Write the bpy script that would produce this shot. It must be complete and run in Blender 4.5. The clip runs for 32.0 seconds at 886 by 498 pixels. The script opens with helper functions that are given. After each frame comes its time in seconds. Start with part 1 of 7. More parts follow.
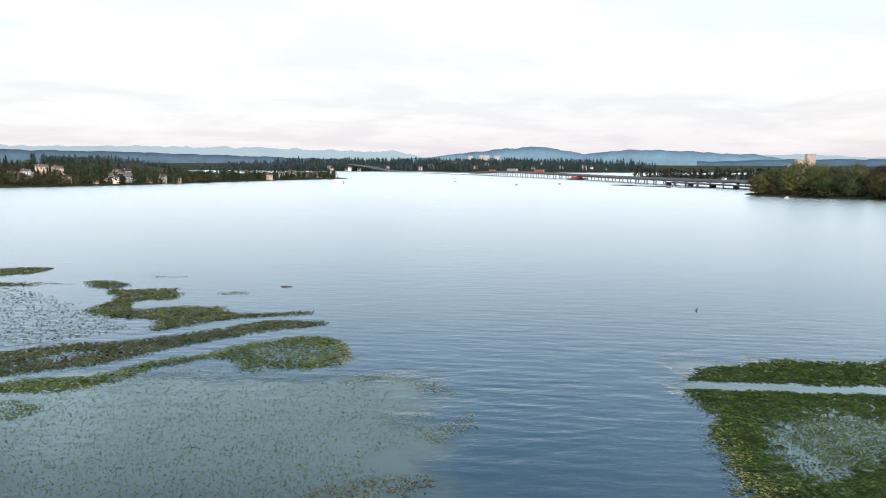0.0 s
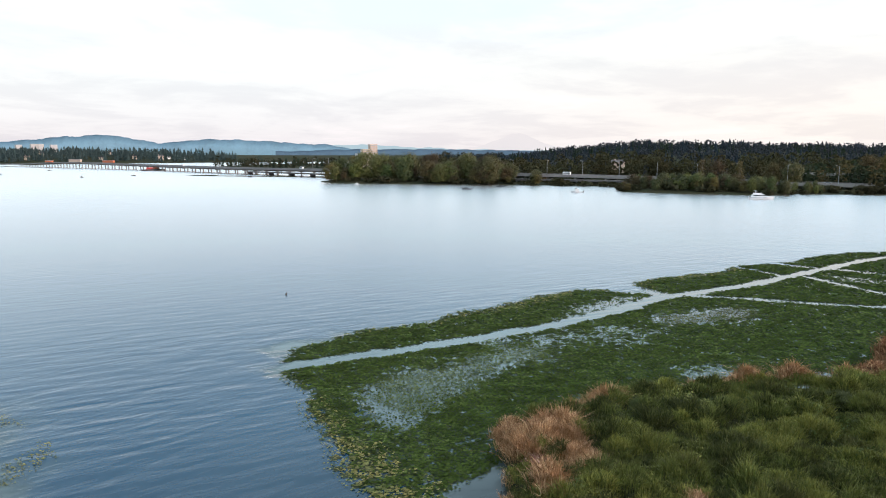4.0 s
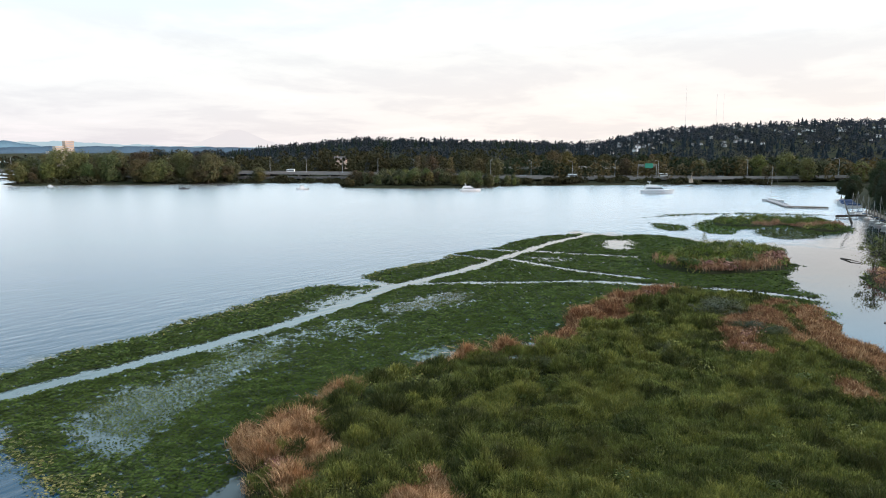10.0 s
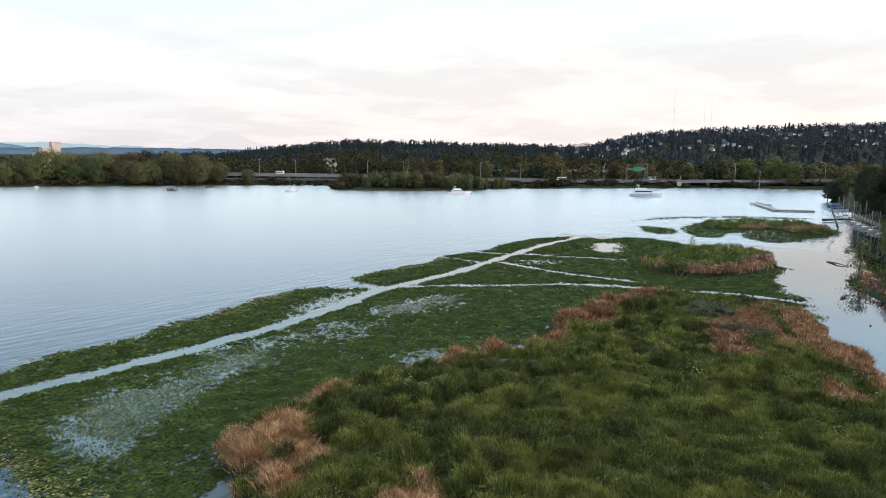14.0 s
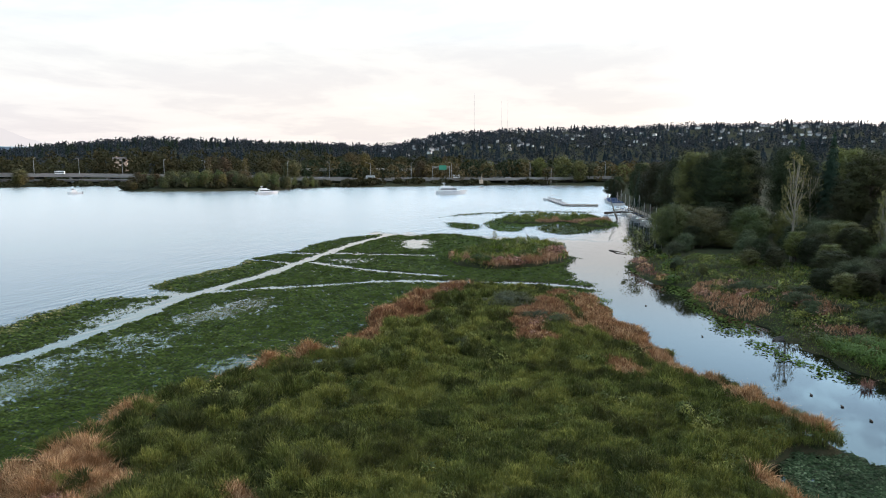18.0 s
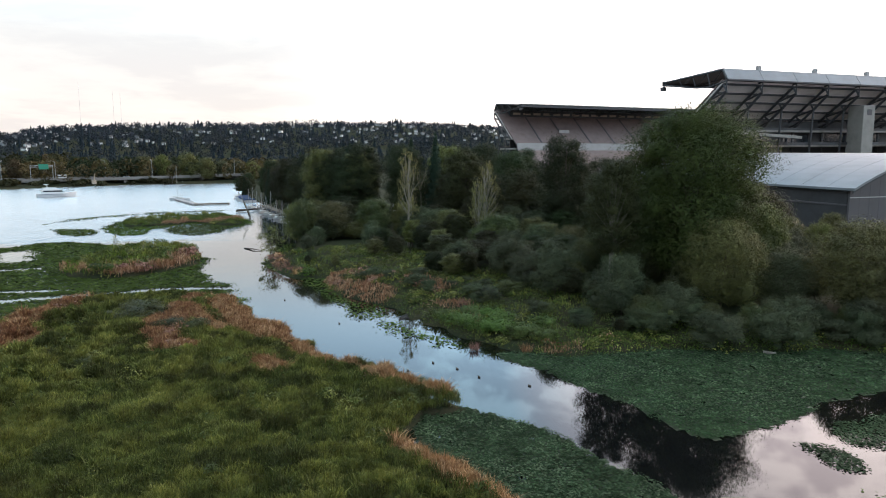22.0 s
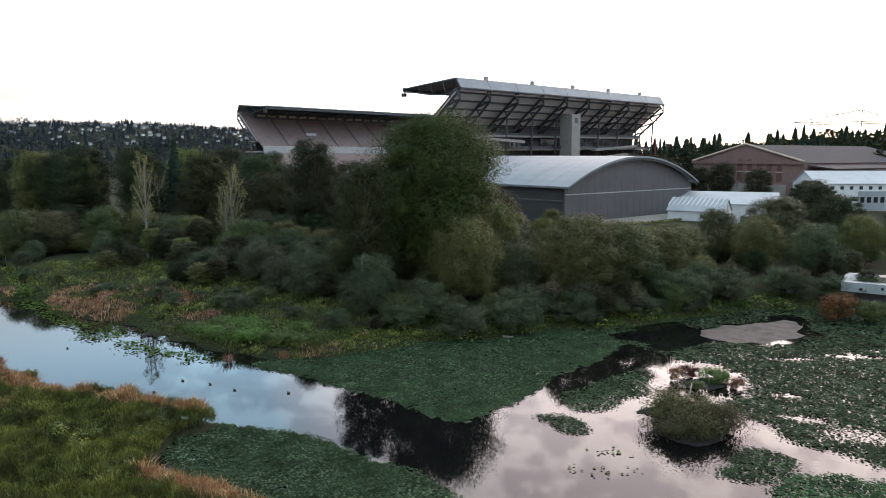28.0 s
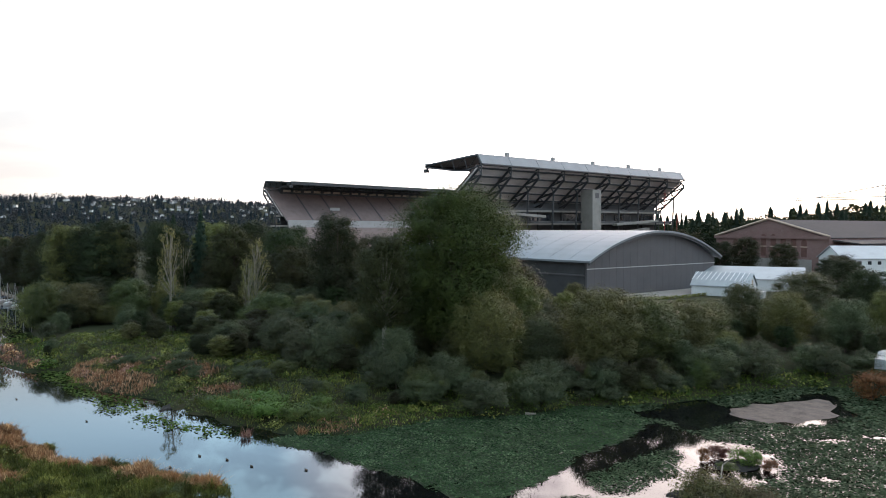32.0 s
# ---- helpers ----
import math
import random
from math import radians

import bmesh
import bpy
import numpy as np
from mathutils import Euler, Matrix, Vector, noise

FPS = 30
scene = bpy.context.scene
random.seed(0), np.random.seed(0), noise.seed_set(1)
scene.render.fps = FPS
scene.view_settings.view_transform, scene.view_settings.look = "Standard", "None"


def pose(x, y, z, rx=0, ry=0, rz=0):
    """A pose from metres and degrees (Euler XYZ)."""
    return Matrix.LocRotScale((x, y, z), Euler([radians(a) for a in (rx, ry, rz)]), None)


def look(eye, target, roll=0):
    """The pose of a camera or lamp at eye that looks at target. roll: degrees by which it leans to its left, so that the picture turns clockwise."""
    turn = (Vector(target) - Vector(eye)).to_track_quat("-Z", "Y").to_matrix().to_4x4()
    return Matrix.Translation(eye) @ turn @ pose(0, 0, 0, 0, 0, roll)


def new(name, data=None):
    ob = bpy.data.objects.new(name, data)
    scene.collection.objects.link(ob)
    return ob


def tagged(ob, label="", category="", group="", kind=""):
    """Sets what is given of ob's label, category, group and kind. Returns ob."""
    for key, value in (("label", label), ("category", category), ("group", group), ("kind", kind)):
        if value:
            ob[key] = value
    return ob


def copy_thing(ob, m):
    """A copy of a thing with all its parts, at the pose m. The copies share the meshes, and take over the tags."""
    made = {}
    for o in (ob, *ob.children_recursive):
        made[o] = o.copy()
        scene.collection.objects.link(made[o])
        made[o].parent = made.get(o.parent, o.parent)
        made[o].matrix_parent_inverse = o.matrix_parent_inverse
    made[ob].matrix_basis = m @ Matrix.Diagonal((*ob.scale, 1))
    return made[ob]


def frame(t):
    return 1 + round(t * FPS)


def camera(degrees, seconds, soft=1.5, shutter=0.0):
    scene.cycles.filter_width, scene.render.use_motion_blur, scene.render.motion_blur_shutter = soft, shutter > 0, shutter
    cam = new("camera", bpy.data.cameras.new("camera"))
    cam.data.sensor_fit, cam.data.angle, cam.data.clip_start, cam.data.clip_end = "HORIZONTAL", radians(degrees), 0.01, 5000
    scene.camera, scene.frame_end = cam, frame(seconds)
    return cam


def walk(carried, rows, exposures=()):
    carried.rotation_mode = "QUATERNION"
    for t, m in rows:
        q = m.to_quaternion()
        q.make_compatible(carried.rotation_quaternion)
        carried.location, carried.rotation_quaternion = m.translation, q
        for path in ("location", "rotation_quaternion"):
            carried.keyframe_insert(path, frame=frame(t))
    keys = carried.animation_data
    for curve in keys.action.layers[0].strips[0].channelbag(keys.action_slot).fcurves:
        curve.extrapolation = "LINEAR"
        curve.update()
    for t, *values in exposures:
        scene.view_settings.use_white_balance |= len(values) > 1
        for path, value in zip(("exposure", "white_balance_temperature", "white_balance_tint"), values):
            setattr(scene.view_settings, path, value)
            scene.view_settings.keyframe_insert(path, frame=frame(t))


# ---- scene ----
cam = camera(65.31, 32.0, soft=1.0)
# seconds, tilt, roll, turn: the drone hovers at one point and turns
EYE = (0.0, 0.0, 22.0)
EXPO = [(0.0, 0.0), (32.0, 0.0)]
TURNS = [
    (0.0, 83.10, -0.28, 0.03),
    (0.5, 83.04, -0.28, -0.73),
    (1.0, 83.00, -0.29, -2.05),
    (1.5, 82.92, -0.24, -6.69),
    (2.0, 82.84, -0.25, -11.18),
    (2.5, 82.74, -0.18, -15.41),
    (3.0, 82.64, -0.12, -19.76),
    (3.5, 82.50, -0.39, -27.08),
    (4.0, 82.36, -0.05, -33.49),
    (4.5, 82.20, 0.30, -37.63),
    (6.5, 81.94, 0.35, -51.00),
    (7.0, 81.88, 0.32, -54.21),
    (7.5, 81.89, 0.31, -56.67),
    (8.0, 81.92, 0.29, -56.93),
    (8.5, 81.97, 0.28, -56.69),
    (9.0, 82.01, 0.21, -56.45),
    (9.5, 82.04, 0.17, -56.18),
    (10.0, 82.07, 0.24, -55.95),
    (10.5, 82.11, 0.18, -55.71),
    (11.0, 82.14, 0.13, -55.42),
    (11.5, 82.18, 0.08, -55.16),
    (12.0, 82.22, 0.07, -54.93),
    (12.5, 82.23, 0.05, -54.66),
    (13.0, 82.24, 0.04, -55.10),
    (13.5, 82.26, 0.02, -55.95),
    (14.0, 82.28, -0.00, -56.79),
    (14.5, 82.28, -0.07, -58.55),
    (16.5, 82.22, -0.09, -65.82),
    (17.0, 82.22, -0.15, -67.86),
    (17.5, 82.22, -0.14, -70.08),
    (18.0, 82.20, -0.12, -72.45),
    (18.5, 82.17, -0.05, -75.29),
    (19.0, 82.14, -0.05, -78.68),
    (19.5, 82.12, -0.06, -82.32),
    (20.0, 82.09, -0.12, -85.91),
    (20.5, 82.06, -0.15, -89.86),
    (21.0, 82.04, -0.12, -94.10),
    (21.5, 82.02, -0.08, -98.16),
    (22.0, 81.99, -0.05, -102.29),
    (22.5, 81.99, -0.13, -106.77),
    (23.0, 81.95, -0.09, -111.35),
    (23.5, 81.94, -0.02, -115.91),
    (24.0, 81.91, -0.01, -120.22),
    (24.5, 81.93, 0.05, -123.31),
    (26.5, 82.11, -0.02, -123.59),
    (27.0, 82.16, 0.00, -123.32),
    (27.5, 82.20, -0.00, -123.04),
    (28.0, 82.25, -0.05, -122.76),
    (28.5, 80.86, -0.06, -122.49),
    (29.0, 76.43, -0.11, -122.12),
    (29.5, 75.17, -0.14, -121.87),
    (30.0, 78.43, -0.06, -121.70),
    (30.5, 83.80, -0.03, -121.53),
    (31.0, 87.92, -0.06, -121.35),
    (31.5, 88.36, -0.09, -121.17),
    (32.0, 88.36, -0.13, -120.98),
]
walk(cam, [(t, pose(*EYE, a, b, c)) for t, a, b, c in TURNS], exposures=EXPO)

# ---------------------------------------------------------------- light
SUN_AZ, SUN_EL = radians(156), radians(7)
world = bpy.data.worlds.new("sky")
scene.world = world
world.use_nodes = True


class Nodes:
    """Short-hand for node trees."""

    def __init__(self, tree):
        self.tree = tree
        tree.nodes.clear()

    def add(self, kind, ins=None, **props):
        n = self.tree.nodes.new(kind)
        for k, v in props.items():
            setattr(n, k, v)
        for k, v in (ins or {}).items():
            if isinstance(v, bpy.types.NodeSocket):
                self.tree.links.new(v, n.inputs[k])
            else:
                n.inputs[k].default_value = v
        return n

    def math(self, op, a, b=0.0, c=0.0, clamp=False):
        return self.add("ShaderNodeMath", {0: a, 1: b, 2: c}, operation=op, use_clamp=clamp).outputs[0]

    def ramp(self, fac, stops, interp="LINEAR"):
        n = self.add("ShaderNodeValToRGB", {"Fac": fac})
        n.color_ramp.interpolation = interp
        el = n.color_ramp.elements
        while len(el) < len(stops):
            el.new(0.5)
        for e, (p, c) in zip(el, stops):
            e.position, e.color = p, (*c, 1)
        return n.outputs[0]

    def mix(self, fac, a, b, blend="MIX"):
        n = self.add("ShaderNodeMix", {0: fac}, data_type="RGBA", blend_type=blend)
        for i, v in ((6, a), (7, b)):
            if isinstance(v, bpy.types.NodeSocket):
                self.tree.links.new(v, n.inputs[i])
            else:
                n.inputs[i].default_value = (*v, 1)
        return n.outputs[2]

    def noise(self, vec, scale, detail=4.0, rough=0.55, dist=0.0):
        return self.add("ShaderNodeTexNoise", {"Vector": vec, "Scale": scale, "Detail": detail, "Roughness": rough, "Distortion": dist}).outputs[0]

    def range(self, v, a, b, c=0.0, d=1.0, kind="SMOOTHSTEP"):
        return self.add("ShaderNodeMapRange", {0: v, 1: a, 2: b, 3: c, 4: d}, interpolation_type=kind).outputs[0]


def build_sky():
    n = Nodes(world.node_tree)
    way = n.add("ShaderNodeTexCoord").outputs["Generated"]
    sep = n.add("ShaderNodeSeparateXYZ", {0: way})
    z = sep.outputs[2]
    clear = n.add("ShaderNodeTexSky", sky_type="NISHITA", sun_disc=False, sun_elevation=SUN_EL, sun_rotation=SUN_AZ)
    clear_c = n.mix(1.0, clear.outputs[0], (0.025, 0.025, 0.025), "MULTIPLY")
    # veil of high cloud: warm white low down, pale blue higher up
    veil = n.ramp(n.math("MAXIMUM", z, 0.0), [(0.0, (0.80, 0.77, 0.84)), (0.05, (0.87, 0.86, 0.92)), (0.13, (0.935, 0.955, 0.965)), (0.21, (0.97, 1.01, 1.03)), (0.31, (1.02, 1.19, 1.29)), (0.45, (1.02, 1.28, 1.48)), (0.7, (1.1, 1.3, 1.45)), (1.0, (1.05, 1.2, 1.3))])
    toward = n.add("ShaderNodeVectorMath", {0: way, 1: (math.sin(SUN_AZ), math.cos(SUN_AZ), 0.1)}, operation="DOT_PRODUCT").outputs["Value"]
    # the evening light spreads from the west
    warm = n.math("MULTIPLY", n.range(n.add("ShaderNodeVectorMath", {0: way, 1: (math.sin(SUN_AZ), math.cos(SUN_AZ), 0.0)}, operation="DOT_PRODUCT").outputs["Value"], -0.85, 0.05), n.range(z, 0.24, 0.03, 0.0, 0.85))
    veil = n.mix(warm, veil, (1.02, 0.945, 0.90))
    glow = n.range(toward, 0.35, 0.97)
    veil = n.mix(glow, veil, (3.0, 2.75, 2.7))
    # higher up the sunset lights the cloud sheet: pale blue to the south, rose white to the west
    side = n.add("ShaderNodeVectorMath", {0: way, 1: (math.sin(SUN_AZ), math.cos(SUN_AZ), 0.0)}, operation="DOT_PRODUCT").outputs["Value"]
    sheet = n.ramp(n.range(side, -0.2, 1.0, kind="LINEAR"), [(0.0, (0.94, 1.28, 1.5)), (0.35, (1.2, 1.8, 2.2)), (0.69, (1.7, 2.6, 3.3)), (0.78, (4.4, 4.05, 4.1)), (1.0, (6.4, 5.3, 5.0))])
    aloft = n.math("MULTIPLY", n.range(z, 0.14, 0.30), n.range(z, 0.95, 0.6))
    veil = n.mix(aloft, veil, sheet)
    # cloud banks, drawn out near the horizon
    flat = n.math("ADD", n.math("MAXIMUM", z, 0.0), 0.11)
    plane = n.add("ShaderNodeCombineXYZ", {0: n.math("DIVIDE", sep.outputs[0], flat), 1: n.math("DIVIDE", sep.outputs[1], flat), 2: 3.3}).outputs[0]
    big = n.noise(plane, 0.85, 6.0, 0.55, 0.4)
    fine = n.noise(plane, 2.6, 5.0, 0.6)
    shape = n.math("ADD", n.math("MULTIPLY", big, 0.75), n.math("MULTIPLY", fine, 0.25))
    small = n.math("ADD", n.math("MULTIPLY", shape, 0.45), n.math("MULTIPLY", n.noise(plane, 6.5, 6.0, 0.62, 0.3), 0.55))
    shape = n.add("ShaderNodeMix", {0: n.math("MULTIPLY", aloft, n.range(side, 0.2, 0.7)), 2: shape, 3: small}, data_type="FLOAT").outputs[0]
    grey = n.add("ShaderNodeMix", {0: aloft, 2: n.range(shape, 0.45, 0.6, 0.0, 0.75), 3: n.range(shape, 0.455, 0.535, 0.0, 0.85)}, data_type="FLOAT").outputs[0]
    col = n.mix(grey, veil, n.mix(1.0, veil, n.mix(n.range(z, 0.2, 0.36), (0.86, 0.86, 0.89), (0.62, 0.60, 0.64)), "MULTIPLY"))
    light = n.range(shape, 0.34, 0.45, 0.6, 0.0)
    col = n.mix(light, col, n.mix(1.0, col, (1.14, 1.10, 1.10), "MULTIPLY"))
    col = n.mix(1.0, clear_c, col, "ADD")
    bg = n.add("ShaderNodeBackground", {"Color": col, "Strength": 1.0})
    n.add("ShaderNodeOutputWorld", {"Surface": bg.outputs[0]})


build_sky()
sun_data = bpy.data.lights.new("sun", "SUN")
sun_data.energy, sun_data.angle, sun_data.color = 2.0, radians(12), (1.0, 0.72, 0.5)
sun = new("sun", sun_data)
sun.matrix_world = look((math.sin(SUN_AZ) * 60, math.cos(SUN_AZ) * 60, 60 * math.tan(SUN_EL)), (0, 0, 0))


# ---------------------------------------------------------------- materials
def material(name):
    m = bpy.data.materials.new(name)
    m.use_nodes = True
    n = Nodes(m.node_tree)
    pos = n.add("ShaderNodeNewGeometry").outputs["Position"]
    return m, n, pos


def finish(n, color, rough=0.8, bump=None, strength=0.3, dist=0.05, **more):
    ins = {"Base Color": color if isinstance(color, bpy.types.NodeSocket) else (*color, 1), "Roughness": rough}
    for k, v in more.items():
        ins[k.replace("_", " ")] = v
    if bump is not None:
        ins["Normal"] = n.add("ShaderNodeBump", {"Height": bump, "Strength": strength, "Distance": dist}).outputs[0]
    p = n.add("ShaderNodeBsdfPrincipled", ins)
    n.add("ShaderNodeOutputMaterial", {"Surface": p.outputs[0]})


def leaf_material(name, dark, mid, light, patch=0.25, patch_col=None, rough=0.55, gloss=0.3, through_light=0.22, spread=0.55):
    """Leaves: each one its own shade, with broad patches over them."""
    m, n, pos = material(name)
    rnd = n.add("ShaderNodeNewGeometry").outputs["Random Per Island"]
    own = n.add("ShaderNodeObjectInfo").outputs["Random"]
    dark = tuple(b + (a - b) * spread for a, b in zip(dark, mid))
    light = tuple(b + (a - b) * spread for a, b in zip(light, mid))
    c = n.ramp(rnd, [(0.0, dark), (0.55, mid), (1.0, light)])
    broad = n.range(n.noise(pos, patch, 3.0), 0.4, 0.65)
    c = n.mix(n.math("MULTIPLY", broad, 0.6), c, patch_col or dark)
    tuft = n.range(n.noise(pos, patch * 3.5, 3.0), 0.3, 0.7, 0.62, 1.42, "LINEAR")
    c = n.mix(1.0, c, n.add("ShaderNodeCombineColor", {0: tuft, 1: tuft, 2: tuft}).outputs[0], "MULTIPLY")
    hue = n.add("ShaderNodeHueSaturation", {"Hue": n.range(own, 0, 1, 0.475, 0.52, "LINEAR"), "Saturation": n.range(own, 0, 1, 0.85, 1.05, "LINEAR"), "Value": n.range(own, 0, 1, 0.75, 1.25, "LINEAR"), "Color": c})
    p = n.add("ShaderNodeBsdfPrincipled", {"Base Color": hue.outputs[0], "Roughness": rough, "Specular IOR Level": gloss})
    t = n.add("ShaderNodeBsdfTranslucent", {"Color": n.mix(1.0, hue.outputs[0], (1.25, 1.2, 0.8), "MULTIPLY")})
    mixed = n.add("ShaderNodeMixShader", {0: through_light, 1: p.outputs[0], 2: t.outputs[0]})
    n.add("ShaderNodeOutputMaterial", {"Surface": mixed.outputs[0]})
    return m


def plain(name, color, rough=0.7, var=0.12, scale=1.5, metal=0.0, grain=30.0, bump=0.15):
    """A painted or cast surface with stains and grain."""
    m, n, pos = material(name)
    a = n.noise(pos, scale, 5.0, 0.6)
    b = n.noise(pos, grain, 2.0)
    f = n.math("ADD", n.math("MULTIPLY", a, 0.75), n.math("MULTIPLY", b, 0.25))
    c = n.ramp(f, [(0.3, tuple(v * (1 - var * 1.6) for v in color)), (0.5, color), (0.7, tuple(min(1, v * (1 + var)) for v in color))])
    finish(n, c, rough, b, bump, 0.02, Metallic=metal)
    return m


def water_material():
    m, n, pos = material("lake_water")
    sep = n.add("ShaderNodeSeparateXYZ", {0: pos})
    # open lake is ruffled by wind, the back channel lies still
    open_ = n.range(n.math("ADD", sep.outputs[1], n.math("MULTIPLY", sep.outputs[0], 0.12)), 12.0, 62.0, 0.02, 1.0)
    # floating leaves and water weed calm the water among the lilies
    edge = n.math("MULTIPLY", n.math("SUBTRACT", n.noise(pos, 0.16, 5.0, 0.6), 0.5), 18.0)
    px, py = n.math("ADD", sep.outputs[0], edge), n.math("ADD", sep.outputs[1], edge)
    west = n.math("MULTIPLY", n.range(px, 5.0, -7.0), n.range(py, 74.0, 66.0))
    east = n.math("MULTIPLY", n.range(px, 22.0, 27.0), n.math("MULTIPLY", n.range(px, 185.0, 176.0), n.range(py, 80.0, 74.0)))
    weed = n.math("MAXIMUM", west, east)
    open_ = n.math("MULTIPLY", open_, n.range(weed, 0.0, 1.0, 1.0, 0.3))
    gust = n.range(n.noise(pos, 0.013, 3.0), 0.3, 0.65, 0.35, 1.0)
    st = n.add("ShaderNodeMapping", {"Vector": pos, "Rotation": (0, 0, radians(-14)), "Scale": (0.42, 1.0, 1.0)}).outputs[0]
    w1 = n.noise(st, 0.40, 2.0, 0.45, 0.4)
    w2 = n.noise(st, 1.5, 2.0, 0.5)
    w3 = n.noise(pos, 0.16, 2.0, 0.5)
    lines = n.add("ShaderNodeTexWave", {"Vector": n.add("ShaderNodeMapping", {"Vector": pos, "Rotation": (0, 0, radians(9))}).outputs[0], "Scale": 0.15, "Distortion": 5.0, "Detail": 2.0, "Detail Scale": 0.35, "Detail Roughness": 0.5}, bands_direction="Y").outputs["Fac"]
    w1 = n.math("ADD", n.math("MULTIPLY", w1, 0.75), n.math("MULTIPLY", lines, 0.08))
    h = n.math("ADD", n.math("MULTIPLY", w1, 0.85), n.math("ADD", n.math("MULTIPLY", w2, 0.16), n.math("MULTIPLY", w3, 0.4)))
    # the breeze reaches the sheltered near shore in longer ripples than the open reach
    reach = n.range(sep.outputs[1], 42.0, 115.0, 1.0, 0.15)
    h = n.math("MULTIPLY", n.math("MULTIPLY", h, reach), n.math("MULTIPLY", open_, gust))
    bump = n.add("ShaderNodeBump", {"Height": h, "Strength": 0.9, "Distance": 0.42}).outputs[0]
    # deep blue lake, peat-dark back water
    body = n.add("ShaderNodeBsdfDiffuse", {"Color": n.mix(n.math("MULTIPLY", weed, n.range(open_, 0.1, 0.28)), n.mix(open_, (0.004, 0.004, 0.004), (0.007, 0.044, 0.082)), (0.075, 0.105, 0.100))})
    gloss = n.add("ShaderNodeBsdfGlossy", {"Color": (1, 1, 1, 1), "Roughness": n.range(open_, 0.25, 1.0, 0.03, 0.25), "Normal": bump})
    fres = n.add("ShaderNodeFresnel", {"IOR": 1.333, "Normal": bump}).outputs[0]
    mixed = n.add("ShaderNodeMixShader", {0: n.math("MULTIPLY", fres, n.range(fres, 0.08, 0.5, 1.08, 1.24), clamp=True), 1: body.outputs[0], 2: gloss.outputs[0]})
    n.add("ShaderNodeOutputMaterial", {"Surface": mixed.outputs[0]})
    return m


def ground_material():
    m, n, pos = material("ground_cover")
    a = n.noise(pos, 0.05, 5.0, 0.6)
    b = n.noise(pos, 1.3, 4.0, 0.6)
    c = n.mix(n.range(a, 0.38, 0.62), (0.026, 0.030, 0.016), (0.042, 0.038, 0.022))
    c = n.mix(n.range(b, 0.45, 0.7), c, (0.022, 0.030, 0.014))
    finish(n, c, 1.0, b, 0.6, 0.3, Specular_IOR_Level=0.05)
    return m


M_WATER = water_material()
M_GROUND = ground_material()
M_MUD = plain("wet_mud", (0.010, 0.008, 0.006), 0.95, 0.3, 0.8)
M_LILY = leaf_material("lily_pad", (0.020, 0.036, 0.008), (0.048, 0.074, 0.016), (0.112, 0.138, 0.042), 0.12, (0.044, 0.066, 0.012), 0.8, 0.02, spread=0.65)
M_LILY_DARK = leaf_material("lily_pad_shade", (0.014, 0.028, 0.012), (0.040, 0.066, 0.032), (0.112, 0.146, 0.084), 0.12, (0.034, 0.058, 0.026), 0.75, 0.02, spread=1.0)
M_GAP_FILL = plain("lily_gap_fill", (0.026, 0.038, 0.013), 0.9, 0.35, 0.9, grain=9.0)
M_LILY_OLD = leaf_material("lily_pad_turning", (0.085, 0.080, 0.026), (0.165, 0.135, 0.050), (0.27, 0.21, 0.095), 0.5, (0.06, 0.085, 0.03), 0.6, 0.12)
M_LILY_FAR = leaf_material("lily_pad_lake", (0.042, 0.052, 0.012), (0.080, 0.092, 0.022), (0.135, 0.142, 0.044), 0.09, (0.050, 0.066, 0.014), 0.65, 0.04)
M_REED = leaf_material("reed_green", (0.050, 0.062, 0.010), (0.138, 0.160, 0.022), (0.270, 0.285, 0.060), 0.16, (0.170, 0.178, 0.027), 0.6, 0.2, spread=1.0)
M_REED_MID = leaf_material("reed_mid_green", (0.034, 0.050, 0.008), (0.086, 0.116, 0.018), (0.180, 0.212, 0.048), 0.16, (0.108, 0.124, 0.020), 0.6, 0.15, spread=1.0)
M_REED_DARK = leaf_material("reed_dark_green", (0.022, 0.034, 0.007), (0.048, 0.064, 0.014), (0.105, 0.125, 0.032), 0.16, (0.066, 0.068, 0.015), 0.6, 0.12, spread=1.0)
M_RUST = leaf_material("rust_reeds", (0.090, 0.040, 0.016), (0.245, 0.125, 0.052), (0.400, 0.240, 0.120), 0.45, (0.150, 0.062, 0.026), 0.75, 0.12, spread=1.0)
M_HERB = leaf_material("marsh_herb", (0.024, 0.036, 0.005), (0.052, 0.072, 0.010), (0.105, 0.130, 0.024), 0.17, (0.034, 0.062, 0.006), 0.6, 0.2)
M_SEDGE = leaf_material("bright_sedge", (0.030, 0.044, 0.010), (0.066, 0.090, 0.020), (0.125, 0.155, 0.042), 0.22, (0.080, 0.080, 0.022), 0.6, 0.15)
M_TAN = leaf_material("reed_dead", (0.12, 0.056, 0.033), (0.31, 0.165, 0.100), (0.52, 0.34, 0.23), 0.45, (0.17, 0.068, 0.036), 0.75, 0.15, spread=1.0)
M_FOREST = leaf_material("forest_leaves", (0.012, 0.022, 0.012), (0.024, 0.040, 0.020), (0.046, 0.062, 0.028), 0.012, (0.040, 0.040, 0.020), 0.8, 0.1)
# hill woods far off: haze blue mixed into the leaf colours
M_HILL = leaf_material("hill_leaves_haze_tint", (0.015, 0.023, 0.032), (0.031, 0.038, 0.054), (0.054, 0.061, 0.078), 0.012, (0.034, 0.038, 0.046), 0.9, 0.05)
M_HILL_DARK = leaf_material("hill_needles_haze_tint", (0.012, 0.019, 0.028), (0.021, 0.031, 0.044), (0.038, 0.049, 0.062), 0.02, (0.018, 0.026, 0.034), 0.9, 0.05)
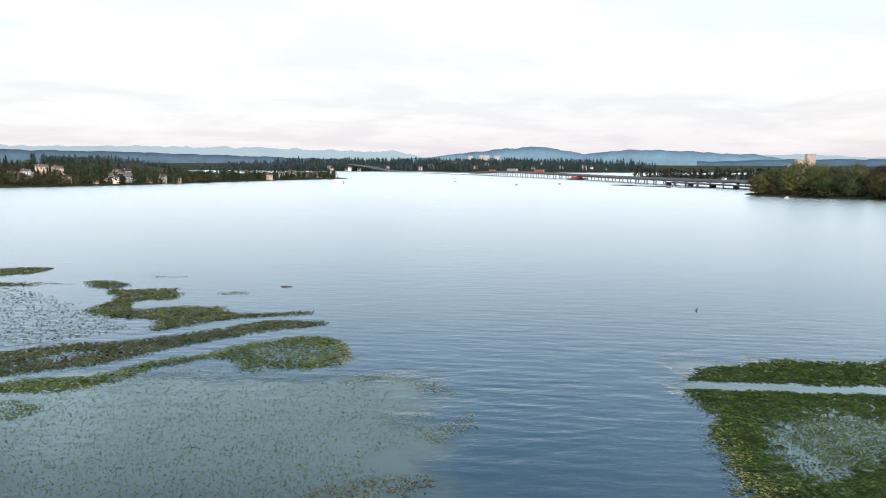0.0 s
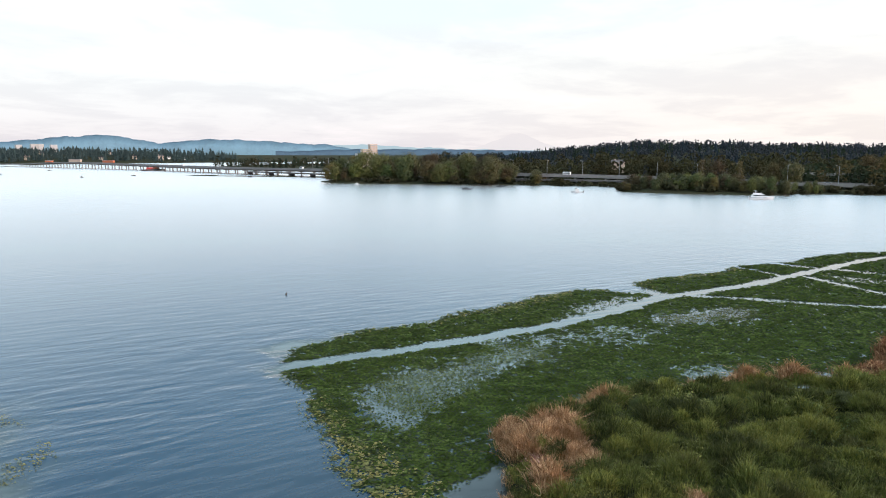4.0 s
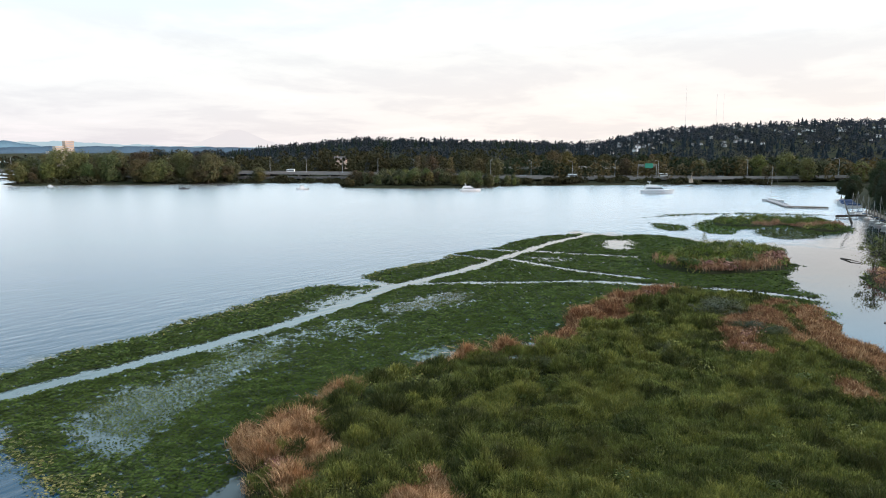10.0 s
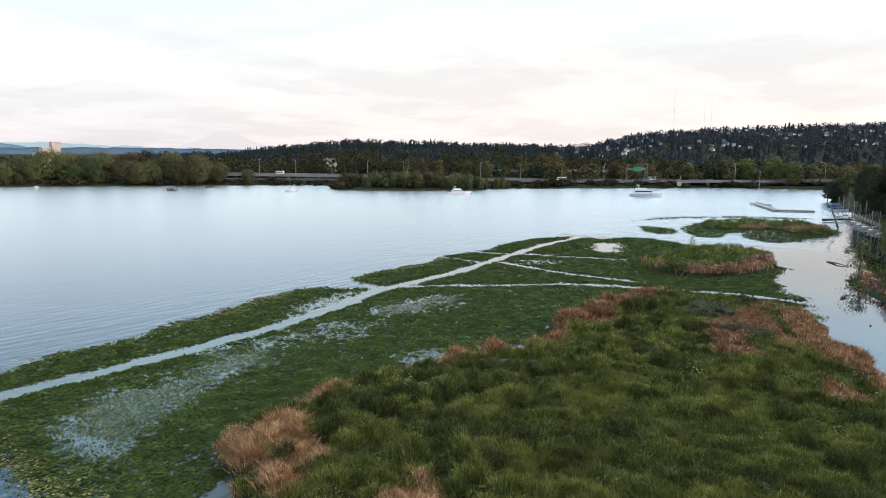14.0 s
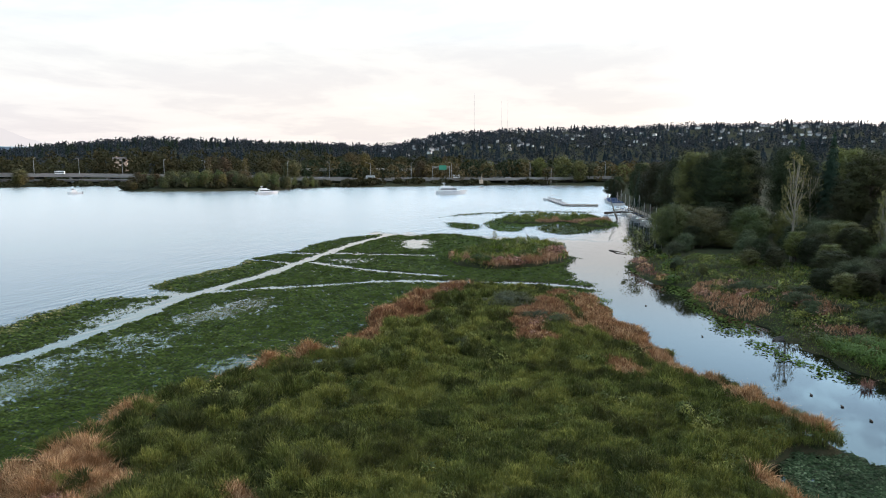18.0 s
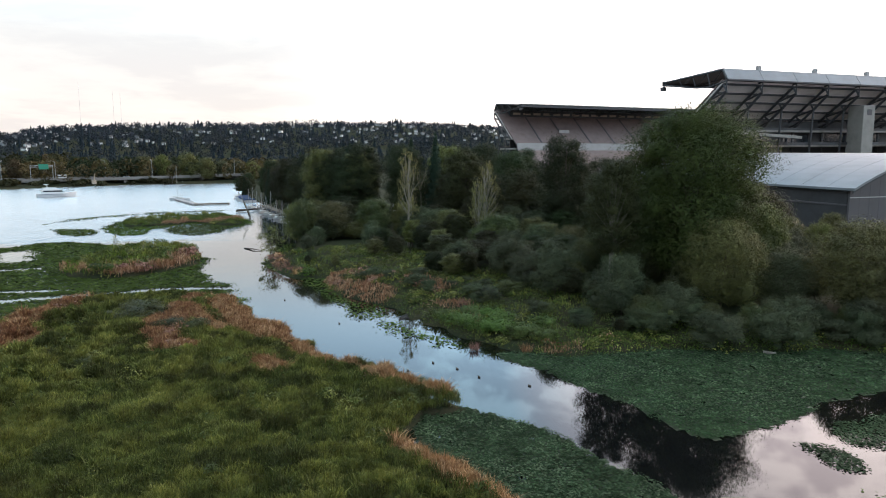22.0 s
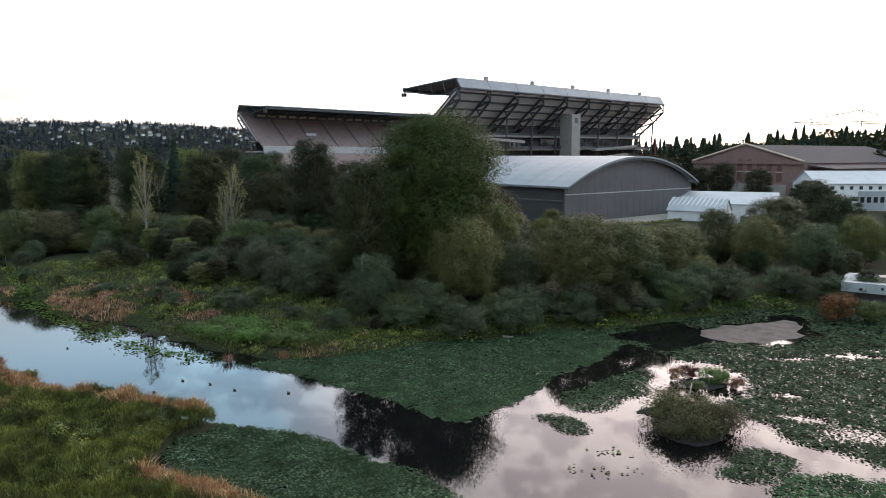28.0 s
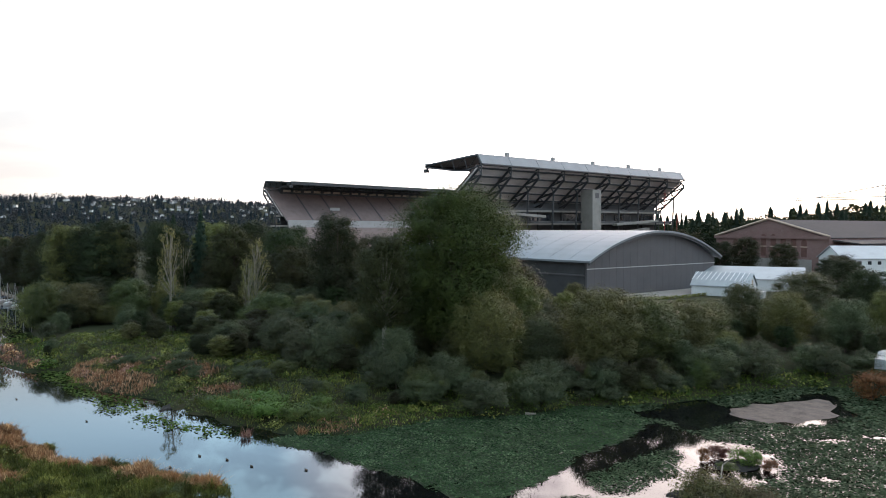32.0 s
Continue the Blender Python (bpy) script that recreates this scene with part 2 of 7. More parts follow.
M_CONIFER = leaf_material("conifer_needles", (0.010, 0.020, 0.013), (0.018, 0.032, 0.020), (0.032, 0.048, 0.028), 0.02, (0.012, 0.022, 0.016), 0.8, 0.1)


# ---------------------------------------------------------------- building helpers
def np_mesh(name, verts, faces, mat, parent=None, smooth=False):
    """A mesh object from arrays: verts (n, 3), faces (m, k) with k corners each."""
    verts, faces = np.asarray(verts, np.float32), np.asarray(faces, np.int32)
    me = bpy.data.meshes.new(name)
    me.vertices.add(len(verts))
    me.vertices.foreach_set("co", verts.ravel())
    k = faces.shape[1]
    me.loops.add(faces.size)
    me.loops.foreach_set("vertex_index", faces.ravel())
    me.polygons.add(len(faces))
    me.polygons.foreach_set("loop_start", np.arange(0, faces.size, k, dtype=np.int32))
    me.polygons.foreach_set("loop_total", np.full(len(faces), k, np.int32))
    if smooth:
        me.polygons.foreach_set("use_smooth", np.ones(len(faces), bool))
    me.update(calc_edges=True)
    if mat:
        me.materials.append(mat)
    ob = new(name, me)
    ob.parent = parent
    return ob


def part(name, bm, mat, parent=None, label="", smooth=False):
    me = bpy.data.meshes.new(name)
    if smooth:
        for fc in bm.faces:
            fc.smooth = True
    bm.to_mesh(me)
    bm.free()
    me.materials.append(mat)
    ob = new(name, me)
    ob.parent = parent
    if label:
        ob["label"] = label
    return ob


def share(name, me, parent, m=None):
    """Another object on a mesh that exists."""
    ob = new(name, me)
    ob.parent = parent
    if m is not None:
        ob.matrix_basis = m
    return ob


def box(bm, x0, x1, y0, y1, z0, z1):
    v = [bm.verts.new(p) for p in ((x0, y0, z0), (x1, y0, z0), (x1, y1, z0), (x0, y1, z0), (x0, y0, z1), (x1, y0, z1), (x1, y1, z1), (x0, y1, z1))]
    for f in ((3, 2, 1, 0), (4, 5, 6, 7), (0, 1, 5, 4), (1, 2, 6, 5), (2, 3, 7, 6), (3, 0, 4, 7)):
        bm.faces.new([v[i] for i in f])
    return bm


def boxed(x0, x1, y0, y1, z0, z1, bevel=0.0):
    bm = box(bmesh.new(), x0, x1, y0, y1, z0, z1)
    if bevel:
        bmesh.ops.bevel(bm, geom=bm.edges[:], offset=bevel, segments=1, affect="EDGES")
    return bm


def tube(bm, a, b, ra, rb=None, n=6):
    """A tapered bar from a to b."""
    a, b, rb = Vector(a), Vector(b), ra if rb is None else rb
    q = (b - a).to_track_quat("Z", "Y")
    rings = []
    for p, r in ((a, ra), (b, rb)):
        rings.append([bm.verts.new(p + q @ Vector((r * math.cos(2 * math.pi * i / n), r * math.sin(2 * math.pi * i / n), 0))) for i in range(n)])
    for i in range(n):
        bm.faces.new((rings[0][i], rings[0][(i + 1) % n], rings[1][(i + 1) % n], rings[1][i]))
    bm.faces.new(rings[0][::-1])
    bm.faces.new(rings[1])
    return bm


def prism(profile, y0, y1):
    """Extrude a profile of (x, z) points along y."""
    bm = bmesh.new()
    a = [bm.verts.new((x, y0, z)) for x, z in profile]
    b = [bm.verts.new((x, y1, z)) for x, z in profile]
    k = len(profile)
    for i in range(k):
        bm.faces.new((a[i], a[(i + 1) % k], b[(i + 1) % k], b[i]))
    bm.faces.new(a[::-1])
    bm.faces.new(b)
    bmesh.ops.recalc_face_normals(bm, faces=bm.faces[:])
    return bm


def rng(seed):
    return np.random.default_rng(seed)


def vnoise(x, y, s, seed=0):
    """Smooth value noise, 0 to 1, with cells of s metres."""
    x, y = np.asarray(x) / s + 57.3 * seed, np.asarray(y) / s + 31.7 * seed
    i, j = np.floor(x), np.floor(y)
    u, v = x - i, y - j
    u, v = u * u * (3 - 2 * u), v * v * (3 - 2 * v)

    def h(a, b):
        q = np.sin(a * 127.1 + b * 311.7 + seed * 74.7) * 43758.5453
        return q - np.floor(q)

    return (h(i, j) * (1 - u) + h(i + 1, j) * u) * (1 - v) + (h(i, j + 1) * (1 - u) + h(i + 1, j + 1) * u) * v


def smooth_line(pts, closed=True, k=5):
    """Catmull-Rom curve through the points."""
    p = np.array(pts, float)
    n = len(p)
    out = []
    for i in range(n if closed else n - 1):
        if closed:
            a, b, c, d = p[i - 1], p[i], p[(i + 1) % n], p[(i + 2) % n]
        else:
            a, b, c, d = p[max(i - 1, 0)], p[i], p[i + 1], p[min(i + 2, n - 1)]
        for t in np.arange(k) / k:
            out.append(0.5 * (2 * b + (c - a) * t + (2 * a - 5 * b + 4 * c - d) * t * t + (3 * b - 3 * c + d - a) * t ** 3))
    if not closed:
        out.append(p[-1])
    return np.array(out)


def on_grid(f, X, Y, step=0.35):
    """Values of a smooth field f at many points, read from a fine grid."""
    x0, y0 = X.min() - step, Y.min() - step
    nx, ny = int((X.max() - x0) / step) + 3, int((Y.max() - y0) / step) + 3
    G = f(*np.meshgrid(x0 + np.arange(nx) * step, y0 + np.arange(ny) * step))
    u, v = (X - x0) / step, (Y - y0) / step
    i, j = u.astype(int), v.astype(int)
    u, v = u - i, v - j
    return (G[j, i] * (1 - u) + G[j, i + 1] * u) * (1 - v) + (G[j + 1, i] * (1 - u) + G[j + 1, i + 1] * u) * v


def gridded(X, Y):
    return np.ndim(X) == 1 and len(X) > 40000 and np.ptp(X) * np.ptp(Y) / 0.12 < 0.6 * len(X)


def line_dist(line, X, Y):
    if gridded(X, Y):
        return on_grid(lambda a, b: line_dist(line, a, b), X, Y)
    d = np.full(np.shape(X), 1e9)
    for (ax, ay), (bx, by) in zip(line[:-1], line[1:]):
        ux, uy = bx - ax, by - ay
        q = np.clip(((X - ax) * ux + (Y - ay) * uy) / max(ux * ux + uy * uy, 1e-9), 0, 1)
        d = np.minimum(d, np.hypot(X - ax - q * ux, Y - ay - q * uy))
    return d


def inside(poly, X, Y):
    """Signed distance to a closed outline, positive within."""
    if gridded(X, Y):
        return on_grid(lambda a, b: inside(poly, a, b), X, Y)
    d = line_dist(np.vstack([poly, poly[:1]]), X, Y)
    odd = np.zeros(np.shape(X), bool)
    n = len(poly)
    for i in range(n):
        (ax, ay), (bx, by) = poly[i], poly[(i + 1) % n]
        if ay != by:
            odd ^= ((ay > Y) != (by > Y)) & (X < (bx - ax) * (Y - ay) / (by - ay) + ax)
    return np.where(odd, d, -d)


# ---------------------------------------------------------------- the lie of the land
BANK = smooth_line([(420, 26), (345, 22), (290, 9), (240, 0), (205, -6), (165, 0), (141, 4), (125, 0), (117, -9), (105, -9), (94, -15), (84, -18), (75, -22), (68, -28), (70, -36), (68, -43), (65, -51), (65, -58), (61, -65), (59, -77), (57, -91), (53, -98), (40, -108), (10, -125), (-60, -190), (-500, -700), (900, -1500), (4700, -1500), (4700, -300), (800, -20), (520, 25)], True, 3)
SOUTH = smooth_line([(262, 590), (238, 528), (262, 500), (309, 451), (380, 372), (385, 345), (352, 318), (334, 300), (345, 265), (378, 224), (405, 224), (450, 162), (498, 104), (500, 60), (494, 34), (440, 20), (600, -40), (2000, -300), (4700, -600), (4700, 1700), (2500, 2300), (900, 1900), (420, 1500), (330, 1180), (470, 950), (560, 800), (380, 690)], True, 3)
POINT = smooth_line([(-420, 590), (-397, 621), (-351, 679), (-304, 770), (-250, 919), (-166, 1092), (-150, 1112), (-190, 1160), (-420, 1450), (-1400, 2600), (-4500, 2000), (-2500, 300), (-700, 420)], True, 3)
EAST = smooth_line([(-2600, 3300), (-900, 2600), (-300, 2420), (100, 2370), (430, 2330), (800, 2500), (1500, 2700), (3200, 3000), (3500, 3600), (0, 4850), (-3600, 4000)], True, 3)
STRIP = smooth_line([(180, 840), (215, 770), (300, 672), (320, 690), (250, 775)], True, 3)
KNEE_AZ = [30, 36, 40, 44.4, 50, 57, 64.5, 68.4, 71.6, 75, 78.6, 86, 91, 101, 106, 112, 125, 141, 146, 151, 158]
KNEE_EL = [0, .002, .0067, .0155, .0215, .0186, .0132, .0157, .0278, .0335, .0375, .038, .042, .043, .039, .03, .010, .005, .012, .019, .019]


def land(X, Y):
    """Height of the ground, with the lake bed below zero."""
    X, Y = np.asarray(X, float), np.asarray(Y, float)
    r = np.hypot(X, Y)
    az = np.degrees(np.arctan2(X, Y))
    az = np.where(az < -90, az + 360, az)
    n1 = vnoise(X, Y, 45.0, 3) - 0.5
    n2 = vnoise(X, Y, 9.0, 4) - 0.5
    h = np.full(np.shape(X), -1.6)

    def lay(poly, top, slope, rough=1.0):
        s = inside(poly, X, Y) + n2 * 2.0 * rough
        return np.clip(s * slope, -1.6, top) + np.where(s > 2, (n1 * 1.0 + n2 * 0.4) * rough, 0)

    h = np.maximum(h, lay(BANK, 2.2, 0.22, 0.6))
    h = np.maximum(h, lay(SOUTH, 1.6, 0.12))
    h = np.maximum(h, lay(POINT, 24.0, 0.15))
    h = np.maximum(h, lay(EAST, 26.0, 0.12))
    h = np.maximum(h, lay(STRIP, 0.5, 0.1))
    # the town hills behind the south shore and the campus
    el = np.interp(az, KNEE_AZ, KNEE_EL, 0, 0)
    far = np.interp(az, [40, 60, 70, 90, 112, 140, 158], [1000, 1000, 1300, 1550, 1500, 560, 520])
    near = np.interp(az, [40, 60, 70, 90, 112, 140, 158], [620, 560, 560, 650, 700, 380, 360])
    up = np.clip((r - near) / (far - near), 0, 1)
    up = up * up * (3 - 2 * up)
    crest = np.maximum(22 + el * far - 11, 2)
    hill = crest * up + (n1 * 7 + n2 * 1.0) * up
    on = (h > 1.0) & (az > 33) & (az < 165)
    h = np.where(on & (hill > h), hill, h)
    # the wooded point rises inland
    rise = np.clip((inside(POINT, X, Y) - 20) / 160, 0, 1)
    return np.where((h > 1) & (az < -5) & (r < 2200), np.minimum(h, 2.0 + rise * np.interp(az, [-34, -29, -21, -12], [19, 17, 6, 1])), h)


def build_ground():
    na, nr = 560, 210
    az = np.radians(np.linspace(-62, 198, na))
    r = 15 * (4900 / 15) ** np.linspace(0, 1, nr)
    A, Rr = np.meshgrid(az, r)
    X, Y = Rr * np.sin(A), Rr * np.cos(A)
    Z = land(X, Y)
    V = np.stack([X, Y, Z], -1).reshape(-1, 3)
    i, j = np.meshgrid(np.arange(nr - 1), np.arange(na - 1), indexing="ij")
    a = (i * na + j).ravel()
    F = np.stack([a, a + na, a + na + 1, a + 1], -1)[:, ::-1]
    ob = np_mesh("ground", V, F, M_GROUND, smooth=True)
    tagged(ob, "lake bed, shores and wooded hills of dark soil and scrub", "ground", kind="structure")
    bm = bmesh.new()
    bmesh.ops.create_circle(bm, cap_ends=True, radius=4950, segments=96)
    w = part("water", bm, M_WATER)
    tagged(w, "calm blue-grey lake reflecting a pale evening sky", "water", kind="structure")


build_ground()


# far mountains, a plain hazy backdrop
def ridge(name, label, dist, a0, a1, tops, rough, mat, seed):
    az = np.linspace(a0, a1, 260)
    el = np.interp(az, [t[0] for t in tops], [t[1] for t in tops])
    el = el + rough * ((vnoise(az * 10, az * 0, 9.0, seed) - 0.5) + 0.6 * (vnoise(az * 10, az * 0, 3.5, seed + 1) - 0.5) + 0.3 * (vnoise(az * 10, az * 0, 1.3, seed + 2) - 0.5))
    x, y = np.sin(np.radians(az)), np.cos(np.radians(az))
    V, k = [], len(az)
    for d, q in ((dist, 0.0), (dist + 20, 0.45), (dist + 45, 1.0), (dist + 55, 0.0)):
        top = (22 + el * d) * q + (0.0 if q else -3)
        V.append(np.stack([x * d, y * d, top], -1))
    V = np.concatenate(V)
    F = [(r * k + i, r * k + i + 1, (r + 1) * k + i + 1, (r + 1) * k + i) for r in range(3) for i in range(k - 1)]
    tagged(np_mesh(name, V, np.array(F), mat, smooth=True), label, "mountains", kind="structure")


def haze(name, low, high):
    """A distant range that glows; its pale tones paint in the haze."""
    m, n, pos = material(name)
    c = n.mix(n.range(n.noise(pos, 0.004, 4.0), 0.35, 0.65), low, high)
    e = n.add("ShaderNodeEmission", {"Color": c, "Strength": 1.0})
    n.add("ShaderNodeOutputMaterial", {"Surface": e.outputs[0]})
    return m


# sky-pale glow stands in for the hazy air before these ranges
M_HAZE1 = haze("far_mountain_haze_glow", (0.50, 0.64, 0.71), (0.46, 0.61, 0.69))
M_HAZE3 = haze("snow_mountain_haze_glow", (0.85, 0.81, 0.83), (0.88, 0.83, 0.84))
# blue of the distant air is painted into these wooded slopes
M_HAZE2 = plain("hill_painted_haze", (0.055, 0.095, 0.135), 1.0, 0.2, 0.01, grain=0.08, bump=0)
M_HAZE4 = plain("mountain_painted_haze", (0.12, 0.21, 0.27), 1.0, 0.16, 0.008, grain=0.06, bump=0)
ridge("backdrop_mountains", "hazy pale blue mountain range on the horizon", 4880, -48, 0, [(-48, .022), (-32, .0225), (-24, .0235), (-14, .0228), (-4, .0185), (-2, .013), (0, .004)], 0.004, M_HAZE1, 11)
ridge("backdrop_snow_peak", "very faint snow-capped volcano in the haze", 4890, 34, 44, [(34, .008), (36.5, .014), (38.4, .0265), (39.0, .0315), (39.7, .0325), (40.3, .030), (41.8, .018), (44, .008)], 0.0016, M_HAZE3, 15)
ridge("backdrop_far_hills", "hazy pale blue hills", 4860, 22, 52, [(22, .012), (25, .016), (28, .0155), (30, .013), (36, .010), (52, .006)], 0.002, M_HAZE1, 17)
ridge("backdrop_hills_middle", "wooded mountains across the lake in painted haze blue", 4800, -4, 27.5, [(-4, .008), (-1, .012), (1, .0165), (4, .0215), (6.5, .0262), (8, .0272), (9.5, .0225), (11.5, .0175), (14, .0215), (17, .0232), (19, .0205), (21.5, .0170), (23.5, .0172), (25.5, .0125), (27.5, .006)], 0.0022, M_HAZE4, 21)
ridge("backdrop_low_hills", "wooded ridge across the lake in dark painted haze blue", 4400, -46, 4, [(-46, .017), (-32, .0165), (-25, .0155), (-18, .0125), (-10, .0085), (-2, .004), (4, .000)], 0.0016, M_HAZE2, 23)
ridge("backdrop_low_hills_south", "wooded ridge beyond the shore in dark painted haze blue", 4500, 20, 48, [(20, .006), (26, .0095), (31, .010), (36, .0095), (40, .008), (48, .006)], 0.0016, M_HAZE2, 25)



# ---------------------------------------------------------------- water lilies
def scatter(poly, dens, seed):
    g = rng(seed)
    lo, hi = poly.min(0), poly.max(0)
    n = int((hi[0] - lo[0]) * (hi[1] - lo[1]) * dens)
    P = g.uniform(lo, hi, (n, 2))
    return P[:, 0], P[:, 1], g


def pads(name, label, X, Y, g, r, mat, lift=0.05, tilt=0.16):
    """Floating leaves: small many-cornered discs, each at its own tilt."""
    n = len(X)
    if not n:
        return None
    away = np.hypot(X, Y)
    R = r * g.uniform(0.65, 1.3, n) * np.clip(away / 62, 1, 4) ** 0.8
    c_n = 5 if away.mean() < 56 else 4
    a0 = g.uniform(0, 6.28, n)
    tx, ty = g.normal(0, tilt, n), g.normal(0, tilt, n)
    z0 = 0.025 + np.abs(g.normal(0, lift, n)) + R * (np.abs(tx) + np.abs(ty)) * 0.7
    V = np.empty((n, c_n, 3))
    for k in range(c_n):
        a = a0 + k * 2 * math.pi / c_n
        rr = R * (0.8 if k == 0 else 1.08)
        c, s = np.cos(a), np.sin(a)
        V[:, k, 0], V[:, k, 1] = X + rr * c, Y + rr * s * 0.92
        V[:, k, 2] = z0 + rr * (tx * c + ty * s)
    ob = np_mesh(name, V.reshape(-1, 3), np.arange(n * c_n).reshape(n, c_n), mat)
    return tagged(ob, label, "water lilies", kind="stuff")


def bed(name, label, outline, dens, r, seed, mat=M_LILY, edge=1.6, channels=(), gaps=(), old=0.0, old_side=None, keep=1.0, lift=0.05, ragged=0.0, holes=(), thin=(), mat_under=False):
    """A bed of lily pads within an outline, cut by boat channels (line, width) and thinned in gaps (x, y, rx, ry, turn, share kept)."""
    poly = smooth_line(outline)
    X, Y, g = scatter(poly, dens, seed)
    k = g.random(len(X)) < np.clip(62 / np.hypot(X, Y), 0.05, 1) ** 1.6
    X, Y = X[k], Y[k]
    s = inside(poly, X, Y)
    k = s > -edge
    X, Y, s = X[k], Y[k], s[k]
    s = s + (vnoise(X, Y, 5.5, seed) - 0.5) * 2 * edge + (vnoise(X, Y, 1.3, seed + 1) - 0.5) * edge * 0.8
    p = np.clip(s / (0.9 if r < 0.115 else 1.9), 0, 1) * keep
    for line, width in channels:
        d = line_dist(smooth_line(line, False), X, Y) - width / 2 + (vnoise(X, Y, 2.5, seed + 2) - 0.5) * 0.9 + (vnoise(X, Y, 0.8, seed + 9) - 0.5) * 0.5
        p = np.where(d < 0, 0, p)
    for cx, cy, rx, ry, turn, left in gaps:
        c, sn = math.cos(radians(turn)), math.sin(radians(turn))
        u, v = ((X - cx) * c + (Y - cy) * sn) / rx, ((Y - cy) * c - (X - cx) * sn) / ry
        q = np.hypot(u, v) + (vnoise(X, Y, 3.0, seed + 3) - 0.5) * 0.7 + (vnoise(X, Y, 0.9, seed + 4) - 0.5) * 0.35
        p = p * np.where(q < 1, left + (1 - left) * np.clip((q - 0.35) / 0.65, 0, 1), 1)
    for ring, left in thin:
        q = inside(smooth_line(ring), X, Y) + (vnoise(X, Y, 4.0, seed + 14) - 0.5) * 2.6 + (vnoise(X, Y, 1.1, seed + 15) - 0.5) * 1.2
        p = p * (1 - (1 - left) * np.clip(q / 4.6 + 0.5, 0, 1))
    for hole in holes:
        q = inside(smooth_line(hole), X, Y) + (vnoise(X, Y, 2.5, seed + 8) - 0.5) * 2.2 + (vnoise(X, Y, 0.8, seed + 10) - 0.5) * 0.9
        p = np.where(q > 0, 0, p * np.clip(0.35 - q, 0, 1) ** 0.5)
    if ragged:
        p = p * np.clip((vnoise(X, Y, 2.2, seed + 5) * 0.6 + vnoise(X, Y, 7.0, seed + 6) * 0.4 - ragged) / 0.1 + 0.5, 0, 1)
    k = g.random(len(X)) < p
    r = r * (0.55 + 0.45 * np.clip(p[k] / (0.8 * keep), 0, 1))
    X, Y, s = X[k], Y[k], s[k]
    # added dark sheet below dense pads, covers bright sky reflections between them
    if mat_under and len(X):
        cell = 0.6
        i, j = np.floor(X / cell).astype(int), np.floor(Y / cell).astype(int)
        i0, j0 = i.min(), j.min()
        w = j.max() - j0 + 1
        code, count = np.unique((i - i0) * w + (j - j0), return_counts=True)
        cx, cy = (code // w + i0) * cell, (code % w + j0) * cell
        full = dens * cell * cell * np.clip(62 / np.hypot(cx, cy), 0.05, 1) ** 1.6
        k = count > np.maximum(0.62 * full, 2)
        cx, cy = cx[k], cy[k]
        V = np.stack([np.stack([cx + a, cy + b, cx * 0 + 0.014], -1) for a, b in ((-0.05, -0.05), (0.65, -0.05), (0.65, 0.65), (-0.05, 0.65))], 1)
        tagged(np_mesh(name + "_mat", V.reshape(-1, 3), np.arange(len(cx) * 4).reshape(-1, 4), M_GAP_FILL), "added dark green sheet under lily pads, hiding water glints", "water weed", kind="stuff")
    if old:
        w = np.ones(len(X)) if old_side is None else np.clip(old_side(X, Y), 0, 1)
        t = (s < old * (0.4 + 1.2 * vnoise(X, Y, 4.0, seed + 7))) & (g.random(len(X)) < 0.74 * w)
        pads(name + "_turning", "yellowing lily pads along the edge of a bed", X[t], Y[t], g, r[t], M_LILY_OLD, lift)
        X, Y, r = X[~t], Y[~t], r[~t]
    return pads(name, label, X, Y, g, r, mat, lift)


MAIN_CHANNEL = [(17, 68), (23.9, 67.6), (30.2, 67.6), (36.6, 66.8), (44, 66.5), (52.2, 66.1), (61.5, 66.0), (74.2, 67.5), (88.5, 69.9), (106.8, 68.9), (120.7, 69.7), (138.3, 71), (159, 72.1), (190, 70)]
SIDE_CHANNEL = [(84.9, 84), (87.4, 76.8), (90.4, 70.8), (96.3, 64.4), (103, 54.9), (109.6, 46.4), (112.8, 38.5), (114.3, 29.6), (116.3, 21.2), (115.8, 13.8), (114, 4)]
CHANNELS = [(MAIN_CHANNEL, 3.0), (SIDE_CHANNEL, 2.1), ([(123.2, 89), (125.1, 83.7), (123.5, 75.4), (122.6, 69.4)], 2.0), ([(137.5, 84), (135.7, 76.8), (138.5, 69), (140.2, 59.5), (142.7, 47.8)], 2.4),
            ([(125.5, 67.7), (121.7, 57.5), (119.7, 48.5), (118.5, 37)], 2.0)]
OPEN_WATER = [(28.9, 57.3), (32.6, 59.7), (39.2, 59.3), (45.2, 61.3), (49.1, 63.6), (54.4, 58.9), (51.0, 54.9), (42.1, 53.3), (36.8, 50.9), (32.3, 48.9), (27, 46.5), (26.3, 50.3), (27.1, 54.8)]
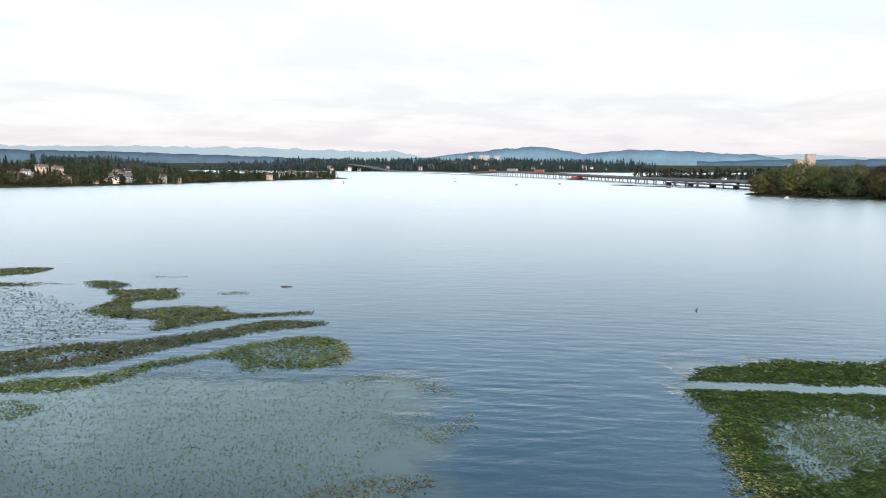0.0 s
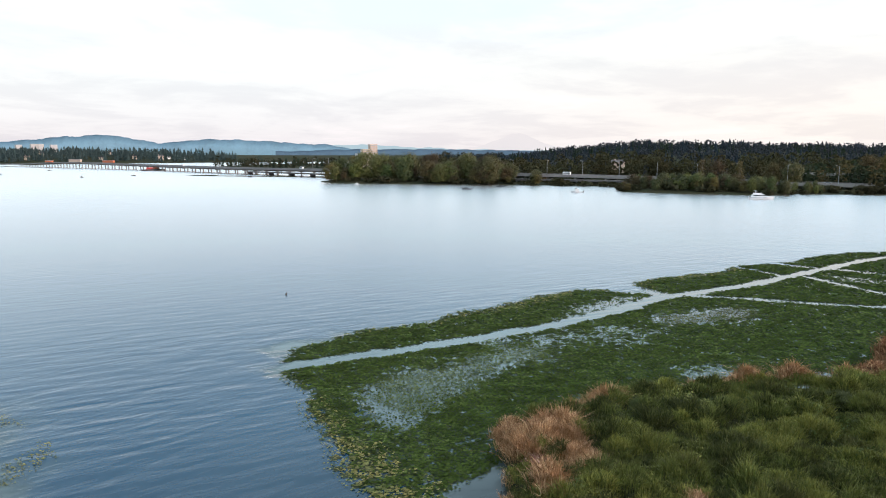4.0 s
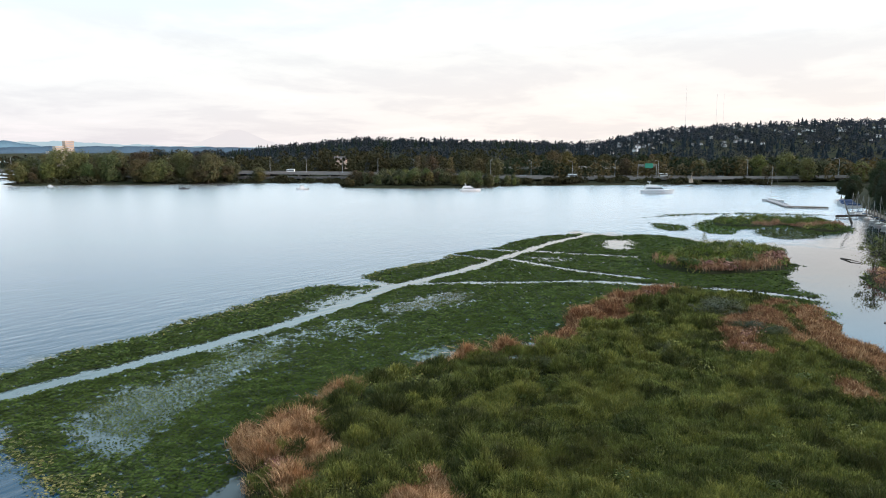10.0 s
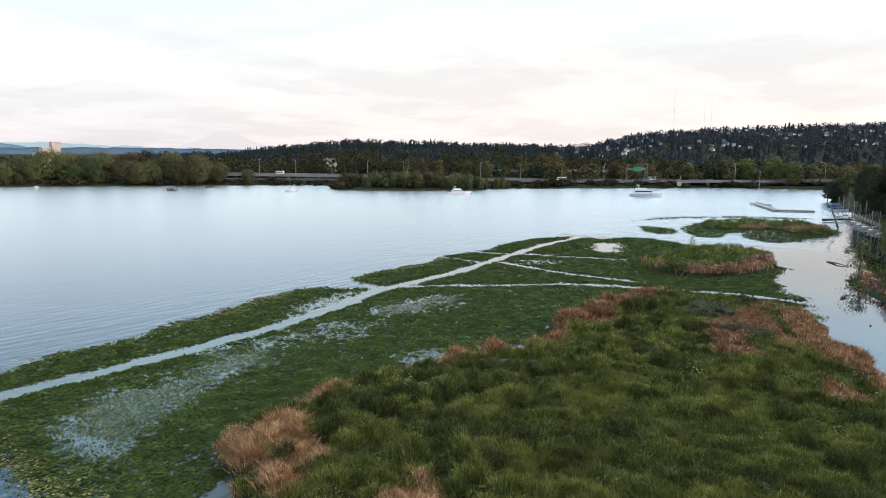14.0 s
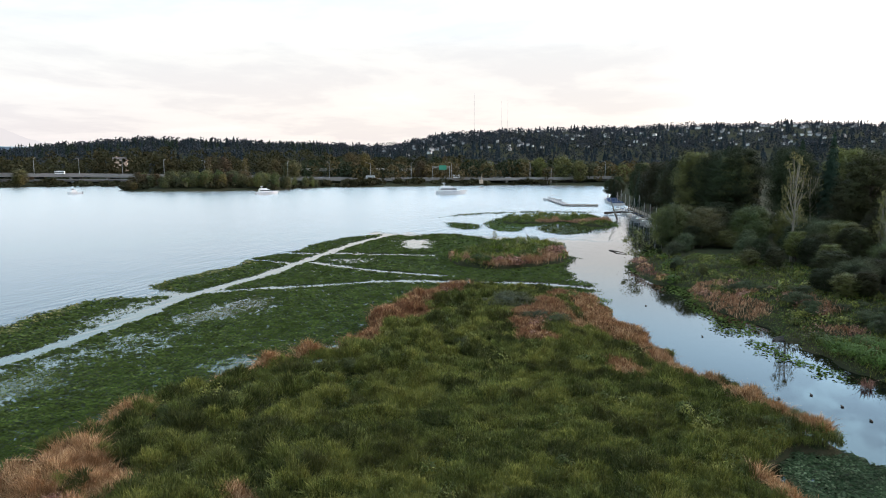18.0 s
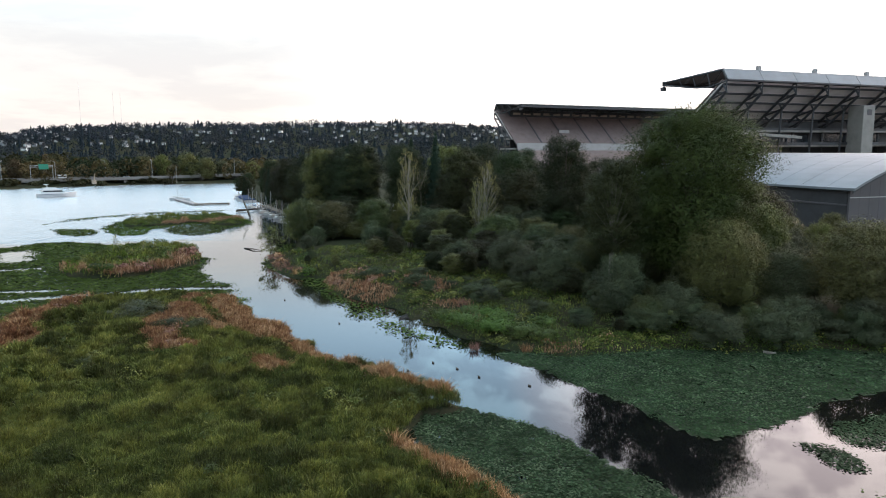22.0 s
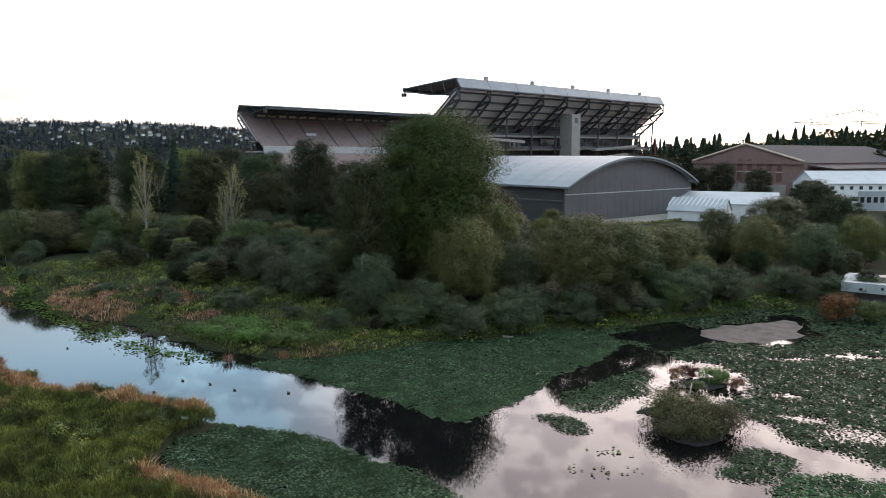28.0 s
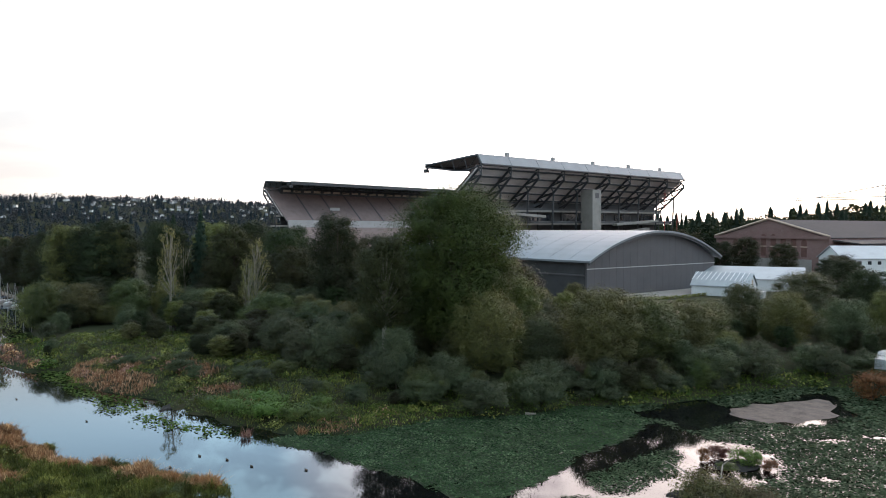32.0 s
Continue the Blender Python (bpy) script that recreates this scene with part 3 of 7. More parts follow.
bed("lily_bed", "broad bed of dark green lily pads cut by boat channels",
    [(24.0, 66), (26.6, 71.2), (31.6, 75.2), (39.3, 77.4), (46.1, 77.7), (59.3, 80.4), (74.2, 82), (83.4, 80.8), (87.4, 75), (89.8, 73.5), (92.1, 81.1), (97.8, 83.2), (107.5, 82.6), (117.1, 81.1), (126.5, 83.1), (134.5, 82.1), (139.1, 80.3), (153, 81.7), (168.4, 79.7), (179.8, 71.5), (176, 65.5), (182, 60), (182.5, 50.6), (172, 37), (161.8, 28), (157.5, 20), (144.7, 16.5), (133, 15), (121.2, 12.5), (117, 9), (105, 10), (80, 30), (60, 36), (40, 38), (30, 37), (20.3, 35), (18.6, 41.7), (19.3, 46.9), (20.6, 52.8), (22.4, 58.2)],
    50.0, 0.125, 40, M_LILY, 1.3, CHANNELS, (), 3.6, lambda x, y: np.clip((25 - x) / 4, 0, 1) + 0.5 * np.clip((y - 74) / 4, 0, 1) * (x < 125),
    thin=[(OPEN_WATER, 0.20), ([(53.5, 63.8), (60.2, 63.6), (66.4, 62.2), (63.8, 57.8), (53.8, 57.4)], 0.55), ([(75.8, 60.4), (82.2, 61.1), (92.4, 59.6), (89, 54.3), (79.3, 55), (73.5, 57.6)], 0.12), ([(60.3, 58.7), (68.1, 60), (69.7, 54.6), (60.6, 53.5)], 0.5), ([(58.5, 45), (63.4, 42.6), (62, 39.6), (56.2, 40.6)], 0.3), ([(63.5, 67.8), (75.7, 73.3), (83.8, 71.8), (76, 68.9)], 0.2), ([(129.2, 66.3), (134.2, 58.2), (128.7, 57), (125.6, 61.9)], 0.45), ([(164.9, 63), (167.8, 57), (152.4, 52.7), (150.8, 57)], 0.0), ([(22.5, 46), (26, 48), (27, 42), (25, 37), (21, 38)], 0.72), ([(27, 40), (31, 43), (34, 42.5), (30, 37)], 0.6)], mat_under=True)
for ring in (OPEN_WATER, [(75.8, 60.4), (82.2, 61.1), (92.4, 59.6), (89, 54.3), (79.3, 55), (73.5, 57.6)]):
    bed("lily_field_thin", "thin patch of small young lily leaves on still water", ring, 95, 0.062, 50, M_LILY_FAR, 2.0, keep=0.85, lift=0.02)
bed("lily_patch", "patch of lily pads off the reed island", [(114.9, 19.8), (110.9, 16.2), (110.2, 10.1), (106.4, 6.3), (102.5, 8.3), (102.3, 12.7), (106.3, 16.2)], 40, 0.13, 60, edge=0.8)
bed("lily_patch", "low lily patch in the open bay", [(215, 68), (213, 55), (200.5, 50.5), (196, 57)], 40, 0.13, 61, M_LILY, 1.2)
bed("lily_patch", "lily pads before the far reed islet", [(208, 52), (211.5, 40.5), (197, 37.6), (195, 45)], 40, 0.13, 63, M_LILY, 1.2)
bed("lily_patch", "lily pads before the far reed islet", [(214.5, 36), (218, 19.5), (202, 17.4), (190.5, 26.3), (199.5, 33.6)], 40, 0.13, 64, M_LILY, 1.2)
bed("lily_bed_outer", "lily pads round the far reed islet", [(212, 54), (236, 53.5), (250, 36), (250, 22), (236, 13.5), (219, 11.5), (209, 18), (219, 29), (209, 40)], 40, 0.13, 62, M_LILY, 1.6)
bed("lily_bed_outer", "thin line of lily pads in the open bay", [(229, 74), (251, 68), (269, 46), (273, 25), (267, 25), (261, 43), (247, 63)], 40, 0.13, 65, M_LILY, 2.0, keep=0.55, ragged=0.3)
FAR_ISLET = [(217, 49), (234, 49.5), (246, 34.4), (245.5, 24.4), (234, 16.6), (220, 14.6), (213, 19), (224, 29.1), (216, 39.6)]
# lake side: paler beds with long channels, and a wide thin field in front
LAKE = dict(mat=M_LILY_FAR, lift=0.04)
bed("lily_bed_lake", "olive lily bed on the open lake", [(-96, 139), (-89.7, 146), (-82.9, 144.6), (-82.8, 138.4), (-90, 131)], 50, 0.12, 70, edge=1.6, **LAKE)
bed("lily_bed_lake", "narrow olive lily bed on the open lake", [(-86, 125.5), (-76.9, 128.3), (-61.8, 125.6), (-73.4, 122.3), (-84, 120)], 50, 0.12, 69, edge=1.6, keep=0.75, **LAKE)
bed("lily_bed_lake", "ragged olive lily bed on the open lake", [(-68.2, 126), (-65.3, 130.5), (-58.5, 127.5), (-55.3, 122.8), (-56.3, 120.5), (-48.8, 121.8), (-43.7, 117.5), (-43.8, 111.4), (-48.7, 109.9), (-47.3, 105.5), (-42.4, 105.9), (-33.5, 105.3), (-30.9, 102.4), (-19.6, 102.2), (-23.4, 98.6), (-28.4, 95.8), (-36.7, 90.4), (-40, 91), (-42, 95), (-47, 96.7), (-55, 102.5), (-54, 108.8), (-58.5, 118.7)], 50, 0.12, 71, edge=1.6, **LAKE)
bed("lily_bed_lake", "long olive lily bed beside a channel", [(-62, 75), (-54.1, 78.8), (-47.2, 83), (-41.4, 85.3), (-35.5, 88.3), (-29.6, 92.8), (-24.3, 96.4), (-17.9, 96.6), (-15.5, 93.8), (-18.6, 91.1), (-22.7, 89.3), (-27.3, 84.8), (-32.3, 79.3), (-36.9, 75), (-41.4, 71.7), (-47.3, 67.9), (-57, 62)], 50, 0.12, 72, edge=0.9, gaps=[(-44, 77, 4, 2.4, 30, 0.4)], **LAKE)
bed("lily_bed_lake", "long olive lily bed with yellowing rim", [(-54, 62), (-46.4, 67.2), (-42.3, 69.9), (-37.9, 71.5), (-35.7, 73.2), (-31.3, 77.7), (-26.6, 83.4), (-20.6, 87.4), (-16.5, 88.8), (-13.4, 87.4), (-10.3, 83.3), (-9.4, 78.2), (-11.3, 73.2), (-15.8, 71.1), (-21.2, 73), (-24.3, 75), (-29.9, 73), (-32.8, 68.6), (-35.5, 65.8), (-40, 64.6), (-44.1, 62.6), (-52, 57)], 50, 0.12, 73, edge=1.5, old=2.6, old_side=lambda x, y: np.clip((x + 15) / 4, 0.06, 1), thin=[([(-24, 81), (-18, 84), (-13, 78), (-20, 74)], 0.6)], **LAKE)
bed("lily_bed_lake", "sparse dark lily patch on the lake", [(-46, 62), (-38.7, 63.4), (-34.5, 61.5), (-34.6, 58), (-37.9, 54.1), (-46, 52)], 44, 0.11, 78, edge=2.0, keep=0.45, **LAKE)
bed("lily_wisp", "loose lily leaves in a curved line", [(-12.4, 73.6), (-10.1, 70.4), (-6.1, 70.9), (-2.4, 68.7), (0.6, 66.7), (2.9, 61.3), (2.4, 56.6), (-0.4, 52.6), (-1.4, 53.8), (1.0, 57.5), (1.6, 61.2), (-0.4, 65), (-3, 66.9), (-6.1, 69.1), (-10.1, 67.9)], 40, 0.08, 74, M_LILY_OLD, 1.2, keep=0.45)
bed("lily_field_thin", "wide thin field of scattered lily leaves on still water", [(-48, 58), (-31, 70), (-24, 76.5), (-16, 71.5), (-9, 69.5), (-2, 63), (-1, 57), (-5, 52), (-6, 48), (-2, 45), (-3, 38), (-12, 33), (-40, 34), (-52, 45)], 30, 0.06, 75, M_LILY_FAR, 2.6, keep=0.34, lift=0.02)
bed("lily_field_thin", "scattered darker lily leaves on still water", [(-48, 58), (-31, 70), (-20, 72), (-9, 69.5), (-5, 60), (-6, 48), (-12, 33), (-40, 34), (-52, 45)], 8, 0.075, 79, M_LILY, 2.6, keep=0.22, lift=0.02)
bed("lily_wisp", "loose yellowing lily leaves", [(-8, 46), (-4, 47.2), (-1.2, 46.6), (-0.4, 44.5), (-3, 43), (-9, 42.5)], 30, 0.09, 76, M_LILY_OLD, 1.4, keep=0.5)
bed("lily_field_thin", "thin field of scattered lily leaves", [(-84, 122), (-62, 112), (-51, 101), (-42, 92.5), (-54, 81), (-70, 88), (-92, 110)], 16, 0.1, 77, M_LILY_FAR, 2.0, keep=0.4, lift=0.02)
for k, (px, py) in enumerate(((-54, 134), (-37, 117))):
    bed("lily_wisp", "small raft of lily leaves", [(px - 5, py), (px, py + 1.5), (px + 5, py + 0.4), (px + 1, py - 1.4)], 50, 0.12, 80 + k, M_LILY_FAR, 0.8, keep=0.6)
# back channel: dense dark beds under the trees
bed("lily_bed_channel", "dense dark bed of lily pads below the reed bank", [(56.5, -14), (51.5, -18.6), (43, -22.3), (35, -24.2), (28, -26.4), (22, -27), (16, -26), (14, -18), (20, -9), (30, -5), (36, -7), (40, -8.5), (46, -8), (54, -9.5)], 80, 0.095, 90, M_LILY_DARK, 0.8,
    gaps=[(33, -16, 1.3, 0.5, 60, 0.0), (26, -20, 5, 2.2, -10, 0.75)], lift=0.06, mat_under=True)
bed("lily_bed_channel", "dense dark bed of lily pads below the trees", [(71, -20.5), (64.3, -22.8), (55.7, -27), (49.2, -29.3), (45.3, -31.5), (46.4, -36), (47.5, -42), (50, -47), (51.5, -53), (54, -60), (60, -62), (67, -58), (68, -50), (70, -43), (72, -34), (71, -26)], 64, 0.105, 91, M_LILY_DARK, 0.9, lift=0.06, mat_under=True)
bed("lily_bed_channel", "dense bed of lily pads at the bank", [(167, 3), (140, 6.5), (124, 1.5), (113, -1.6), (104, -4.2), (92.6, -6), (88.5, -10.5), (96, -13), (106, -7), (120, -7), (142, 2), (165, -2)], 18, 0.14, 92, M_LILY, 1.0)
bed("lily_patch", "loose patch of lily pads in the channel", [(86.5, -9.5), (88, -12.5), (80, -17.4), (75.2, -20.5), (73.8, -15.8), (80.5, -11)], 18, 0.14, 93, M_LILY, 1.0, keep=0.85, ragged=0.36)
POOL = [(58.5, -61.6), (59.4, -66.4), (58.0, -73.7), (55.1, -73.3), (53.8, -80.5), (51.8, -90.9), (44.8, -83.8), (44.4, -77.1), (46.0, -73.1), (49.4, -70.4), (49.9, -65.5), (50.4, -62.1), (53.6, -63.6), (56.5, -60.4)]
ARM = [(50.4, -57.1), (52.5, -54.5), (50.7, -48.4), (49.4, -44.0), (48.9, -40.7), (47.0, -40.7), (46.2, -45.5), (47.9, -51.7), (49.1, -56.5)]
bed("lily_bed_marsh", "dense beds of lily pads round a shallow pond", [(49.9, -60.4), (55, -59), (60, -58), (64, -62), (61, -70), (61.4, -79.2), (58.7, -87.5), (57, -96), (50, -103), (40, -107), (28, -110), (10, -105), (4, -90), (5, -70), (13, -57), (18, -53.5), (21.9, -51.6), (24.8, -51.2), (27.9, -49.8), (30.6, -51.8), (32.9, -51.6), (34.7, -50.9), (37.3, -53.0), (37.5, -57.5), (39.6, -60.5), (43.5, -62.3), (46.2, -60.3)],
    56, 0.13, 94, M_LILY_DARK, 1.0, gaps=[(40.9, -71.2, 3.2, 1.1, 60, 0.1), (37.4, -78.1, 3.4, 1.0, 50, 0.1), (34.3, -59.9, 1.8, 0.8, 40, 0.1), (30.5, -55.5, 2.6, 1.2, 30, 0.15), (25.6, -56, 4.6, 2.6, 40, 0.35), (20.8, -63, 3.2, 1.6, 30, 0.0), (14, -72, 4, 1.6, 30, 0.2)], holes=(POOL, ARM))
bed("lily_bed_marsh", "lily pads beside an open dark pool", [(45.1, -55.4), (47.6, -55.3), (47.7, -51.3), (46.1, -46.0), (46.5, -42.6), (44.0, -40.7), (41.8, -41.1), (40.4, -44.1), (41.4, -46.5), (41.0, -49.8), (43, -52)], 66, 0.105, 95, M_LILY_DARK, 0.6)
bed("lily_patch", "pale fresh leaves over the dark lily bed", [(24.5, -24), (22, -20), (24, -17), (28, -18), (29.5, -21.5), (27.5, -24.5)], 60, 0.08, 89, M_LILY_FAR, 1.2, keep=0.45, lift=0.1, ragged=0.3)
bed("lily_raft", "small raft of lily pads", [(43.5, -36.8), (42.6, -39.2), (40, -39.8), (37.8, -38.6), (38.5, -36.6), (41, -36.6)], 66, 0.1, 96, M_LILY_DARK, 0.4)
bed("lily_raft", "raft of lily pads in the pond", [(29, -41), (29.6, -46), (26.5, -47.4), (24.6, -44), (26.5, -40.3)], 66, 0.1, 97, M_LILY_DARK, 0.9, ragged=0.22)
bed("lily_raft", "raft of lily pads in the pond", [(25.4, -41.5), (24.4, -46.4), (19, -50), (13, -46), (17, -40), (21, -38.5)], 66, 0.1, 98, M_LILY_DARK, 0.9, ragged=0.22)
bed("lily_raft", "thin raft of lily pads", [(37, -35), (36, -38), (33, -39), (33.5, -36)], 10, 0.11, 99, M_LILY, 0.8, keep=0.4, ragged=0.4)
bed("lily_raft", "thin raft of lily pads", [(35, -32), (31, -34), (30, -38), (33, -36)], 8, 0.11, 100, M_LILY, 0.8, keep=0.3, ragged=0.45)


# ---------------------------------------------------------------- reeds and marsh plants
def blades(name, label, X, Y, Z, g, height, width, mat, lean=0.25, way=None):
    """Upright leaves: a bent kite each; way (n, 2) draws their tips to one side."""
    n = len(X)
    if not n:
        return None
    hgt = height * g.uniform(0.6, 1.15, n)
    a, w = g.uniform(0, 6.28, n), width * g.uniform(0.7, 1.3, n)
    la, ln = g.uniform(0, 6.28, n), np.abs(g.normal(0, lean, n)) * hgt
    dx, dy = np.cos(a) * w, np.sin(a) * w
    ox, oy = np.cos(la) * ln, np.sin(la) * ln
    if way is not None:
        ox, oy = ox + way[:, 0] * hgt, oy + way[:, 1] * hgt
    drop = np.minimum(0.14 * np.hypot(ox, oy), 0.3 * hgt)
    V = np.empty((n, 4, 3))
    V[:, 0] = np.stack([X, Y, Z], -1)
    mx, my, mz = X + ox * 0.34, Y + oy * 0.34, Z + hgt * 0.6
    V[:, 1] = np.stack([mx + dx, my + dy, mz], -1)
    V[:, 2] = np.stack([X + ox, Y + oy, Z + hgt - drop], -1)
    V[:, 3] = np.stack([mx - dx, my - dy, mz], -1)
    return tagged(np_mesh(name, V.reshape(-1, 3), np.arange(n * 4).reshape(n, 4), mat), label, "reeds", kind="stuff")


def tussocks(X, Y, cell, seed):
    """Nearest clump of a jittered grid: distance in cells, way to it, and two random numbers of its own."""
    i, j = np.floor(X / cell), np.floor(Y / cell)
    best = np.full(len(X), 9.0)
    out = [np.zeros(len(X)) for _ in range(4)]

    def h(a, b, k):
        q = np.sin(a * 127.1 + b * 311.7 + (seed + k) * 74.7) * 43758.5453
        return q - np.floor(q)

    for di in (-1, 0, 1):
        for dj in (-1, 0, 1):
            a, b = i + di, j + dj
            ux, uy = X / cell - (a + 0.1 + 0.8 * h(a, b, 1)), Y / cell - (b + 0.1 + 0.8 * h(a, b, 2))
            d = np.hypot(ux, uy)
            k = d < best
            best = np.where(k, d, best)
            for o, v in zip(out, (ux, uy, h(a, b, 3), h(a, b, 4))):
                o[k] = v[k]
    return (best, *out)


def leaves(name, P, g, size, mat, parent=None, up=0.5, out=None, loose=0.5):
    """Loose leaves: small kite-shaped quads at the points P, facing roughly along out."""
    n = len(P)
    nrm = g.normal(0, 1, (n, 3))
    nrm[:, 2] = np.abs(nrm[:, 2]) + up
    if out is not None:
        nrm = nrm * loose + out * 1.0
    nrm /= np.linalg.norm(nrm, axis=1)[:, None]
    t = np.cross(nrm, g.normal(0, 1, (n, 3)))
    t /= np.linalg.norm(t, axis=1)[:, None] + 1e-9
    b = np.cross(nrm, t)
    L, W = (size * g.uniform(0.6, 1.35, n))[:, None], (size * g.uniform(0.35, 0.7, n))[:, None]
    V = np.stack([P - t * L, P + b * W - t * L * 0.1, P + t * L, P - b * W - t * L * 0.1], 1)
    return np_mesh(name, V.reshape(-1, 3), np.arange(n * 4).reshape(n, 4), mat, parent)


def domes(name, label, poly, depth, top, tan, height, seed, green, share_):
    """Rounded clumps of leafy growth standing in the reeds."""
    X, Y, g = scatter(poly, share_, seed + 40)
    k = g.random(len(X)) < np.clip(60 / np.hypot(X, Y), 0.1, 1) ** 1.5
    X, Y = X[k], Y[k]
    s = depth(X, Y)
    k = (s > 0.7) & (vnoise(X, Y, 5.0, seed + 41) + 0.3 * g.random(len(X)) > 0.42)
    X, Y, s = X[k], Y[k], s[k]
    far = np.clip(np.hypot(X, Y) / 48, 0.8, 3)
    rad = g.uniform(0.45, 1.3, len(X)) * np.clip(far, 1, 1.6)
    tops = top(X, Y, s) + height * g.uniform(0.6, 1.15, len(X))
    dead = g.random(len(X)) < tan(X, Y, s)
    kinds = np.where(dead, 2, (g.random(len(X)) < 0.45).astype(int))
    for kind, mat, lab in ((0, green, "leafy green clumps on a "), (1, M_REED, "yellow-green clumps on a "), (2, M_TAN, "tan dead clumps on a ")):
        q = kinds == kind
        if not q.any():
            continue
        m = 95
        d = g.normal(0, 1, (q.sum(), m, 3))
        d /= np.linalg.norm(d, axis=2)[:, :, None]
        d[:, :, 2] = np.abs(d[:, :, 2])
        R = rad[q][:, None, None] * g.uniform(0.75, 1.12, (q.sum(), m, 1))
        P = np.stack([X[q], Y[q], tops[q] - rad[q] * 0.8], -1)[:, None, :] + d * R * np.array([1, 1, 0.85])
        ob = leaves(name + "_clumps", P.reshape(-1, 3), g, np.repeat(0.1 * far[q], m), mat, None, 0.5, d.reshape(-1, 3))
        tagged(ob, lab + label, "marsh plants", kind="stuff")


def marsh(name, label, outline, dens, seed, tan, height=1.7, width=0.03, mound=0.55, herb=0.5, edge=1.2, on_land=False, green=None, clumps=0.55, rough=0.7, rust=None):
    """Reed island: soft ground, green reeds, low herbs and stands of dead tan reeds. tan(x, y, depth): share of dead reeds."""
    poly = smooth_line(outline)
    lo, hi = poly.min(0) - 2, poly.max(0) + 2
    step = max(0.9, (hi - lo).max() / 110)
    xs, ys = np.arange(lo[0], hi[0], step), np.arange(lo[1], hi[1], step)
    GX, GY = np.meshgrid(xs, ys)

    def top(X, Y, s):
        v = np.clip(s * 0.35, -0.6, mound) + (vnoise(X, Y, 4.0, seed) - 0.5) * 0.35 * np.clip(s, 0, 1)
        return np.maximum(v, land(X, Y) + 0.03) if on_land else v

    def depth(X, Y):
        return inside(poly, X, Y) + (vnoise(X, Y, 6.0, seed + 1) - 0.5) * 2 * edge + (vnoise(X, Y, 1.6, seed + 2) - 0.5) * edge

    GZ = top(GX, GY, depth(GX, GY))
    nx, ny = len(xs), len(ys)
    i, j = np.meshgrid(np.arange(ny - 1), np.arange(nx - 1), indexing="ij")
    a = (i * nx + j).ravel()
    F = np.stack([a, a + 1, a + nx + 1, a + nx], -1)
    V = np.stack([GX, GY, GZ], -1).reshape(-1, 3)
    F = F[(V[F][:, :, 2] > -0.55).any(1)]
    tagged(np_mesh(name + "_soil", V, F, M_GROUND, smooth=True), "dark wet soil of a " + label, "marsh soil", kind="structure")
    X, Y, g = scatter(poly, dens, seed)
    far = np.hypot(X, Y)
    k = g.random(len(X)) < np.clip(55 / far, 0.2, 1)
    X, Y = X[k], Y[k]
    s = depth(X, Y)
    k = (s > -2.0) & (top(X, Y, s) > -0.12) if on_land else s > 0.1
    X, Y, s = X[k], Y[k], s[k]
    # tussocks: large and small clumps, high in the middle, with dark gaps between
    d1, ux, uy, r1, r2 = tussocks(X, Y, 2.5, seed)
    d2, vx, vy, r3, r4 = tussocks(X, Y, 0.95, seed + 5)
    amp = rough(X, Y) if callable(rough) else rough
    edge_off = np.clip(1.25 - amp * np.clip((d1 - 0.28) / 0.42, 0, 1) * 1.05, 0.1, 1) * np.clip(1.2 - 0.7 * d2, 0.2, 1)
    k = g.random(len(X)) < edge_off
    X, Y, s, d1, ux, uy, r1, r2, d2, vx, vy, r3, r4 = (v[k] for v in (X, Y, s, d1, ux, uy, r1, r2, d2, vx, vy, r3, r4))
    amp = amp[k] if callable(rough) else amp
    tall = (1 - amp) * 0.75 + amp * (0.55 + 0.75 * r1) * np.clip(1.12 - 1.25 * d1 * d1, 0.18, 1.1)
    tall = tall * (0.8 + 0.45 * r3) * np.clip(1.1 - 0.35 * d2, 0.5, 1.1) + 0.22 * (vnoise(X, Y, 9.0, seed + 6) - 0.5)
    tall = np.maximum(tall, 0.15)
    way = np.stack([ux * 0.55 * amp + vx * 0.22, uy * 0.55 * amp + vy * 0.22], -1)
    big = np.clip(np.hypot(X, Y) / 48, 1, 2.4)
    dead = 0.55 * r4 + 0.3 * r2 + 0.15 * g.random(len(X)) < tan(X, Y, s)
    isherb = ~dead & (g.random(len(X)) < (herb(X, Y) if callable(herb) else herb) * (0.4 + 1.2 * r3))
    Z = top(X, Y, s) - 0.05
    domes(name, label, poly, depth, top, tan, height, seed, green or M_HERB, clumps)
    red = dead & (g.random(len(X)) < (rust(X, Y) if rust else 0.0))
    for q, mat, kind in ((dead & ~red, M_TAN, "tan dead reeds at the edge of a "), (red, M_RUST, "rust-brown dead plants on a ")):
        many = lambda a: np.repeat(a[q], 2, 0)
        n = 2 * q.sum()
        hh = height * many(tall) * 1.05
        low = hh * g.uniform(0.1, 0.75, n)
        blades(name + "_dead_reeds", kind + label, many(X) + g.normal(0, 0.22, n), many(Y) + g.normal(0, 0.22, n), many(Z) + low, g, (hh - low) * 1.1, width * many(big) * 0.68, mat, 0.55, many(way) * 1.1)
    shade = 0.6 * r2 + 0.25 * r4 + 0.15 * g.random(len(X))
    live = ~dead & ~isherb
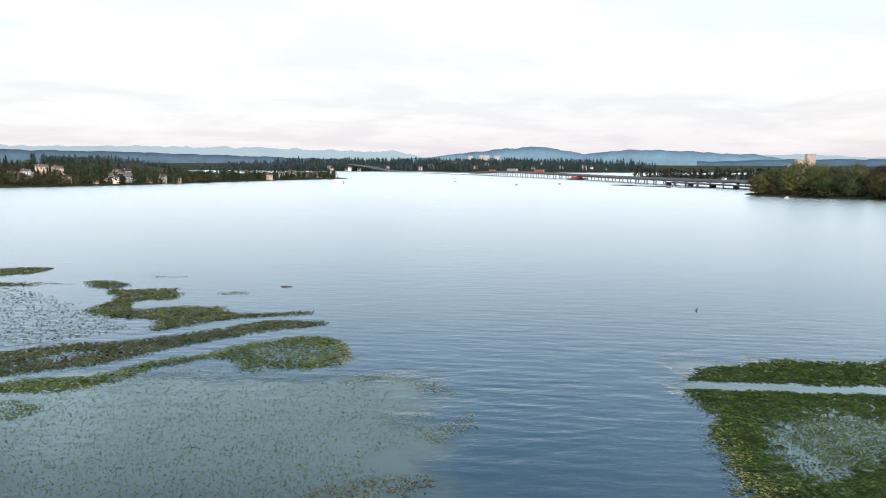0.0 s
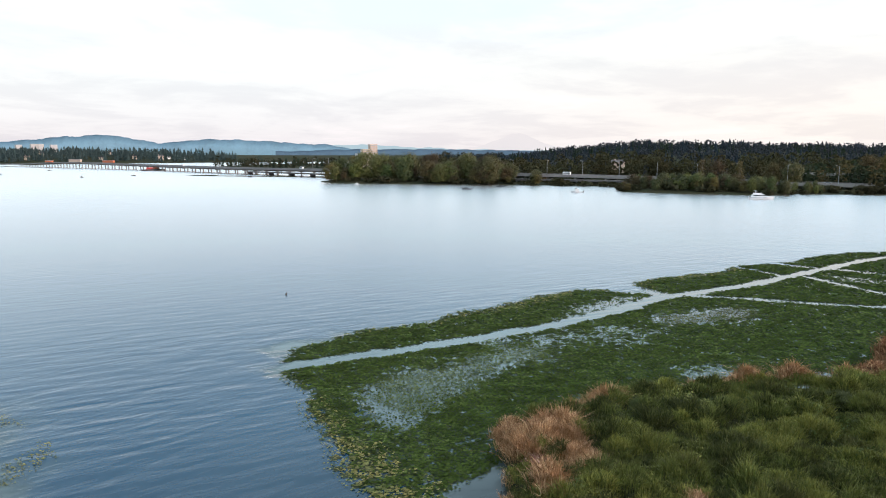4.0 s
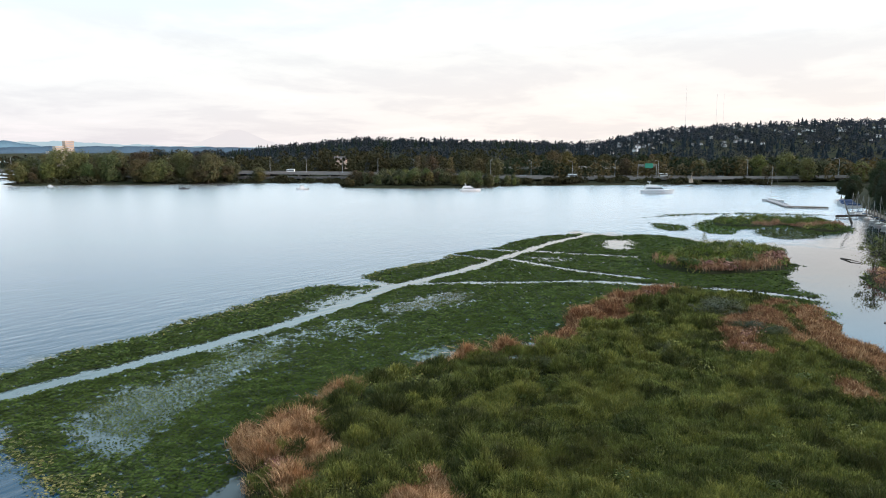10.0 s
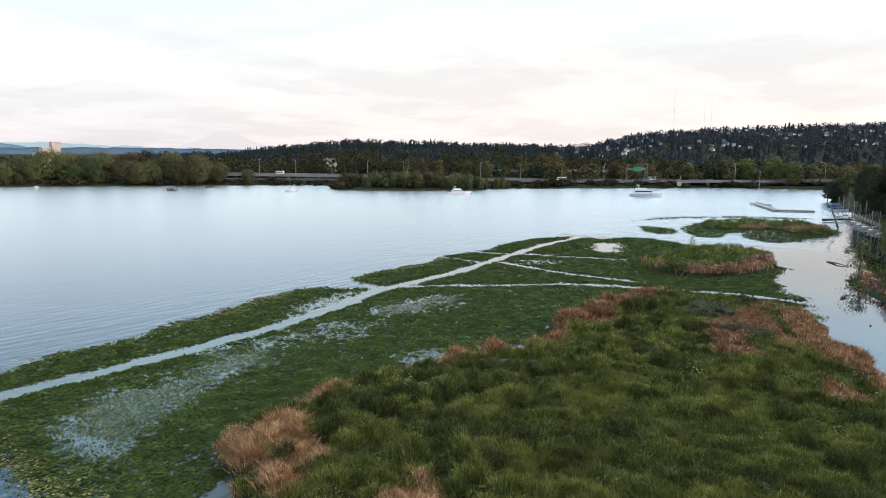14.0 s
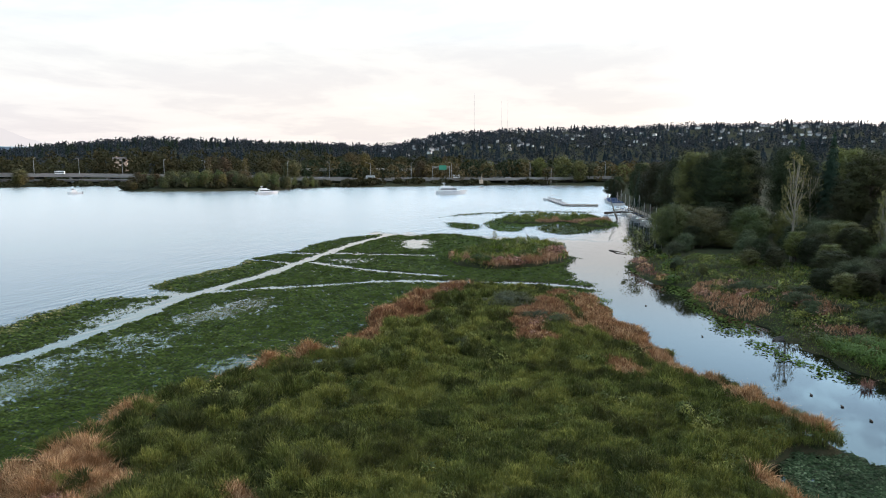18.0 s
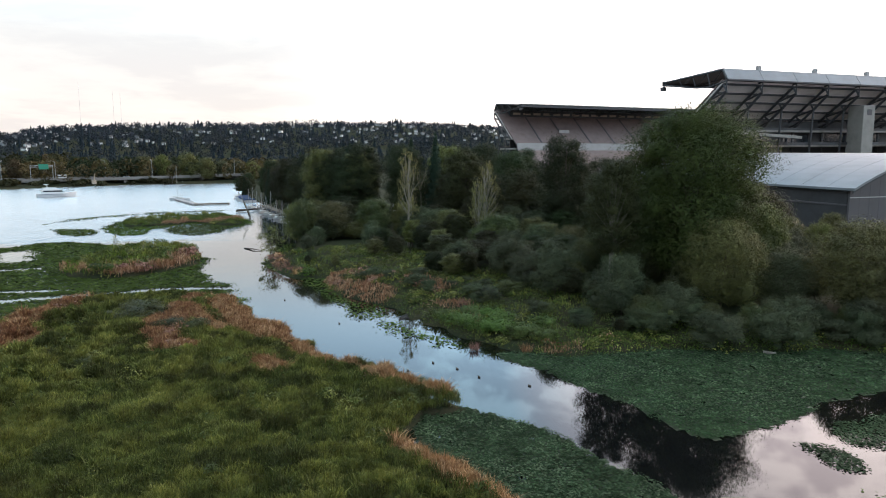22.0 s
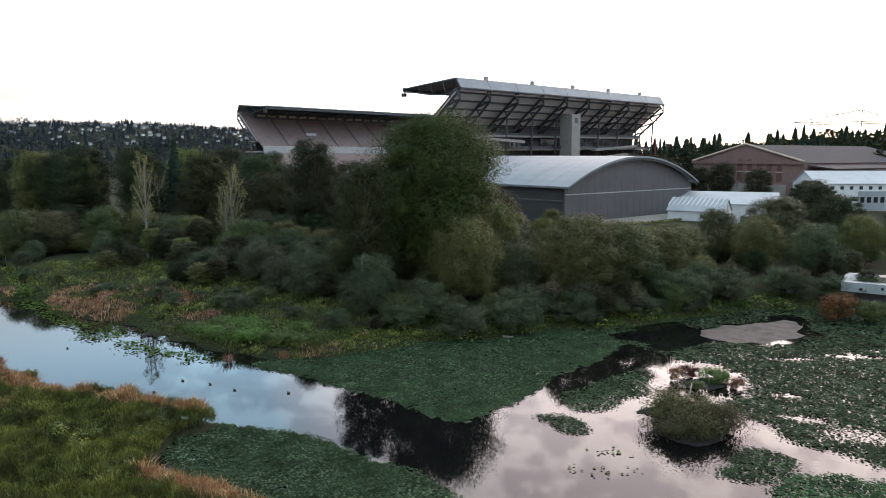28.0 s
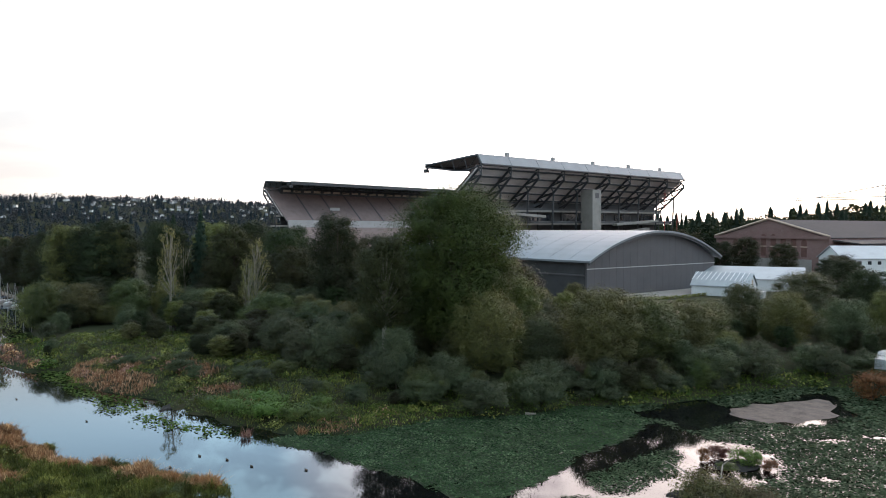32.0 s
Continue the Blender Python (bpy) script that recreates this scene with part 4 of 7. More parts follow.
    for lo, hi, mat, kind in ((0.0, 0.40, M_REED, "yellow-green reeds growing on a "), (0.40, 0.66, M_REED_MID, "green reeds growing on a "), (0.66, 1.01, M_REED_DARK, "dark green reeds growing on a ")):
        q = live & (shade >= lo) & (shade < hi)
        hh = height * tall[q]
        low = hh * g.uniform(0.3, 0.84, q.sum())
        blades(name + "_reeds", kind + label, X[q], Y[q], Z[q] + low, g, (hh - low) * 1.2, width * big[q] * 0.72, mat, 0.5, way[q] * 1.1)
    h = isherb
    m = 2
    P = np.stack([np.repeat(X[h], m), np.repeat(Y[h], m), np.repeat(Z[h] + height * tall[h] * 0.72, m)], -1)
    P += g.normal(0, 1, P.shape) * np.array([0.2, 0.2, 0.18])
    ob = leaves(name + "_herbs", P, g, (0.062 * np.repeat(big[h], m)), green or M_HERB)
    tagged(ob, "leafy green marsh plants on a " + label, "marsh plants", kind="stuff")


def band(lines, width, seed):
    """Dead reeds along lines, broken by noise."""
    curves = [(smooth_line(l, False), w) for l, w in lines]

    def f(X, Y, s):
        v = np.zeros(len(X))
        for c, w in curves:
            d = line_dist(c, X, Y)
            v = np.maximum(v, np.clip((w * (0.35 + 1.3 * vnoise(X, Y, 4.5, seed)) - d) / 0.8, 0, 1))
        return v * np.clip((vnoise(X, Y, 7.0, seed + 1) * 0.6 + vnoise(X, Y, 2.0, seed + 2) * 0.4 - 0.22) / 0.16, 0, 1) * 0.95

    return f


marsh("reed_island", "broad reed island in the lake",
      [(31.5, 40.2), (36, 40.6), (47.6, 40.8), (54, 39), (64, 34.5), (73, 32), (77, 33), (80.5, 34.6), (90, 34.8), (97.5, 34), (105, 29.5), (106.5, 21.5), (105.5, 13.5), (101, 9.6), (95, 7.3), (88, 4.6), (81, 1.6), (73, -2), (65, -7.2), (59, -10.6), (55.4, -13.6), (53.4, -9.6), (48, -8.4), (44.5, -10.5), (39, -12.6), (35.2, -13.4), (34.6, -10.9), (38.5, -8.2), (35, -6.6), (31, -4.6), (24, -4), (18, 4), (19, 18), (24, 30), (28, 35.5)],
      310, 120,
      band([([(29.8, 37.6), (32.4, 38.6), (35, 38.2)], 2.3), ([(33.2, 35.6), (31, 31.6), (28.6, 30.4)], 2.4), ([(33, 23.8), (31, 22)], 1.7), ([(36, 40), (47.6, 40.3), (54, 38.6), (64, 34.2), (73, 32), (83.5, 35.5), (95, 36), (104, 35)], 1.5), ([(81, 32.5), (88, 32), (96, 32), (103, 29)], 3.0), ([(104, 11.5), (94, 8.5), (86, 5.5), (80, 2.6)], 3.6), ([(97, 15), (90, 12), (83, 9)], 2.0), ([(90, 15), (82, 15), (76, 12)], 2.6), ([(80, 1.5), (72, -1), (64, -6.5), (57, -12)], 1.6), ([(69, 3.5), (66, 2)], 1.4), ([(46, -9), (42, -10.6), (38, -12), (36, -12.6)], 2.2), ([(35, -6.6), (30, -5)], 1.8), ([(28, 36), (25, 31), (23, 27)], 1.2)], 1, 5), rough=lambda x, y: np.clip(0.2 + (y - 14) / 20, 0.2, 0.85), rust=lambda x, y: np.clip((x - 58) / 14, 0, 1) * np.where(y < 12, 0.4, 0.75), herb=lambda x, y: 0.05 + 0.12 * np.clip((20 - y) / 16, 0, 1) * np.clip((66 - x) / 12, 0, 1), clumps=0.06)
marsh("reed_islet", "small reed islet among lily pads", [(128.5, 34), (136, 41.5), (151, 40), (166, 33.5), (161, 23.5), (149, 19.5), (139, 19), (130, 26)], 62, 130,
      band([([(129, 32), (131, 26), (139, 20), (150, 20)], 3.2), ([(131, 36), (136, 40)], 1.6)], 1, 8), herb=0.25, height=1.9)
marsh("reed_islet", "far reed islet with drift logs", FAR_ISLET, 60, 140,
      band([([(222, 36), (222, 24), (228, 16), (240, 13)], 4.0)], 1, 11), herb=0.3, height=1.3)
marsh("reed_bank", "reed bank at the foot of the trees", [(119, -6), (106, -6.5), (94.5, -13.5), (84, -16.8), (76, -20.8), (69.5, -26.5), (69, -30), (74, -37), (88, -38), (101, -33), (112, -27), (128, -25), (140, -20), (140, -7), (128, -3)], 36, 150,
      band([([(118, -8), (107, -8.5), (100, -11.5)], 3.2), ([(113, -14), (105, -18), (98, -21)], 2.2), ([(92, -20), (86, -22), (80, -22)], 1.5), ([(69.5, -28), (70, -30)], 1.4)], 1, 14), herb=0.4, height=1.05, edge=2.2, on_land=True, green=M_SEDGE, clumps=0.2)
marsh("reed_bank", "grassy rim of the wooded bank", [(70, -27), (74, -34), (72, -43), (69, -51), (69, -58), (65, -65), (63, -77), (61, -91), (56, -100), (53, -97), (57.5, -89), (59.5, -77), (61, -66), (64.5, -58), (64.5, -51), (67.5, -43), (68, -35), (67.6, -29)], 30, 156, lambda X, Y, s: X * 0 + 0.04, herb=0.6, height=0.9, edge=0.7, on_land=True)
marsh("reed_bank", "reed tuft below the shore trees", [(146, 6), (136, 5), (126, 2.5), (122, -2), (130, -4), (146, 0)], 18, 155, band([([(144, 4), (130, 2), (124, -1)], 1.6)], 1, 17), herb=0.4, height=1.2, on_land=True)
for k, (px, py) in enumerate(((72.6, -19.4), (70.4, -24.8), (36, -9.5))):
    X, Y, g = scatter(np.array([(px - 0.5, py - 0.5), (px + 0.5, py + 0.5)]), 100 if k != 2 else 60, 160 + k)
    blades("reed_tuft", "small tuft of tan dead reeds standing in the water", X, Y, X * 0 - 0.1, g, np.full(len(X), 1.1 if k != 2 else 0.7), np.full(len(X), 0.025), M_TAN, 0.6)



# ---------------------------------------------------------------- trees
M_BARK = plain("bark", (0.06, 0.045, 0.035), 0.9, 0.3, 2.0)
M_BARK_PALE = plain("pale_bark", (0.20, 0.18, 0.15), 0.85, 0.25, 2.0)
M_LEAF = {
    "cottonwood": leaf_material("cottonwood_leaves", (0.019, 0.027, 0.006), (0.039, 0.050, 0.012), (0.070, 0.079, 0.024), 0.30, (0.025, 0.037, 0.012), 0.6, 0.12, spread=0.4),
    "round": leaf_material("broad_leaves", (0.032, 0.045, 0.014), (0.065, 0.076, 0.023), (0.120, 0.123, 0.044), 0.25, (0.032, 0.050, 0.019), 0.55, 0.2),
    "olive": leaf_material("olive_leaves", (0.050, 0.055, 0.016), (0.096, 0.100, 0.030), (0.158, 0.156, 0.054), 0.25, (0.056, 0.063, 0.014), 0.6, 0.2),
    "willow": leaf_material("willow_leaves", (0.035, 0.045, 0.023), (0.064, 0.076, 0.041), (0.112, 0.126, 0.072), 0.3, (0.042, 0.056, 0.033), 0.65, 0.12),
    "dark": leaf_material("dark_leaves", (0.014, 0.022, 0.010), (0.026, 0.037, 0.016), (0.050, 0.061, 0.027), 0.2, (0.018, 0.026, 0.011), 0.65, 0.1, spread=0.4),
    "autumn": leaf_material("turning_leaves", (0.044, 0.034, 0.015), (0.076, 0.056, 0.023), (0.118, 0.088, 0.038), 0.1, (0.066, 0.058, 0.020), 0.7, 0.15),
    "pale": leaf_material("pale_yellow_leaves", (0.11, 0.115, 0.032), (0.19, 0.185, 0.06), (0.28, 0.265, 0.11), 0.4, (0.08, 0.08, 0.03), 0.6, 0.2),
    "wood": leaf_material("dense_wood_leaves", (0.016, 0.018, 0.009), (0.031, 0.033, 0.015), (0.055, 0.056, 0.026), 0.2, (0.031, 0.028, 0.013), 0.65, 0.1, spread=0.4),
    "conifer": M_CONIFER,
    "lime": leaf_material("bright_green_leaves", (0.045, 0.085, 0.014), (0.080, 0.135, 0.024), (0.130, 0.190, 0.045), 0.5, (0.050, 0.090, 0.016), 0.6, 0.2),
    "red": leaf_material("reddish_leaves", (0.075, 0.030, 0.018), (0.130, 0.050, 0.030), (0.190, 0.085, 0.050), 0.5, (0.090, 0.045, 0.020), 0.7, 0.15),
}


def make_tree(kind, h, w, seed, n, size, trunk_h=0.12, lobes=33, bark=None, sparse=False, taper=0.0, shell=0.72):
    """Meshes of a tree with its foot at the origin: trunk with limbs, and a crown of leaf clumps. Returns (trunk, crown)."""
    g = rng(seed)
    bm = bmesh.new()
    th, r0 = h * trunk_h, max(0.04, h * 0.016)
    top = Vector((g.uniform(-0.04, 0.04) * h, g.uniform(-0.04, 0.04) * h, h * 0.86))
    axis = [Vector((0, 0, -0.4)), Vector((0, 0, th)), top * 0.55 + Vector((0.01 * h, 0, 0)), top]
    for a, b, q0, q1 in zip(axis[:-1], axis[1:], (1.0, 0.8, 0.5), (0.8, 0.5, 0.1)):
        tube(bm, a, b, r0 * q0, r0 * q1, 6)
    pts, outs = [], []
    if kind == "conifer":
        rows = int(h * 1.6)
        for k in range(rows):
            t = (k + g.uniform(0, 0.6)) / rows
            z, rad = th + (h - th) * t, 0.5 * w * (1 - t) ** 0.85 + 0.1
            m = max(4, int(n / rows * (1 - t) * 2))
            a = g.uniform(0, 6.28, m)
            q = rad * np.sqrt(g.uniform(0.05, 1, m)) * (1 + 0.22 * np.cos(a * 5 + k * 2.1))
            pts.append(np.stack([q * np.cos(a), q * np.sin(a), z - q * 0.35 + g.normal(0, 0.15, m)], -1))
            outs.append(np.stack([np.cos(a), np.sin(a), a * 0 + 0.6], -1))
    else:
        per = n // lobes
        for k in range(lobes):
            t = (k + 0.5) / lobes if h > 9 else g.random()
            prof = max(0.3, 1 - abs(2 * t - 0.98) ** 3.0) ** 0.5
            a = k * 2.39996 + g.uniform(-0.5, 0.5)
            rad = 0.5 * w * prof * (g.uniform(0.35, 0.80) if h > 9 else g.uniform(0.1, 1.0))
            c = np.array([rad * math.cos(a), rad * math.sin(a), th + (h - th) * (0.08 + 0.80 * t)])
            if h <= 9:
                c[2] += h * g.uniform(-0.05, 0.16) * (1 - abs(2 * t - 1))
            lr = w * (g.uniform(0.08, 0.25) if h > 9 else g.uniform(0.05, 0.24)) * (0.75 + 0.4 * prof) * (0.78 if lobes > 50 else 1.0)
            foot = Vector((0, 0, th + (c[2] - th) * 0.45)) + Vector((top.x, top.y, 0)) * (0.4 * t)
            tube(bm, foot, Vector(c) * 0.9 + foot * 0.1, r0 * 0.34 * (1.1 - t), r0 * 0.07, 5)
            if sparse:
                for _ in range(3):
                    e = Vector(c) + Vector(g.normal(0, 0.45, 3) * lr)
                    tube(bm, foot.lerp(Vector(c), 0.6), e + Vector((0, 0, lr * 0.5)), r0 * 0.14, r0 * 0.03, 4)
            d = g.normal(0, 1, (per, 3))
            d /= np.linalg.norm(d, axis=1)[:, None]
            d[:, 2] = d[:, 2] * 0.85 + 0.12
            q = lr * (shell + (1.08 - shell) * g.random(per) ** 0.6) * (1 + 0.3 * np.sin(d[:, 0] * 7 + k) * np.sin(d[:, 1] * 6 + 2 * k) + 0.24 * np.sin(d[:, 0] * 15 + 3 * k) * np.sin(d[:, 2] * 13 + d[:, 1] * 9 + k) + 0.3 * (g.random(per) < 0.12) * g.random(per))
            pts.append(c + d * q[:, None])
            outs.append(d + np.array([c[0], c[1], 0.0]) / w * 0.8)
    P = np.concatenate(pts)
    P[:, 2] = np.maximum(P[:, 2], th * 0.3)
    tr = part("trunk", bm, bark or M_BARK)
    cr = leaves("crown", P, g, size, M_LEAF[kind] if kind in M_LEAF else M_LEAF["round"], None, 0.2, np.concatenate(outs), 0.28)
    out = (tr.data, cr.data)
    bpy.data.objects.remove(tr)
    bpy.data.objects.remove(cr)
    return out


def recolor(pair, mat):
    cr = pair[1].copy()
    cr.materials.clear()
    cr.materials.append(mat)
    return pair[0], cr


# name: (meshes, height, width)
TREES = {}


def stock(key, kind, h, w, seed, n, size, **kw):
    TREES[key] = (make_tree(kind, h, w, seed, n, size, **kw), h, w)


stock("hero", "cottonwood", 26, 16.5, 1, 230000, 0.105, trunk_h=0.09, lobes=110)
stock("poplar", "cottonwood", 20, 7.5, 2, 36000, 0.105, trunk_h=0.3, lobes=60, bark=M_BARK_PALE)
stock("tall_a", "dark", 23, 11, 3, 46000, 0.125, trunk_h=0.14, lobes=70)
stock("tall_b", "wood", 22, 10, 4, 46000, 0.125, trunk_h=0.16, lobes=66)
stock("tall_c", "olive", 21, 9, 5, 40000, 0.125, trunk_h=0.18, lobes=60)
stock("round_a", "round", 13, 10, 6, 52000, 0.1, trunk_h=0.06, lobes=75)
stock("round_b", "olive", 13, 11, 7, 56000, 0.1, trunk_h=0.06, lobes=80)
stock("willow_a", "willow", 13, 9.5, 8, 50000, 0.095, trunk_h=0.05, lobes=75)
stock("willow_b", "willow", 8, 7.5, 9, 30000, 0.085, trunk_h=0.03, lobes=54)
stock("bush_a", "willow", 4.5, 5, 10, 16000, 0.08, trunk_h=0.03, lobes=40)
stock("bush_b", "round", 4.5, 5, 11, 16000, 0.08, trunk_h=0.03, lobes=40)
stock("bush_lime", "lime", 1.7, 3.2, 12, 5000, 0.09, trunk_h=0.03, lobes=21)
M_LEAF["brownish"] = leaf_material("brownish_leaves", (0.034, 0.036, 0.014), (0.066, 0.066, 0.026), (0.12, 0.112, 0.056), 0.9, (0.075, 0.052, 0.028), 0.7, 0.15)
stock("bush_olive", "brownish", 2.2, 5.2, 18, 9000, 0.085, trunk_h=0.03, lobes=36)
stock("bush_red", "red", 2.4, 3.0, 13, 4500, 0.09, trunk_h=0.03, lobes=18)
stock("pale_tree", "pale", 16, 5.0, 14, 1500, 0.13, trunk_h=0.3, lobes=24, bark=M_BARK_PALE, sparse=True)
stock("bare_tree", "olive", 15, 5.5, 15, 420, 0.14, trunk_h=0.3, lobes=13, bark=M_BARK_PALE, sparse=True)
stock("fir", "conifer", 14, 5.5, 16, 9000, 0.26, trunk_h=0.04)
stock("leaning", "olive", 9, 7, 17, 1500, 0.16, trunk_h=0.2, lobes=30, sparse=True)
# lighter ones for the far shores
stock("far_a", "olive", 15, 12, 20, 5200, 0.34, trunk_h=0.08, lobes=27)
stock("far_b", "olive", 16, 11, 21, 5200, 0.34, trunk_h=0.08, lobes=27)
stock("far_c", "autumn", 15, 10, 22, 5200, 0.34, trunk_h=0.08, lobes=24)
stock("far_d", "round", 14, 12, 23, 5200, 0.34, trunk_h=0.05, lobes=24)
stock("far_fir", "conifer", 20, 7, 24, 1500, 0.8, trunk_h=0.05)
stock("far_pale", "autumn", 18, 6, 25, 700, 0.5, trunk_h=0.2, lobes=24, bark=M_BARK_PALE, sparse=True)


def ground_at(x, y):
    return float(land(np.array([x]), np.array([y]))[0])


def plant(key, x, y, h, w=None, label="", name="tree", z=None, turn=None, group="", lean=(0, 0), cat="tree"):
    """A tree of the stock, scaled to height h and width w, with its foot on the ground."""
    pair, h0, w0 = TREES[key]
    r, az = math.hypot(x, y), math.degrees(math.atan2(x, y))
    if 88 < az < 158 and 55 < r < (200 if az < 114 and h > 13.5 else 150) and h > 5 and z is None:
        # stand the wood back from the water's edge, keeping its skyline
        f = 1.17 if h > 8.6 else 1.07
        f = 1.10 if h > 19.5 else f
        f *= 1 + 0.08 * (az < 112 and h > 8.6)
        f = max(f, float(np.interp(az, [90, 100, 112], [205, 185, 138])) / r) if h > 13.5 and az < 114 else f
        f = max(f, 158 / r) if 8.6 < h <= 13.5 and az < 104 else f
        x, y, h, w = x * f, y * f, 22 + (h - 21) * f - 1, (w or h * w0 / h0) * f
    k = h / h0
    kw = k if w is None else w / w0
    z = max(ground_at(x, y), -0.2) - 0.05 if z is None else z
    e = new(name)
    turn = (x * 37.1 + y * 91.7) % 360 if turn is None else turn
    e.matrix_basis = Matrix.Translation((x, y, z)) @ pose(0, 0, 0, lean[0], lean[1], turn) @ Matrix.Diagonal((kw, kw, k, 1))
    tagged(e, label, cat, group)
    share("trunk", pair[0], e)
    share("crown", pair[1], e)
    return e


BIG = "full green cottonwood tree standing in the shore thicket"
plant("hero", 78.3, -49.2, 26.6, 19.5, "very large dense green cottonwood on the shore", "cottonwood_tree")
plant("poplar", 76.3, -37.4, 20.0, 7.6, "slender cottonwood with a pale bare lower trunk", "cottonwood_tree", lean=(3, 0))
plant("round_b", 65.6, -45.2, 13.4, 9.6, "grey-green willow at the edge of the water", "willow_tree")
for key, x, y, h, w, lab in (
        ("round_b", 60.5, -58.5, 13.4, 11.5, "dense olive-green shore tree"), ("round_a", 60, -65, 12.4, 9.5, "dense green shore tree"), ("round_b", 61, -73, 10.8, 9.0, "olive-green shore tree"),
        ("round_a", 74.5, -56.0, 14.2, 8.5, "green tree below the big cottonwood"), ("willow_a", 65.5, -53.0, 9.6, 7.5, "grey-green willow thicket at the water"), ("round_a", 77.5, -43.5, 10.4, 7.5, "green tree in the thicket"),
        ("tall_a", 112, -45.5, 24.0, 11.5, "tall dark green broadleaf tree"), ("tall_a", 104, -52, 20.0, 10, "tall dark green broadleaf tree"), ("tall_b", 109.5, -37.5, 18.2, 9, "tall green broadleaf tree"),
        ("tall_a", 133, -43.5, 21.0, 12, "tall dark tree in the wood"), ("tall_b", 140, -35, 21.5, 11, "tall green tree in the wood"), ("tall_a", 168, -46.8, 23.0, 13, "tall dark tree in the wood"), ("tall_c", 160, -36, 22.5, 11, "tall olive tree in the wood"),
        ("tall_a", 148, -24.5, 22.0, 11, "tall dark tree in the wood"), ("tall_c", 150, -14, 21, 9, "tall olive tree in the wood"), ("tall_a", 159, -15.7, 22.8, 11, "tall dark tree in the wood"), ("tall_c", 170, -7.2, 23.2, 10, "tall olive tree in the wood"), ("tall_a", 178, -12, 22.0, 12, "tall dark tree in the wood"),
        ("tall_b", 186, -3, 19, 11, "green tree behind the moorings"), ("tall_a", 200, -12, 22, 13, "dark tree behind the moorings"), ("tall_a", 215, -10, 18, 12, "dark tree behind the moorings"), ("tall_b", 232, -9, 16, 11, "dark tree behind the moorings"), ("tall_a", 255, -4, 15, 12, "dark tree behind the moorings"), ("tall_a", 285, -2, 15, 12, "dark tree behind the moorings"), ("tall_b", 320, 6, 14, 12, "dark tree behind the moorings"),
        ("tall_a", 190, -30, 23, 12, "dark tree in the wood"), ("tall_a", 196, -48, 23, 12, "dark tree in the wood"), ("tall_a", 182, -62, 22, 12, "dark tree in the wood"), ("tall_b", 150, -62, 20, 11, "green tree in the wood"), ("tall_a", 128, -60, 20, 11, "dark tree in the wood"), ("tall_b", 118, -68, 18, 11, "green tree in the wood"), ("tall_a", 100, -72, 16, 10, "dark tree in the wood"), ("tall_b", 90, -68, 15, 9, "green tree in the wood"),
        ("tall_b", 124, -29, 17.5, 8, "green tree in the wood"), ("tall_a", 131, -22, 17, 9, "dark tree in the wood"), ("tall_b", 139, -12, 15, 9, "dark tree in the wood"), ("tall_a", 120, -36, 17, 9, "dark tree in the wood"),
        ("round_b", 115.5, -6.5, 12.2, 6.2, "olive shore tree"), ("round_b", 106.5, -9.5, 9.6, 5.6, "olive shore tree"), ("round_a", 124, -14.5, 12, 7.5, "green shore tree"), ("round_b", 111, -18.0, 12.4, 5.5, "olive-green tree at the bank"), ("round_a", 104, -30.5, 9.4, 7, "green shrub willow"), ("round_a", 106, -22.5, 11.6, 7, "green tree at the bank"), ("round_a", 97, -29.5, 11.4, 8, "green tree at the bank"), ("round_a", 133, -5, 11, 8, "green shore tree"), ("round_b", 147, -4, 12, 8, "olive shore tree"), ("round_a", 160, -2.5, 11, 8, "green shore tree"), ("round_b", 172, -1, 10, 8, "olive shore tree"), ("round_a", 190, -4, 9, 7, "green shore tree"),
        ("willow_b", 88, -31.5, 7.0, 6.2, "grey-green willow bush"), ("willow_b", 73, -36.2, 6.4, 5.8, "grey-green willow bush"), ("willow_b", 95, -31.0, 8, 7, "grey-green willow bush"), ("willow_b", 83, -33, 8.4, 7, "grey-green willow bush"), ("willow_b", 103, -25.0, 6.6, 6, "grey-green willow bush"), ("willow_b", 69.5, -42, 6.0, 5.5, "grey-green willow bush"), ("willow_b", 88, -36, 9, 7, "grey-green willow bush"),
        ("round_a", 62, -78, 10.6, 8, "green shore tree"), ("round_a", 66, -84, 10.4, 8, "green shore tree"), ("round_b", 59.5, -93.5, 11.4, 8, "olive shore tree"), ("round_a", 68, -95, 12, 8, "green shore tree"), ("willow_a", 52.5, -96, 10.8, 7.5, "brownish-green shore tree"), ("round_a", 78, -128, 12.2, 13, "broad green tree beside the sheds"), ("tall_a", 69, -134, 13.2, 10, "dark tree beside the sheds"), ("tall_a", 60, -140, 12.5, 10, "dark tree beside the sheds"), ("round_b", 54, -111, 11.2, 8, "olive shore tree"), ("round_a", 46, -114, 11, 8, "green shore tree"), ("tall_a", 96, -176, 13, 11, "dark tree before the brick hall"), ("tall_a", 106, -186, 13, 11, "dark tree before the brick hall"), ("tall_b", 120, -215, 13, 12, "green tree before the brick hall"), ("tall_b", 152, -236, 16, 12, "green tree before the brick hall"), ("tall_b", 176, -248, 18, 13, "green tree before the brick hall"), ("tall_a", 190, -252, 16, 12, "green tree before the brick hall"), ("tall_b", 208, -254, 20, 13, "green tree beside the brick hall"), ("tall_b", 222, -262, 22, 13, "green tree beside the brick hall")):
    plant(key, x, y, h, w, lab + (" near the lake" if len(lab.split()) < 4 else ""), "tree")
